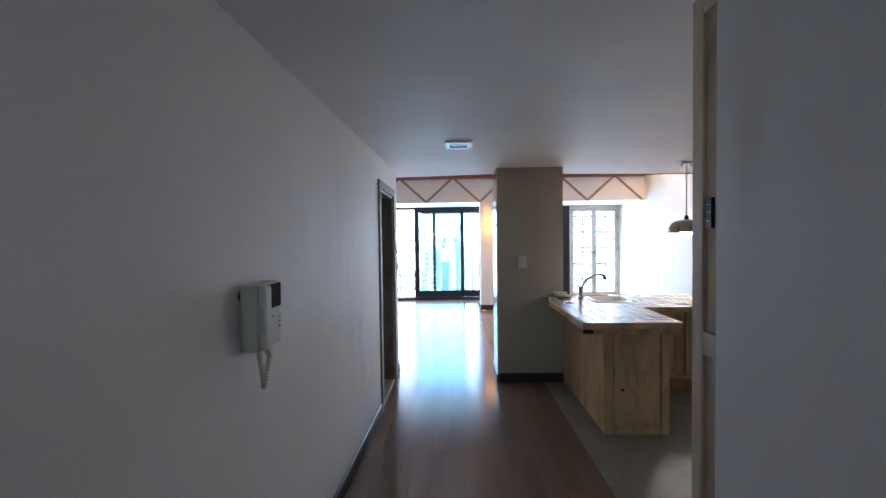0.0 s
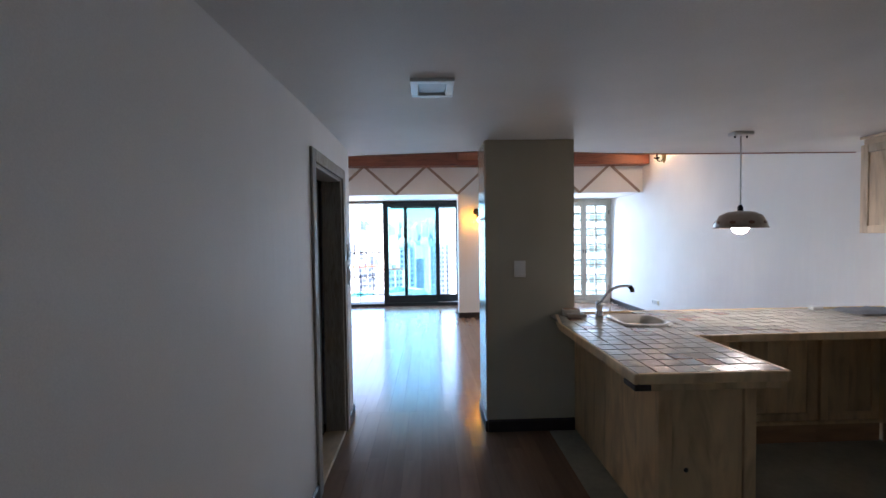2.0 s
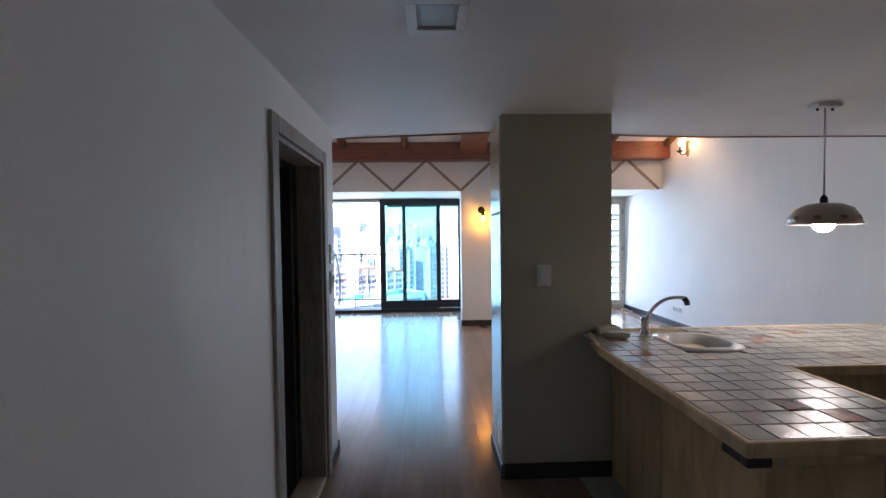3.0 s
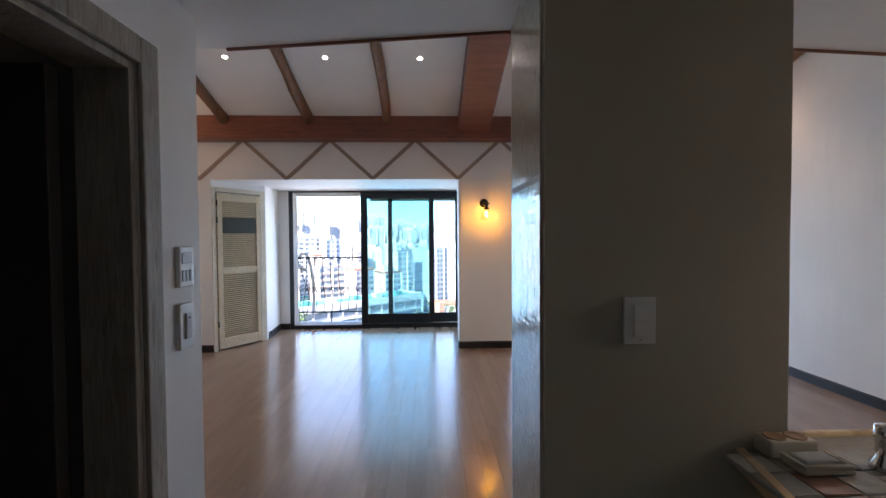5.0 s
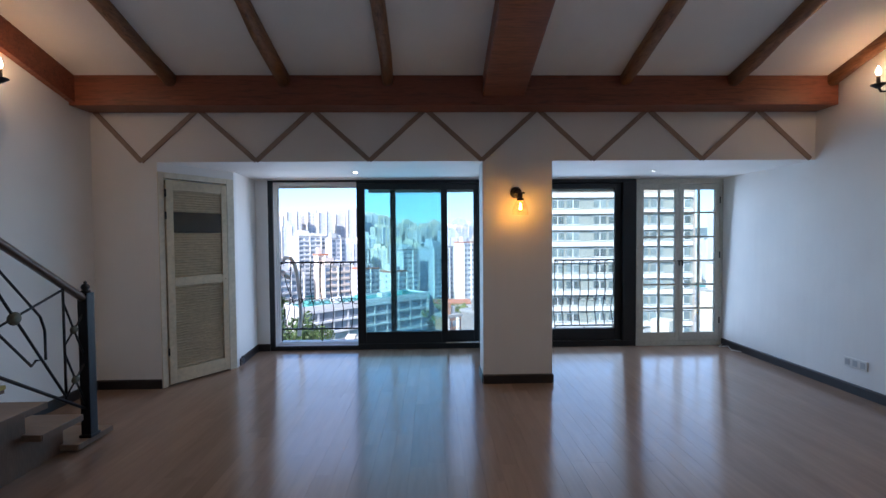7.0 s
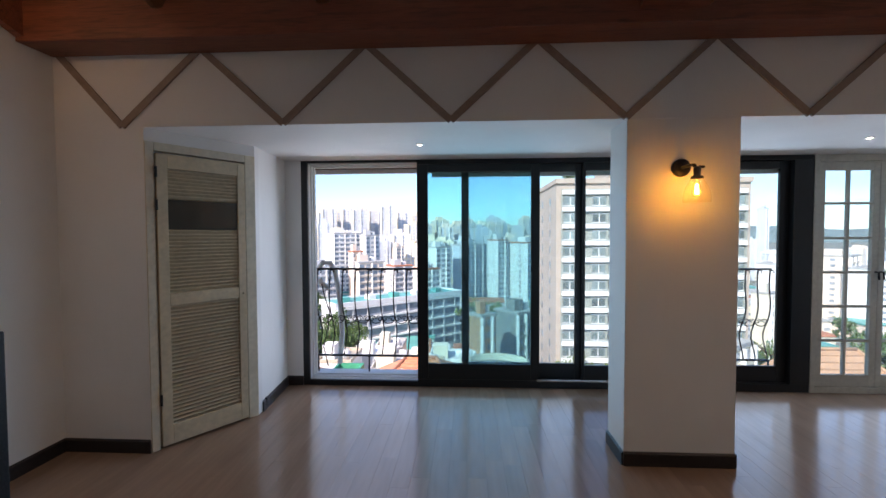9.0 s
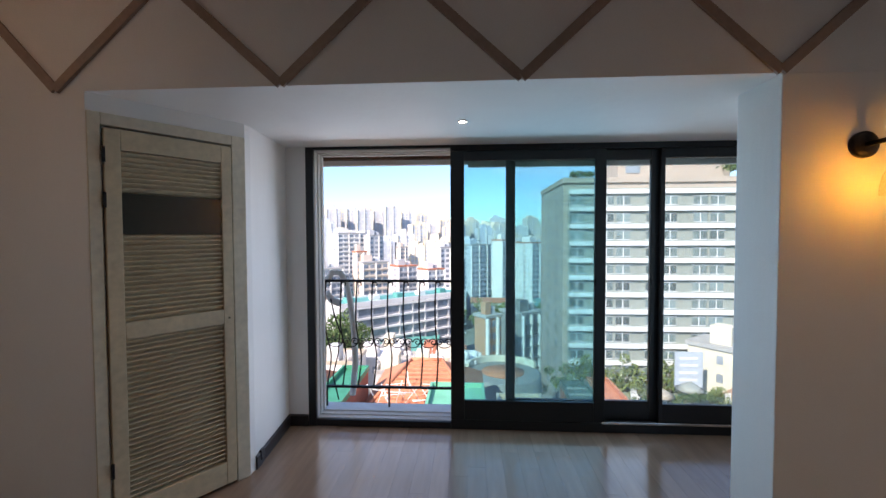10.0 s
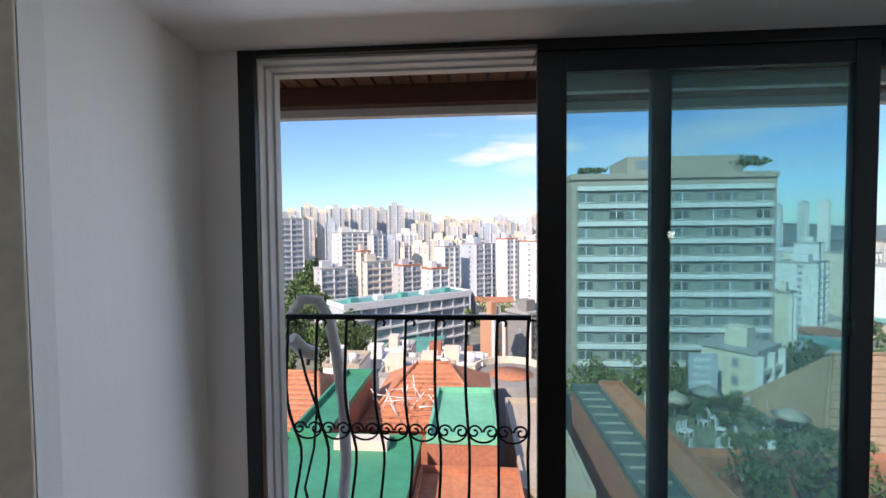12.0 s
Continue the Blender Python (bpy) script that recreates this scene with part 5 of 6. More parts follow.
# cable on the floor by the glazed door
cb = thing("cable", (4.05, 10.7, 0), "thin white cable lying by the wall foot", "cable")
part("cable", tube(bmesh.new(), [(4.12, 10.45, 0.012), (4.06, 10.55, 0.008), (4.09, 10.66, 0.03), (4.03, 10.74, 0.006), (4.11, 10.8, 0.02)], 0.004, 6), M_WHITEPL, cb)

# ---- outside: ground, city and near roofs ----
C_WHITE = surface("white_facade", (0.67, 0.665, 0.65), 0.7, fine=(0.8, 0.06), coarse=(0.05, 0.08), bump=0)
C_GREY = surface("grey_facade", (0.46, 0.47, 0.48), 0.7, fine=(0.8, 0.06), coarse=(0.05, 0.08), bump=0)
C_BLUE = surface("blue_grey_facade", (0.42, 0.47, 0.53), 0.7, fine=(0.8, 0.06), coarse=(0.05, 0.08), bump=0)
C_PEACH = surface("peach_facade", (0.66, 0.55, 0.46), 0.7, fine=(0.8, 0.06), coarse=(0.05, 0.08), bump=0)
C_CREAM = surface("cream_facade", (0.62, 0.57, 0.45), 0.7, fine=(1.5, 0.08), coarse=(0.1, 0.1), bump=0)
C_BRICK = surface("brown_brick_facade", (0.46, 0.25, 0.155), 0.8, fine=(2.5, 0.12), coarse=(0.1, 0.1), bump=0)
C_DARK = surface("dark_band_facade", (0.22, 0.22, 0.21), 0.7, fine=(1, 0.1), coarse=(0.1, 0.1), bump=0)
C_TOWER = surface("grey_green_tower_wall", (0.27, 0.29, 0.255), 0.7, fine=(1, 0.1), coarse=(0.1, 0.08), bump=0)
C_TAUPE = surface("taupe_tower_side", (0.42, 0.34, 0.28), 0.7, fine=(1, 0.06), coarse=(0.1, 0.08), bump=0)
# paled to hold distance haze and reflected sky in the colour
C_GLASS = surface("window_glass_paled_for_haze", (0.25, 0.285, 0.32), 0.2, fine=(0.5, 0.3), coarse=(0.2, 0.2), bump=0)
C_GLASS2 = surface("pale_window_glass", (0.14, 0.18, 0.18), 0.15, fine=(0.5, 0.3), coarse=(0.3, 0.3), bump=0, rnd=0.4)
ROOF = surface("grey_roof", (0.34, 0.34, 0.33), 0.8, fine=(1, 0.1), coarse=(0.1, 0.1), bump=0)
C_ROOF_RED = surface("red_roof_edge", (0.42, 0.17, 0.10), 0.8, fine=(1, 0.15), coarse=(0.2, 0.15), bump=0)
C_TERRA = surface("terracotta_tiles", (0.46, 0.185, 0.10), 0.75, fine=(2.2, 0.2), coarse=(0.3, 0.2), bump=0.3, rnd=0.12)
C_GREEN = surface("green_roof_coating", (0.03, 0.23, 0.13), 0.5, fine=(1.5, 0.12), coarse=(0.25, 0.2), bump=0.1)
C_TEALROOF = surface("teal_roof_sheet", (0.08, 0.30, 0.27), 0.5, fine=(1, 0.1), coarse=(0.2, 0.15), bump=0)
C_MINT = surface("pale_green_roof_coating", (0.13, 0.43, 0.28), 0.5, fine=(1.5, 0.1), coarse=(0.3, 0.2), bump=0)
C_REDWALL = surface("red_brick_wall", (0.36, 0.14, 0.085), 0.85, fine=(4, 0.2), coarse=(0.5, 0.15), bump=0.2)
C_METALROOF = surface("tan_metal_roof", (0.42, 0.36, 0.28), 0.5, fine=(3, 0.15), coarse=(0.3, 0.15), bump=0)
C_BROWNROOF = surface("orange_brown_shingles", (0.40, 0.24, 0.145), 0.7, fine=(3, 0.15), coarse=(0.3, 0.15), bump=0)
C_GROUND = surface("city_ground", (0.17, 0.18, 0.15), 0.9, fine=(0.15, 0.35), coarse=(0.02, 0.35), bump=0)
C_LEAF = surface("tree_leaves", (0.065, 0.115, 0.035), 0.6, fine=(2, 0.3), coarse=(0.4, 0.35), bump=0)
C_LEAFLIGHT = surface("light_tree_leaves", (0.13, 0.17, 0.045), 0.6, fine=(2, 0.3), coarse=(0.4, 0.3), bump=0)
C_BARK = surface("tree_bark", (0.09, 0.065, 0.045), 0.9)
# blue-grey of the far woods is aerial haze held in the base colour
C_HILL = surface("wooded_hill_haze_in_colour", (0.12, 0.17, 0.18), 0.9, fine=(0.05, 0.2), coarse=(0.01, 0.2), bump=0)
# distance haze is put into this paler, bluer glass colour
C_GLASS_HAZE = surface("window_glass_haze_in_colour", (0.45, 0.49, 0.54), 0.3, fine=(0.5, 0.2), coarse=(0.2, 0.2), bump=0)
C_DARKROOF = surface("dark_green_roof", (0.08, 0.13, 0.115), 0.5, fine=(2, 0.2), coarse=(0.3, 0.2), bump=0)
C_TERRACE = surface("mossy_terrace", (0.19, 0.21, 0.14), 0.9, fine=(1.5, 0.3), coarse=(0.3, 0.3), bump=0)
BASE = -46.0

bm = bmesh.new()
for a, b in (((-3000, -300), (3000, 4500)),):
    vs = [bm.verts.new(p) for p in ((a[0], a[1], BASE), (b[0], a[1], BASE), (b[0], b[1], BASE), (a[0], b[1], BASE))]
    bm.faces.new(vs)
structure("ground", bm, C_GROUND, "hazy city ground far below the windows", "ground")
# the outside of our own building, below and beside the flat
structure("building_front", boxed(-16, 20, -12, 11.0, BASE, -0.26), C_BRICK, "front of the building below the windows", "wall")

# unseen upper masses, added for the building's shadow on the near roofs
structure("building_side_west", boxed(-16, LIV_L - 0.45, -12, 10.9, -0.25, 5.2), C_BRICK, "unseen upper storey beside the flat, added to cast shade", "wall")
structure("building_side_east", boxed(LIV_R + 0.45, 20, -12, 10.9, -0.25, 5.2), C_BRICK, "unseen upper storey beside the flat, added to cast shade", "wall")
structure("building_roof", boxed(-16, 20, -12, 10.9, 5.21, 5.6), ROOF, "unseen flat roof over the building, added to cast shade", "roof")


def city_block(x0, x1, y, depth, top, mat, floors, bays, label, roofmat, base=BASE, turn=37):
    """An apartment house seen on its corner: bare gable end, windowed long side with fins, parapet and roof huts."""
    ob = thing("apartment_building", ((x0 + x1) / 2, y, base), label, "building", "city buildings")
    w = x1 - x0
    f, s = 0.72 * w, 0.70 * w
    m = Matrix.Translation((x0 + 0.42 * w, y, 0)) @ Matrix.Rotation(radians(turn), 4, "Z")
    part("wall", boxed(0, f, 0, s, base, top), mat, ob, m=m)
    part("roof", boxed(-0.3, f + 0.3, -0.3, s + 0.3, top, top + 0.7), roofmat, ob, m=m)
    part("roof_hut", boxed(f * 0.1, f * 0.45, s * 0.2, s * 0.6, top + 0.7, top + 3.6), mat, ob, m=m)
    part("roof_hut", boxed(f * 0.62, f * 0.8, s * 0.3, s * 0.5, top + 0.7, top + 2.4), C_WHITE, ob, m=m)
    h = 2.9
    n = max(3, bays)
    for i in range(floors + 6):
        z = top - h * (i + 1) + 0.7
        if z < base + 1:
            break
        bm = bmesh.new()
        for k in range(n):
            box(bm, f * (k + 0.16) / n, f * (k + 0.84) / n, -0.12, 0, z, z + 1.5)
        tagged(part("glazing", bm, C_GLASS, ob, m=m), kind="stuff")
        if n > 3:
            part("balcony_band", boxed(0.2, f - 0.2, -0.7, 0, z - 0.8, z - 0.1), mat, ob, m=m)
            bm = bmesh.new()
            box(bm, -0.1, 0, s * 0.3, s * 0.42, z, z + 1.3)
            tagged(part("glazing", bm, C_GLASS, ob, m=m), kind="stuff")
    for k in range(0, n + 1, 2):
        part("fin", boxed(f * k / n - 0.2, f * k / n + 0.2, -0.95, 0, base, top), C_WHITE, ob, m=m)
    return ob


city_block(-94.7, -69.3, 271.2, 30, 2.3, C_WHITE, 14, 5, "white apartment slab with balconies in the distance", ROOF)
city_block(-69.3, -56.0, 271.2, 30, 0.9, C_GREY, 14, 3, "pale grey apartment slab in the distance", ROOF)
city_block(-54.4, -37.3, 189.2, 22, -10.9, C_PEACH, 8, 4, "pale peach apartment house with a stair tower", ROOF)
city_block(-53.8, -47.2, 193.2, 10, -6.3, C_PEACH, 10, 1, "peach stair tower of an apartment house", C_ROOF_RED)
city_block(-55.9, -47.0, 319.2, 20, -8.0, C_PEACH, 12, 2, "narrow peach-coloured apartment tower block", ROOF)
city_block(-25.1, -12.6, 199.2, 25, -14.7, C_WHITE, 7, 4, "white mid-rise with red roof edges", C_ROOF_RED)
city_block(-23.2, -9.0, 244.2, 20, -6.0, C_WHITE, 12, 3, "white apartment tower behind lower houses", ROOF)
city_block(-8.4, 12.1, 254.2, 25, -5.0, C_BLUE, 13, 5, "tall blue-grey apartment tower", ROOF)
city_block(12.5, 24.4, 249.2, 25, -2.0, C_WHITE, 13, 3, "white apartment tower with red roof edges", C_ROOF_RED)
city_block(24.6, 46.1, 245.2, 25, -3.5, C_WHITE, 13, 5, "white apartment tower with red roof edges", C_ROOF_RED)
city_block(-43.8, -28.6, 224.2, 20, -15.1, C_GREY, 6, 4, "grey low-rise among the apartments", C_ROOF_RED)
city_block(-72.0, -56.6, 184.2, 25, -13.4, C_GREY, 5, 4, "grey office block with banded windows", ROOF)
city_block(-109.8, -92.4, 224.2, 30, 9.9, C_GREY, 20, 4, "tall grey apartment slab at the view's edge", ROOF)
city_block(0.5, 6.9, 106.2, 14, -18.1, C_BRICK, 6, 3, "brown brick building with small windows", ROOF)
city_block(7.8, 19.8, 117.2, 18, -19.5, C_DARK, 7, 6, "dark banded office building", ROOF)
city_block(35.3, 46.2, 73.2, 16, -16.6, C_CREAM, 3, 4, "cream low building with a billboard", ROOF)
city_block(134.9, 156.3, 199.2, 25, -12.6, C_WHITE, 9, 5, "white apartment block beyond the gardens", ROOF)
city_block(176.4, 190.6, 249.2, 20, -5.5, C_WHITE, 14, 3, "white apartment tower beyond the gardens", ROOF)
city_block(172.9, 197.4, 219.2, 20, -9.9, C_PEACH, 12, 5, "peach apartment block beyond the gardens", ROOF)
city_block(178.4, 211.0, 199.2, 25, -15.2, C_WHITE, 9, 6, "white apartment block beyond the gardens", ROOF)
city_block(349.2, 363.0, 529.2, 25, 30.7, C_BLUE, 28, 2, "distant slim blue-grey tower", ROOF)
city_block(393.8, 406.6, 549.2, 25, 34.7, C_GREY, 28, 2, "distant slim grey tower", ROOF)
city_block(417.5, 431.6, 549.2, 25, 36.2, C_WHITE, 28, 2, "distant slim pale tower", ROOF)
city_block(101.8, 109.8, 159.2, 20, -19.7, C_CREAM, 5, 3, "cream low-rise by the road", ROOF)

# far rows of apartment towers
rg = random.Random(11)
mats = (C_GREY, C_WHITE, C_BLUE, C_CREAM, C_PEACH)


def far_tower(x, y, w, d2, top, mat, rot):
    """A distant tower: body, stepped roof huts, upright window strips between proud piers."""
    ob = thing("distant_tower", (0, 0, 0), "pale apartment tower far across the city", "building", "distant towers")
    part("wall", boxed(-w / 2, w / 2, -d2 / 2, d2 / 2, BASE, top), mat, ob)
    part("roof_hut", boxed(-w * 0.28, w * 0.1, -d2 * 0.25, d2 * 0.25, top, top + rg.uniform(2.5, 4.5)), mat, ob)
    part("roof_hut", boxed(w * 0.15, w * 0.36, -d2 * 0.3, d2 * 0.1, top, top + rg.uniform(1.2, 2.5)), mat, ob)
    n = max(3, int(w / 3.4))
    for i in range(n):
        a = -w / 2 + w * (i + 0.22) / n
        bm = bmesh.new()
        z = top - 1.5
        while z > -32:
            box(bm, a, a + w * 0.56 / n, -d2 / 2 - 0.15, -d2 / 2, z - 2.3, z)
            z -= 3.0
        tagged(part("glazing", bm, C_GLASS_HAZE, ob), kind="stuff")
    for i in range(0, n + 1, 2):
        a = -w / 2 + w * i / n
        part("pier", boxed(a - 0.35, a + 0.35, -d2 / 2 - 0.9, -d2 / 2, BASE, top + 0.6), C_WHITE if i % 4 else C_CREAM, ob)
    for sx in (-1, 1):
        bm = bmesh.new()
        for k in range(2):
            z = top - 1.5
            while z > -32:
                box(bm, sx * w / 2 - 0.12, sx * w / 2 + 0.12, d2 * (-0.36 + 0.4 * k), d2 * (-0.06 + 0.4 * k), z - 2.2, z)
                z -= 3.0
        tagged(part("glazing", bm, C_GLASS_HAZE, ob), kind="stuff")
    ob.matrix_basis = pose(x, y, 0, 0, 0, rot)


# a tight cluster of tall towers, lower rows beside and before it
for i in range(12):
    far_tower(-161 + 9.6 * i + rg.uniform(-1.5, 1.5), 415 + 28 * (i % 3), rg.uniform(13, 17.5), 14, 26.5 + 1.4 * (i % 3) + rg.uniform(-2.5, 2) - (4 if i > 9 else 0), rg.choice(mats), 24 + rg.uniform(-6, 6))
for i in range(6):
    far_tower(-187 + 10 * i, rg.uniform(350, 390), rg.uniform(11, 15), 13, 18 + rg.uniform(-5, 4), rg.choice(mats), 20 + rg.uniform(-6, 6))
for i in range(7):
    far_tower(-118 + 10.5 * i + rg.uniform(-2, 2), rg.uniform(330, 360), rg.uniform(10, 14), 13, 9 + rg.uniform(-5, 5) - 1.6 * i, rg.choice(mats), 22 + rg.uniform(-6, 6))
for i in range(9):
    far_tower(-50 + 10.5 * i + rg.uniform(-2, 2), 400 + 22 * (i % 3), rg.uniform(11, 15), 13, 8 + 3 * (i % 3) + rg.uniform(-3, 4), rg.choice(mats), 20 + rg.uniform(-8, 8))
for i in range(14):
    far_tower(-60 + 13 * i + rg.uniform(-4, 4), rg.uniform(520, 620), rg.uniform(14, 20), 14, 18 + rg.uniform(-6, 6), rg.choice(mats), rg.uniform(-25, 30))
for i in range(10):
    far_tower(-40 + 13 * i + rg.uniform(-4, 4), rg.uniform(330, 400), rg.uniform(12, 18), 13, -2 + rg.uniform(-10, 8), rg.choice(mats), rg.uniform(-25, 30))
for i in range(12):
    far_tower(-300 + 14 * i + rg.uniform(-4, 4), rg.uniform(320, 420), rg.uniform(12, 20), 14, 8 + rg.uniform(-10, 10), rg.choice(mats), rg.uniform(-25, 30))
for i in range(16):
    far_tower(180 + 26 * i + rg.uniform(-8, 8), rg.uniform(330, 560), rg.uniform(14, 22), 14, -8 + rg.uniform(-16, 12), rg.choice(mats), rg.uniform(-25, 30))
# low houses filling the ground
for i in range(70):
    x, y = rg.uniform(-140, 230), rg.uniform(120, 320)
    w, h = rg.uniform(8, 20), rg.uniform(6, 14)
    ob = thing("low_house", (x, y, BASE), "low city house between the towers", "building", "low houses")
    part("wall", boxed(x - w / 2, x + w / 2, y, y + rg.uniform(8, 16), BASE, BASE + h), rg.choice(mats), ob)
    part("roof", boxed(x - w / 2 - 0.4, x + w / 2 + 0.4, y - 0.4, y + 15, BASE + h, BASE + h + 0.7), rg.choice((ROOF, C_ROOF_RED, C_TEALROOF, ROOF)), ob)
    bm = bmesh.new()
    for z in range(2, int(h) - 1, 3):
        for k in range(4):
            a = x - w / 2 + w * (k + 0.2) / 4
            box(bm, a, a + w * 0.14, y - 0.1, y, BASE + z, BASE + z + 1.4)
    tagged(part("glazing", bm, C_GLASS, ob), kind="stuff")

# hills on the horizon
bm = bmesh.new()
prev = None
for i in range(60):
    x = -2200 + i * 75
    h = 30 + 35 * noise.noise(Vector((i * 0.13, 0.3, 0))) + (55 if i > 36 else 10) * abs(noise.noise(Vector((i * 0.09, 4, 0))))
    cur = [bm.verts.new((x, 2300, BASE)), bm.verts.new((x, 2350, max(-10, h - 25))), bm.verts.new((x, 2600, BASE))]
    if prev:
        for k in range(2):
            f = bm.faces.new((prev[k], cur[k], cur[k + 1], prev[k + 1]))
            f.smooth = True
    prev = cur
structure("backdrop_hills", bm, C_HILL, "distant wooded hills, blue from haze put into their colour", "backdrop")

# ---- the tall block opposite ----
TX0, TX1, TY, TT = 15.9, 49.6, 84.0, 10.6
tw = thing("tower_block", ((TX0 + TX1) / 2, TY, BASE), "thirteen-storey grey-green block with pale balcony bands", "building")
part("wall", boxed(TX0, TX1, TY, TY + 23, BASE, TT), C_TAUPE, tw)
part("facade", boxed(TX0 + 0.9, TX1 - 0.9, TY - 0.25, TY, BASE, TT - 1.0), C_TOWER, tw, "recessed grey-green facade strip")
part("parapet", boxed(TX0 - 0.2, TX1 + 0.2, TY - 0.4, TY + 23.2, TT, TT + 0.9), C_TAUPE, tw)
hut = part("roof_hut", boxed(27, 47.2, TY + 5, TY + 15, TT + 0.9, TT + 4.6), C_TAUPE, tw)
part("water_tank", boxed(28.4, 31, TY + 4.9, TY + 5, TT + 2.3, TT + 3.8), C_GLASS, hut)
for k in range(9):
    x = 26 + 2.2 * k
    part("antenna", tube(bmesh.new(), [(x, TY + 8, TT + 5.2), (x + 0.3, TY + 8, TT + 6.5 + (k % 3) * 0.5)], 0.06, 4), C_WHITE, hut)
for k, x in enumerate((18.5, 20.3, 21.5, 46.5, 47.7, 48.6)):
    bm = bmesh.new()
    for j in range(60):
        p = Vector((rg.gauss(0, 0.9 if k > 2 else 0.5), rg.gauss(0, 0.5), rg.gauss(0, 0.4 if k > 2 else 0.25)))
        bmesh.ops.create_grid(bm, x_segments=1, y_segments=1, size=0.22, matrix=Matrix.Translation(p + Vector((x, TY + 3, TT + 1.9 + (1.2 if k > 2 else 0)))) @ Euler((rg.uniform(0, 3), rg.uniform(0, 3), rg.uniform(0, 3))).to_matrix().to_4x4())
    part("roof_shrub", bm, C_LEAF, tw)
FH = 3.02


def shared(name, bm, mat):
    me = bpy.data.meshes.new(name)
    bm.to_mesh(me)
    bm.free()
    me.materials.append(mat)
    return me


wm = shared("window", box(box(boxed(-1.15, -0.08, -0.06, 0, 0, 1.45), 0.08, 1.15, -0.06, 0, 0, 1.45), 0.35, 0.9, -0.1, -0.06, 0.3, 1.2), C_GLASS2)
fm2 = shared("window_frame", box(box(boxed(-1.3, 1.3, -0.09, 0, -0.12, 0), -1.3, 1.3, -0.09, 0, 1.45, 1.57), -0.08, 0.08, -0.09, 0, 0, 1.45), C_WHITE)
for i in range(14):
    z = TT - 1.2 - FH * i
    part("balcony_band", boxed(TX0 + 0.95, TX1 - 0.95, TY - 0.85, TY - 0.26, z - 0.8, z, bevel=0.03), C_WHITE, tw)
    part("window_band", boxed(TX0 + 0.95, TX1 - 0.95, TY - 0.30, TY - 0.255, z - 2.75, z - 1.05), C_TOWER, tw)
    for k in range(8):
        x = TX0 + 0.95 + (TX1 - TX0 - 1.9) * (k + 0.5) / 8 + (0.55 if k % 2 else -0.55)
        w1 = new("window", wm)
        w1.parent = tw
        w1.location = Vector((x, TY - 0.31, z - 2.7)) - tw.location
        f2 = new("window_frame", fm2)
        f2.parent = w1
    for k in range(9):
        x = TX0 + 0.95 + (TX1 - TX0 - 1.9) * k / 8
        part("pier", boxed(x - 0.18, x + 0.18, TY - 0.5, TY - 0.26, z - FH, z - 0.95), C_TOWER, tw) if k in (0, 2, 4, 6, 8) else None
for i in range(13):
    for k in range(2):
        part("side_window", boxed(TX0 - 0.06, TX0, TY + 5 + 8 * k, TY + 6 + 8 * k, TT - 3.6 - FH * i, TT - 2.2 - FH * i), C_GLASS, tw)

# ---- long low slab with a teal roof ----
sl = thing("long_slab_building", (-21, 145, BASE), "long banded low building with a teal roof", "building")
ang = math.degrees(math.atan2(30, 34))
sm = Matrix.Translation((-38.6, 129, 0)) @ Matrix.Rotation(radians(ang), 4, "Z")
part("wall", boxed(0, 48, 0, 11, BASE, -19.8), C_GREY, sl, m=sm)
part("roof", boxed(-0.2, 48.2, -0.2, 11.2, -19.8, -19.3), C_TEALROOF, sl, m=sm)
for q in ((-0.5, 48.5, -0.7, -0.2), (-0.5, 48.5, 11.2, 11.6), (-0.5, -0.2, -0.2, 11.2), (48.2, 48.5, -0.2, 11.2)):
    part("parapet", boxed(*q, -20.2, -18.7), C_WHITE, sl, m=sm)
for i in range(5):
    part("roof_hut", boxed(4 + 9 * i, 6.5 + 9 * i, 4, 7, -19.3, -17.9), C_WHITE if i % 2 else C_TEALROOF, sl, m=sm)
for i in range(5):
    part("window_band", boxed(0.5, 47.5, -0.15, 0, -23.0 - 3.4 * i, -21.2 - 3.4 * i), C_GLASS, sl, m=sm)
    part("ledge", boxed(0, 48, -0.9, 0, -20.9 - 3.4 * i, -20.3 - 3.4 * i), C_WHITE, sl, m=sm)
for i in range(9):
    part("stair_post", boxed(5 + 5 * i, 5.5 + 5 * i, -0.7, 0, -37, -20), C_GREY, sl, m=sm)

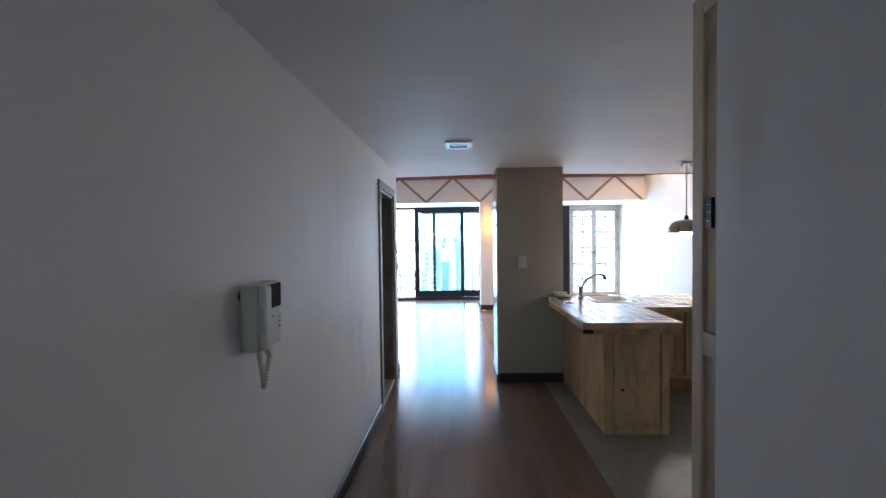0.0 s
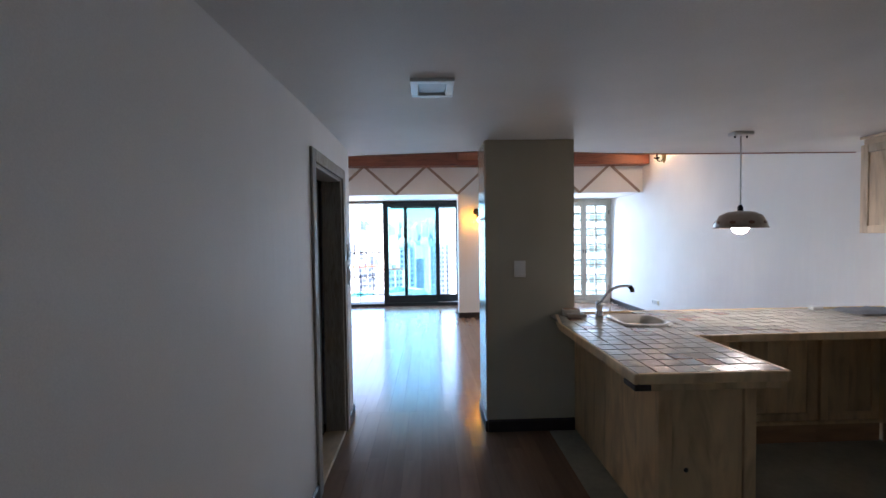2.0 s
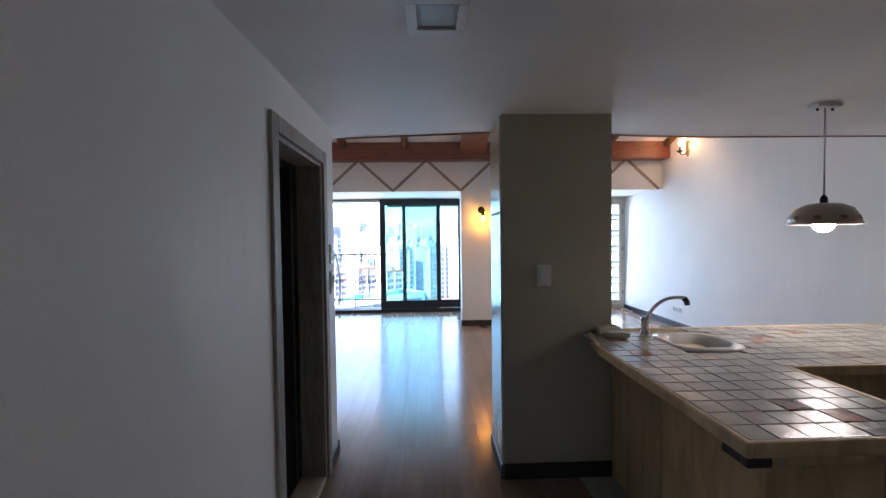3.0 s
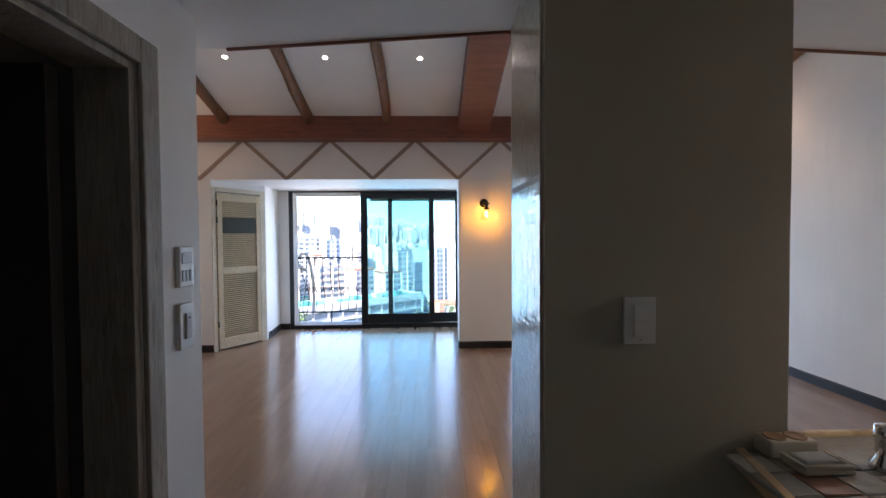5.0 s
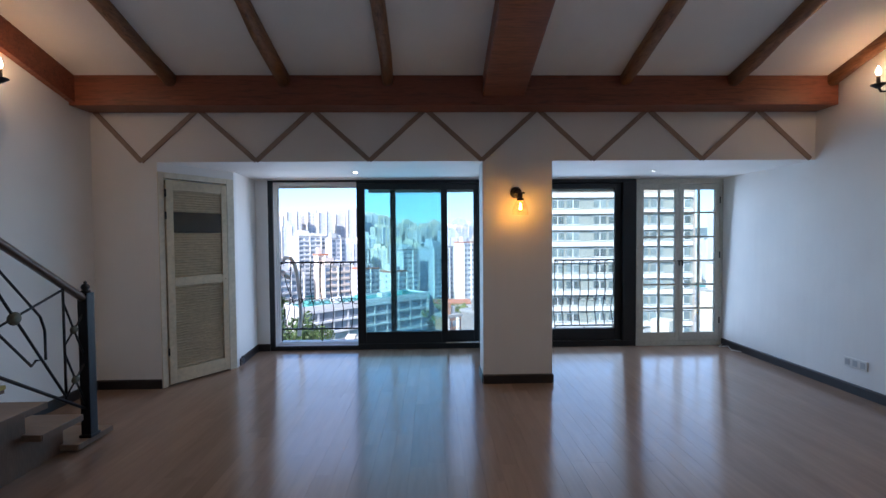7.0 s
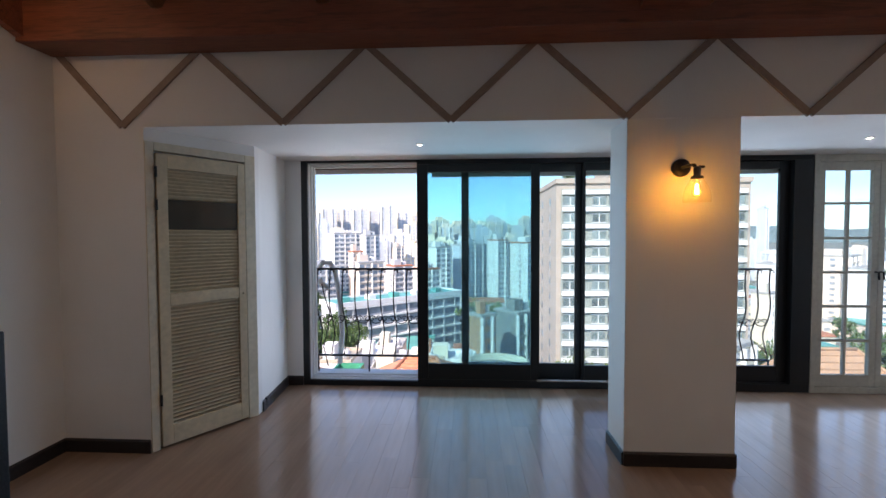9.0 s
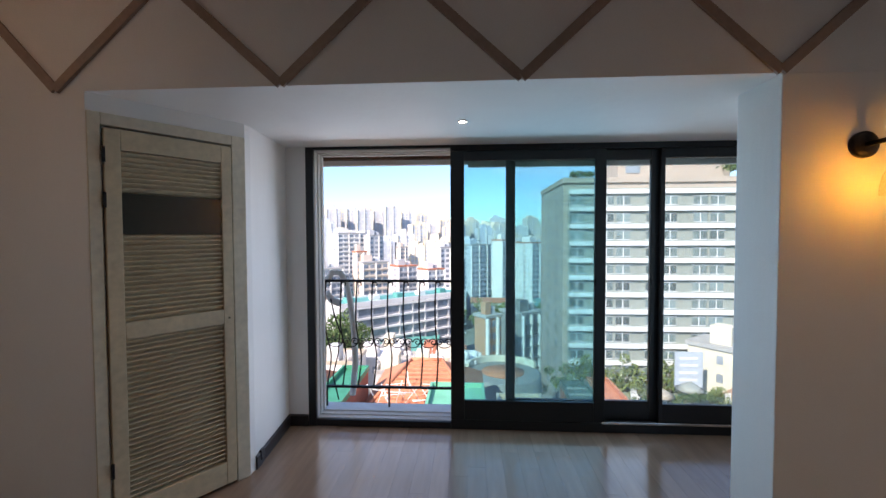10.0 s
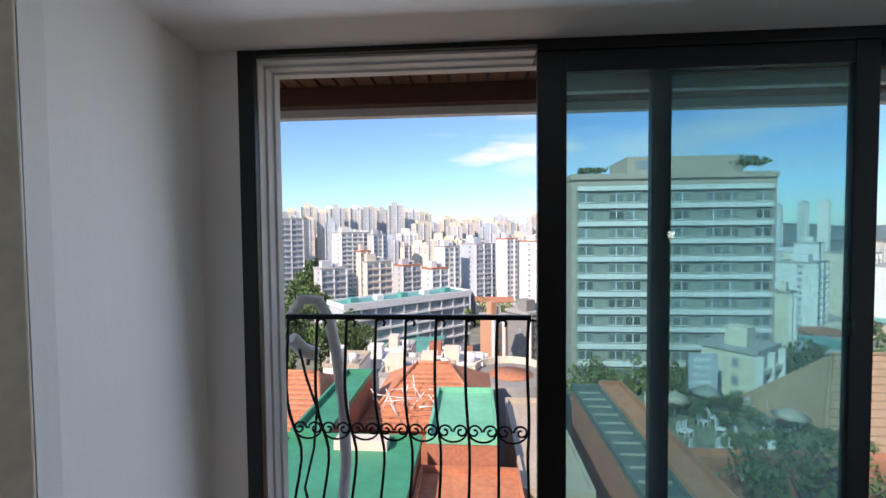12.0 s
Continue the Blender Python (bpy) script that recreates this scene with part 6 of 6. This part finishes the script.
# ---- near roofs ----
def hip_roof(name, x0, x1, y0, y1, ze, zr, inset, mat, label, wallmat):
    ob = thing(name, ((x0 + x1) / 2, (y0 + y1) / 2, BASE), label, "house", "houses below")
    part("wall", boxed(x0 + 0.5, x1 - 0.5, y0 + 0.5, y1 - 0.5, BASE, ze), wallmat, ob)
    bm = bmesh.new()
    ym = (y0 + y1) / 2
    e = [bm.verts.new(p) for p in ((x0, y0, ze), (x1, y0, ze), (x1, y1, ze), (x0, y1, ze))]
    r = [bm.verts.new(p) for p in ((x0 + inset, ym, zr), (x1 - inset, ym, zr))]
    bm.faces.new((e[0], e[1], r[1], r[0])), bm.faces.new((e[1], e[2], r[1])), bm.faces.new((e[2], e[3], r[0], r[1])), bm.faces.new((e[3], e[0], r[0])), bm.faces.new(e[::-1])
    bmesh.ops.recalc_face_normals(bm, faces=bm.faces)
    part("roof", bm, mat, ob)
    rows = 14
    for s in range(rows):
        k = s / rows
        y, z = y0 + (ym - y0) * k, ze + (zr - ze) * k
        xa, xb = x0 + inset * k, x1 - inset * k
        part("tile_course", boxed(xa, xb, y - 0.05, y + (ym - y0) / rows, z - 0.02, z + 0.14), mat, ob)
    part("ridge", tube(bmesh.new(), [(x0 + inset, ym, zr + 0.05), (x1 - inset, ym, zr + 0.05)], 0.22, 8), mat, ob)
    for ex, rx in ((x0, x0 + inset), (x1, x1 - inset)):
        part("hip_ridge", tube(bmesh.new(), [(ex, y0, ze + 0.1), (rx, ym, zr + 0.05)], 0.2, 8), mat, ob)
    return ob


hip_roof("tiled_house", -12.6, 1.0, 49.0, 66.0, -17.4, -13.4, 5.0, C_TERRA, "house with an orange terracotta tiled hip roof", C_REDWALL)
hip_roof("tiled_house", -25.0, -14.2, 44.0, 62.0, -17.0, -13.2, 3.5, C_TERRA, "house with a weathered orange tiled roof", C_REDWALL)
hip_roof("brown_roof_house", 31.0, 52.0, 50.0, 66.0, -21.0, -12.0, 7.0, C_BROWNROOF, "house with a tall orange-brown hip roof", C_CREAM)


def flat_roof(name, x0, x1, y0, y1, z, mat, wallmat, label):
    ob = thing(name, ((x0 + x1) / 2, (y0 + y1) / 2, BASE), label, "house", "houses below")
    part("wall", boxed(x0, x1, y0, y1, BASE, z - 0.02), wallmat, ob)
    part("roof", boxed(x0 - 0.1, x1 + 0.1, y0 - 0.1, y1 + 0.1, z - 0.02, z + 0.1), mat, ob)
    for q in ((x0 - 0.1, x1 + 0.1, y0 - 0.1, y0 + 0.15), (x0 - 0.1, x1 + 0.1, y1 - 0.15, y1 + 0.1), (x0 - 0.1, x0 + 0.15, y0 + 0.15, y1 - 0.15), (x1 - 0.15, x1 + 0.1, y0 + 0.15, y1 - 0.15)):
        part("parapet", boxed(*q, z + 0.1, z + 0.55), mat, ob)
    return ob


gr = flat_roof("green_roof_house", -16.0, -5.2, 26.0, 41.0, -14.5, C_GREEN, C_REDWALL, "house with a flat bright green coated roof")
part("white_tank", lathe(bmesh.new(), [(0.0, -13.0), (0.7, -13.0), (0.75, -14.4)], -5.9, 30.5, 14), C_WHITE, gr, "white rooftop tank")
part("planter", boxed(-11.5, -7.5, 39.3, 40.5, -14.4, -13.7, bevel=0.03), C_PEACH, gr, "rooftop planter")
flat_roof("green_strip_roof", -15.5, -12.6, 41.2, 56.0, -14.3, C_GREEN, C_REDWALL, "narrow green coated roof between tiled roofs")
flat_roof("green_slab_roof", -4.6, 0.6, 40.0, 50.0, -14.0, C_MINT, C_REDWALL, "low house with a pale green sheet roof")
rb = flat_roof("red_brick_house", -5.0, 2.0, 27.0, 39.5, -16.0, C_TERRA, C_REDWALL, "red brick house with a tiled terrace")
for i in range(7):
    for j in range(4):
        part("brick_relief", boxed(-4.5 + 0.8 * i, -4.3 + 0.8 * i, 39.35, 39.5, -18.2 + 0.55 * j, -18.0 + 0.55 * j), C_TERRA, rb)
flat_roof("metal_roof_shed", 2.3, 7.0, 38.0, 54.0, -16.5, C_METALROOF, C_CREAM, "shed with a tan ribbed metal roof")
lg = flat_roof("long_green_roof", 9.6, 12.4, 30.0, 56.0, -15.6, C_DARKROOF, C_REDWALL, "long dark green roof of a garden arcade")
for k in range(14):
    part("roof_rib", boxed(9.6, 12.4, 31 + 1.8 * k, 31.12 + 1.8 * k, -15.5, -15.35), C_TOWER, lg)
flat_roof("long_tiled_roof", 12.6, 14.8, 30.0, 56.0, -15.2, C_TERRA, C_REDWALL, "long terracotta tiled wall top")
flat_roof("garden_terrace", 15.0, 36.0, 46.6, 63.0, -19.5, C_TERRACE, C_CREAM, "mossy terrace crowded with plants")
flat_roof("tiled_wall", 14.9, 36.0, 45.0, 46.4, -17.6, C_TERRA, C_REDWALL, "low tiled garden wall")
rt = thing("round_terrace", (4.6, 75.0, BASE), "round brick-red terrace behind a curved white wall", "terrace")
# dark facade colour stands in for shade on the drum's wall
part("drum", lathe(bmesh.new(), [(6.0, BASE), (6.0, -20.6), (5.6, -20.4), (0.0, -20.4)], 4.6, 75.0, 40), C_DARK, rt)
part("paving", lathe(bmesh.new(), [(3.4, -20.38), (3.4, -20.3), (0.0, -20.3)], 4.6, 75.0, 32), C_TERRA, rt, "brick-red round paving")
rim = [radians(20 + 12 * k) for k in range(14)]
part("curved_wall", prism(bmesh.new(), [(4.6 + 5.9 * math.cos(a), 75 + 5.9 * math.sin(a)) for a in rim] + [(4.6 + 5.5 * math.cos(a), 75 + 5.5 * math.sin(a)) for a in rim[::-1]], -20.39, -19.3), C_CREAM, rt, "curved white wall")
hr = random.Random(17)
for i in range(9):
    hx, hy = -24 + 2.6 * i + hr.uniform(-1.5, 1.5), 70 + 9 * (i % 3) + hr.uniform(-2, 2)
    ht, hw = -19.6 - 1.1 * (i % 3) + hr.uniform(-1.5, 1.2), hr.uniform(4.5, 8)
    hs = flat_roof("rooftop_house", hx, hx + hw, hy, hy + hr.uniform(5, 8), ht, hr.choice((ROOF, C_WHITE, C_METALROOF, C_TEALROOF)), hr.choice((C_WHITE, C_CREAM, C_PEACH, C_GREY)), "pale flat-roofed house with a cluttered roof")
    part("roof_hut", boxed(hx + 0.6, hx + hw * 0.45, hy + 1.5, hy + 4, ht + 0.1, ht + 2.4), hr.choice((C_WHITE, C_CREAM, C_REDWALL)), hs)
    part("water_tank", lathe(bmesh.new(), [(0.0, ht + 1.7), (0.7, ht + 1.6), (0.75, ht + 0.1)], hx + hw * 0.75, hy + 2, 12), C_WHITE, hs)
    for k in range(3):
        part("window", boxed(hx + 0.5 + hw * 0.3 * k, hx + 0.5 + hw * 0.3 * k + 0.9, hy - 0.06, hy, ht - 2.3, ht - 1.1), C_GLASS, hs)
        part("pole", tube(bmesh.new(), [(hx + 0.3 + hw * 0.3 * k, hy + 0.5, ht + 0.1), (hx + 0.4 + hw * 0.3 * k, hy + 0.5, ht + hr.uniform(1, 2.6))], 0.05, 5), C_WHITE, hs)
bb = thing("billboard", (27.5, 72.5, -20), "blue billboard on the side of the cream building", "sign")
part("panel", boxed(30.2, 34.2, 72.6, 72.9, -21.5, -16.2), C_BLUE, bb)
for k in range(4):
    part("lettering_bar", boxed(30.8, 33.4, 72.55, 72.6, -20.6 + 1.1 * k, -20.2 + 1.1 * k), C_WHITE, bb)
wr = random.Random(8)
for i in range(34):
    x, y = wr.uniform(16, 34), wr.uniform(47.5, 62)
    fz = thing("garden_chair", (x, y, -19.3), "white garden furniture on the terrace", "chair", "terrace furniture")
    a = wr.uniform(0, 90)
    m = Matrix.Translation((x, y, -19.4)) @ Matrix.Rotation(radians(a), 4, "Z")
    part("seat", boxed(-0.4, 0.4, -0.4, 0.4, 0.5, 0.6), C_WHITE, fz, m=m)
    part("backrest", boxed(-0.4, 0.4, 0.35, 0.45, 0.6, 1.4), C_WHITE, fz, m=m)
    for dx in (-0.33, 0.33):
        for dy in (-0.33, 0.33):
            part("leg", boxed(dx - 0.04, dx + 0.04, dy - 0.04, dy + 0.04, 0, 0.5), C_WHITE, fz, m=m)

for k, (x, y, mat) in enumerate(((26.0, 60.0, C_TOWER), (21.5, 58.0, C_METALROOF), (31.0, 54.0, C_METALROOF))):
    um = thing("parasol", (x, y, -19.4), "open garden parasol on the terrace", "parasol", "garden parasols")
    part("pole", tube(bmesh.new(), [(x, y, -19.4), (x, y, -16.6)], 0.05, 6), C_WHITE, um)
    part("canopy", lathe(bmesh.new(), [(1.7, -17.3), (0.85, -16.8), (0.0, -16.3)], x, y, 8), mat, um)

# rooftop poles and aerials on the tiled roof
ae = thing("roof_aerials", (-7, 50, -15), "white tangle of aerial poles on the tiled roof", "aerial")
for i in range(14):
    x, y = wr.uniform(-11, -4), wr.uniform(46, 53)
    part("pole", tube(bmesh.new(), [(x, y, -15.8), (x + wr.uniform(-1.5, 1.5), y + wr.uniform(-0.5, 0.5), -15.8 + wr.uniform(1.2, 2.6))], 0.05, 5), C_WHITE, ae)
for i in range(7):
    x, y, z = wr.uniform(-10, -4), wr.uniform(46, 52), wr.uniform(-14.8, -13.6)
    part("crossbar", tube(bmesh.new(), [(x - 1.2, y, z), (x + 1.2, y + wr.uniform(-0.4, 0.4), z + wr.uniform(-0.3, 0.3))], 0.045, 5), C_WHITE, ae)


# ---- trees ----
def tree(x, y, base, h, r, mat, n, seed):
    g = random.Random(seed)
    ob = thing("tree", (x, y, base), "leafy green tree among the houses", "tree", "trees below")
    bm = tube(bmesh.new(), [(x, y, base), (x + 0.1 * r, y, base + h * 0.35), (x + g.uniform(-0.1, 0.1) * r, y, base + h * 0.7)], r * 0.1, 7, r * 0.04)
    for k in range(5):
        a = g.uniform(0, 6.28)
        tube(bm, [(x, y, base + h * (0.3 + 0.08 * k)), (x + r * 0.6 * math.cos(a), y + r * 0.6 * math.sin(a), base + h * (0.55 + 0.08 * k))], r * 0.04, 5, r * 0.015)
    part("trunk", bm, C_BARK, ob)
    cl = [(Vector((g.gauss(0, 0.42), g.gauss(0, 0.42), g.gauss(0, 0.33))), g.uniform(0.22, 0.42)) for _ in range(11)]
    verts, faces = [], []
    for i in range(n):
        c, cr = g.choice(cl)
        u = Vector((g.gauss(0, 1), g.gauss(0, 1), g.gauss(0, 1))).normalized() * cr * g.uniform(0.6, 1.05)
        p = Vector((x, y, base + h * 0.68)) + Vector(((c.x + u.x) * r, (c.y + u.y) * r, (c.z + u.z) * h * 0.42))
        q = Euler((g.uniform(0, 6), g.uniform(0, 6), g.uniform(0, 6))).to_matrix()
        s = r * g.uniform(0.05, 0.1)
        b0 = len(verts)
        for du, dv in ((-1, 0), (0, -0.6), (1, 0), (0, 0.6)):
            verts.append(tuple(p + q @ Vector((du * s, dv * s, 0))))
        faces.append((b0, b0 + 1, b0 + 2, b0 + 3))
    me = bpy.data.meshes.new("crown")
    me.from_pydata([tuple(Vector(v) - ob.location) for v in verts], [], faces)
    me.materials.append(mat)
    cr = new("crown", me)
    cr.parent = ob


tr = random.Random(21)
for i in range(16):
    tree(tr.uniform(-60, -26), tr.uniform(95, 128), BASE + tr.uniform(10, 16), tr.uniform(9, 13), tr.uniform(4, 6), C_LEAF, 900, i)
for i in range(3):
    tree(-33 + 4 * i, 96 + i, -38, 12, 4.5, C_LEAFLIGHT, 1000, 40 + i)
for i in range(18):
    y = 130 + 8 * i
    tree(-8 - 0.36 * y + tr.uniform(-4, 4), y, BASE + 10 + 0.4 * i, 15, 8, C_LEAF, 900, 60 + i)
for i in range(8):
    tree(tr.uniform(2, 30), tr.uniform(128, 150), BASE + 14, 12, 6, C_LEAFLIGHT, 700, 80 + i)
for i in range(34):
    tree(tr.uniform(15.5, 35), tr.uniform(47.5, 62), -19.4, tr.uniform(1.2, 2.8), tr.uniform(0.7, 1.5), C_LEAF if i % 3 else C_LEAFLIGHT, 500, 100 + i)
for i in range(6):
    tree(15.6 + 3.4 * i, 80.0, -28, tr.uniform(6, 9), 3.6, C_LEAFLIGHT, 700, 130 + i)
for i in range(14):
    tree(tr.uniform(50, 120), tr.uniform(90, 190), BASE + 8, 14, 8, C_LEAF, 700, 150 + i)
for i in range(5):
    tree(20.5 + 2.3 * i, 42 + 0.7 * (i % 3), -25.6 - 0.5 * (i % 2), 11.5, 3.2, C_LEAF, 520, 180 + i)

# ---- floor pieces ----
fl = bpy.data.objects["floor"]
kf = structure("floor_kitchen", boxed(1.05, 3.9, -1.6, 5.3, -0.012, -0.002), M_LINO, "dull grey-green sheet floor of the kitchen", "floor")
PW, PL = 0.12, 1.05
meshes = {}


def plank_mesh(w, l):
    key = (round(w, 3), round(l, 3))
    if key not in meshes:
        bm = boxed(0, w - 0.0008, 0, l - 0.0008, -0.012, 0)
        me = bpy.data.meshes.new("plank")
        bm.to_mesh(me)
        bm.free()
        me.materials.append(M_PLANK)
        meshes[key] = me
    return meshes[key]


rest = bmesh.new()
count = 0
areas = [(HALL_L, 1.05, -1.6, 5.3, True), (LIV_L, LIV_R, 5.3, WIN_Y, False)]
rng = random.Random(5)
for ax0, ax1, ay0, ay1, hall in areas:
    x, row = ax0, 0
    while x < ax1 - 0.005:
        w = min(PW, ax1 - x)
        y = ay0
        first = rng.uniform(0.25, PL)
        while y < ay1 - 0.005:
            l = min(first if y == ay0 else PL, ay1 - y)
            near = (hall and y > 0.3) or (not hall and -1.9 < x < 1.6 and count < 300)
            if near and count < 300:
                ob = new("plank", plank_mesh(w, l))
                ob.location = (x, y, 0)
                ob.parent = fl
                count += 1
            else:
                box(rest, x, x + w - 0.0008, y, y + l - 0.0008, -0.012, 0)
            y += l
        x += PW
part("planks", rest, M_PLANK, fl, "laminate planks along the room's edges")
bpy.data.objects["planks"]["kind"] = "stuff"

# ---- mosaic on the pillar's hall side ----
pil = bpy.data.objects["wall_pillar"]
mo = tagged(part("mosaic_panel", boxed(0.566, 0.5735, 4.905, 5.30, 0.09, CEIL - 0.004), M_MOSAIC_GROUT), "", "", "")
mo.parent = pil
rg = random.Random(9)
mos_meshes = []
for k in range(6):
    g = random.Random(50 + k)
    bm = bmesh.new()
    m2 = 5
    tip = (g.uniform(-0.0003, 0.0003), g.uniform(-0.0003, 0.0003))
    gv = [[bm.verts.new((-0.0002 - 0.0002 * (1 - (2 * a / (m2 - 1) - 1) ** 2) * (1 - (2 * b / (m2 - 1) - 1) ** 2) + g.uniform(-0.00004, 0.00004) + tip[0] * (a / 4 - 0.5) + tip[1] * (b / 4 - 0.5),
                         a / (m2 - 1) - 0.5 + g.uniform(-0.03, 0.03), b / (m2 - 1) - 0.5 + g.uniform(-0.03, 0.03))) for b in range(m2)] for a in range(m2)]
    for a in range(m2 - 1):
        for b in range(m2 - 1):
            f = bm.faces.new((gv[a][b], gv[a][b + 1], gv[a + 1][b + 1], gv[a + 1][b]))
            f.smooth = True
    rim = [gv[0][b] for b in range(m2)] + [gv[a][-1] for a in range(1, m2)] + [gv[-1][b] for b in range(m2 - 2, -1, -1)] + [gv[a][0] for a in range(m2 - 2, 0, -1)]
    rim = [bm.verts.new(v.co) for v in rim]
    low = [bm.verts.new((0.0004, v.co.y * 1.02, v.co.z * 1.02)) for v in rim]
    for a in range(len(rim)):
        bm.faces.new((rim[a], rim[(a + 1) % len(rim)], low[(a + 1) % len(rim)], low[a]))
    bmesh.ops.recalc_face_normals(bm, faces=bm.faces)
    me = bpy.data.meshes.new("mosaic_tile")
    bm.to_mesh(me)
    bm.free()
    me.materials.append(M_MOSAIC)
    mos_meshes.append(me)
cols = []
y = 4.908
while y < 5.285:
    w = min(rg.uniform(0.013, 0.03), 5.298 - y)
    cols.append((y, w))
    y += w
rest, ticks = bmesh.new(), bmesh.new()
z, n = 0.1, 0
while z < CEIL - 0.03:
    upper = z > 1.66
    flat = 0.12 if upper else 1.0
    h = rg.uniform(0.018, 0.028)
    for y, w in cols:
        y += rg.uniform(-0.0015, 0.0015)
        me = mos_meshes[rg.randrange(6)]
        sz, sw = h * (1.0 if upper else rg.uniform(0.992, 0.999)), w * (1.0 if upper else rg.uniform(0.99, 0.999))
        tilt3 = (0, rg.uniform(-0.015, 0.015) * flat, rg.uniform(-0.02, 0.02) * flat)
        if 1.0 < z < 1.62 and n < 300:
            own = me.copy()
            own.transform(Matrix.Diagonal((1, sw, sz, 1)))
            ob = new("mosaic_tile", own)
            ob.parent = pil
            ob.location, ob.rotation_euler = (0.5657, y + w / 2, z + h / 2), tilt3
            n += 1
        else:
            m = Matrix.Translation((0.5657, y + w / 2, z + h / 2)) @ Euler(tilt3).to_matrix().to_4x4() @ Matrix.Diagonal((flat, sw, sz, 1))
            vs = [rest.verts.new(m @ v.co) for v in me.vertices]
            for p in me.polygons:
                rest.faces.new([vs[i] for i in p.vertices]).smooth = p.use_smooth
        if rg.random() < 0.1:
            hh = rg.uniform(0.008, 0.03)
            box(ticks, 0.5655, 0.5665, y - 0.0004, y + 0.0004, z, z + hh)
    z += h
    if 1.63 < z < 1.665:
        z = 1.675
for nm, b2, mt in (("mosaic_tiles", rest, M_MOSAIC), ("open_joints", ticks, M_BASE)):
    mr = part(nm, b2, mt)
    mr.parent = pil
    mr["kind"] = "stuff"
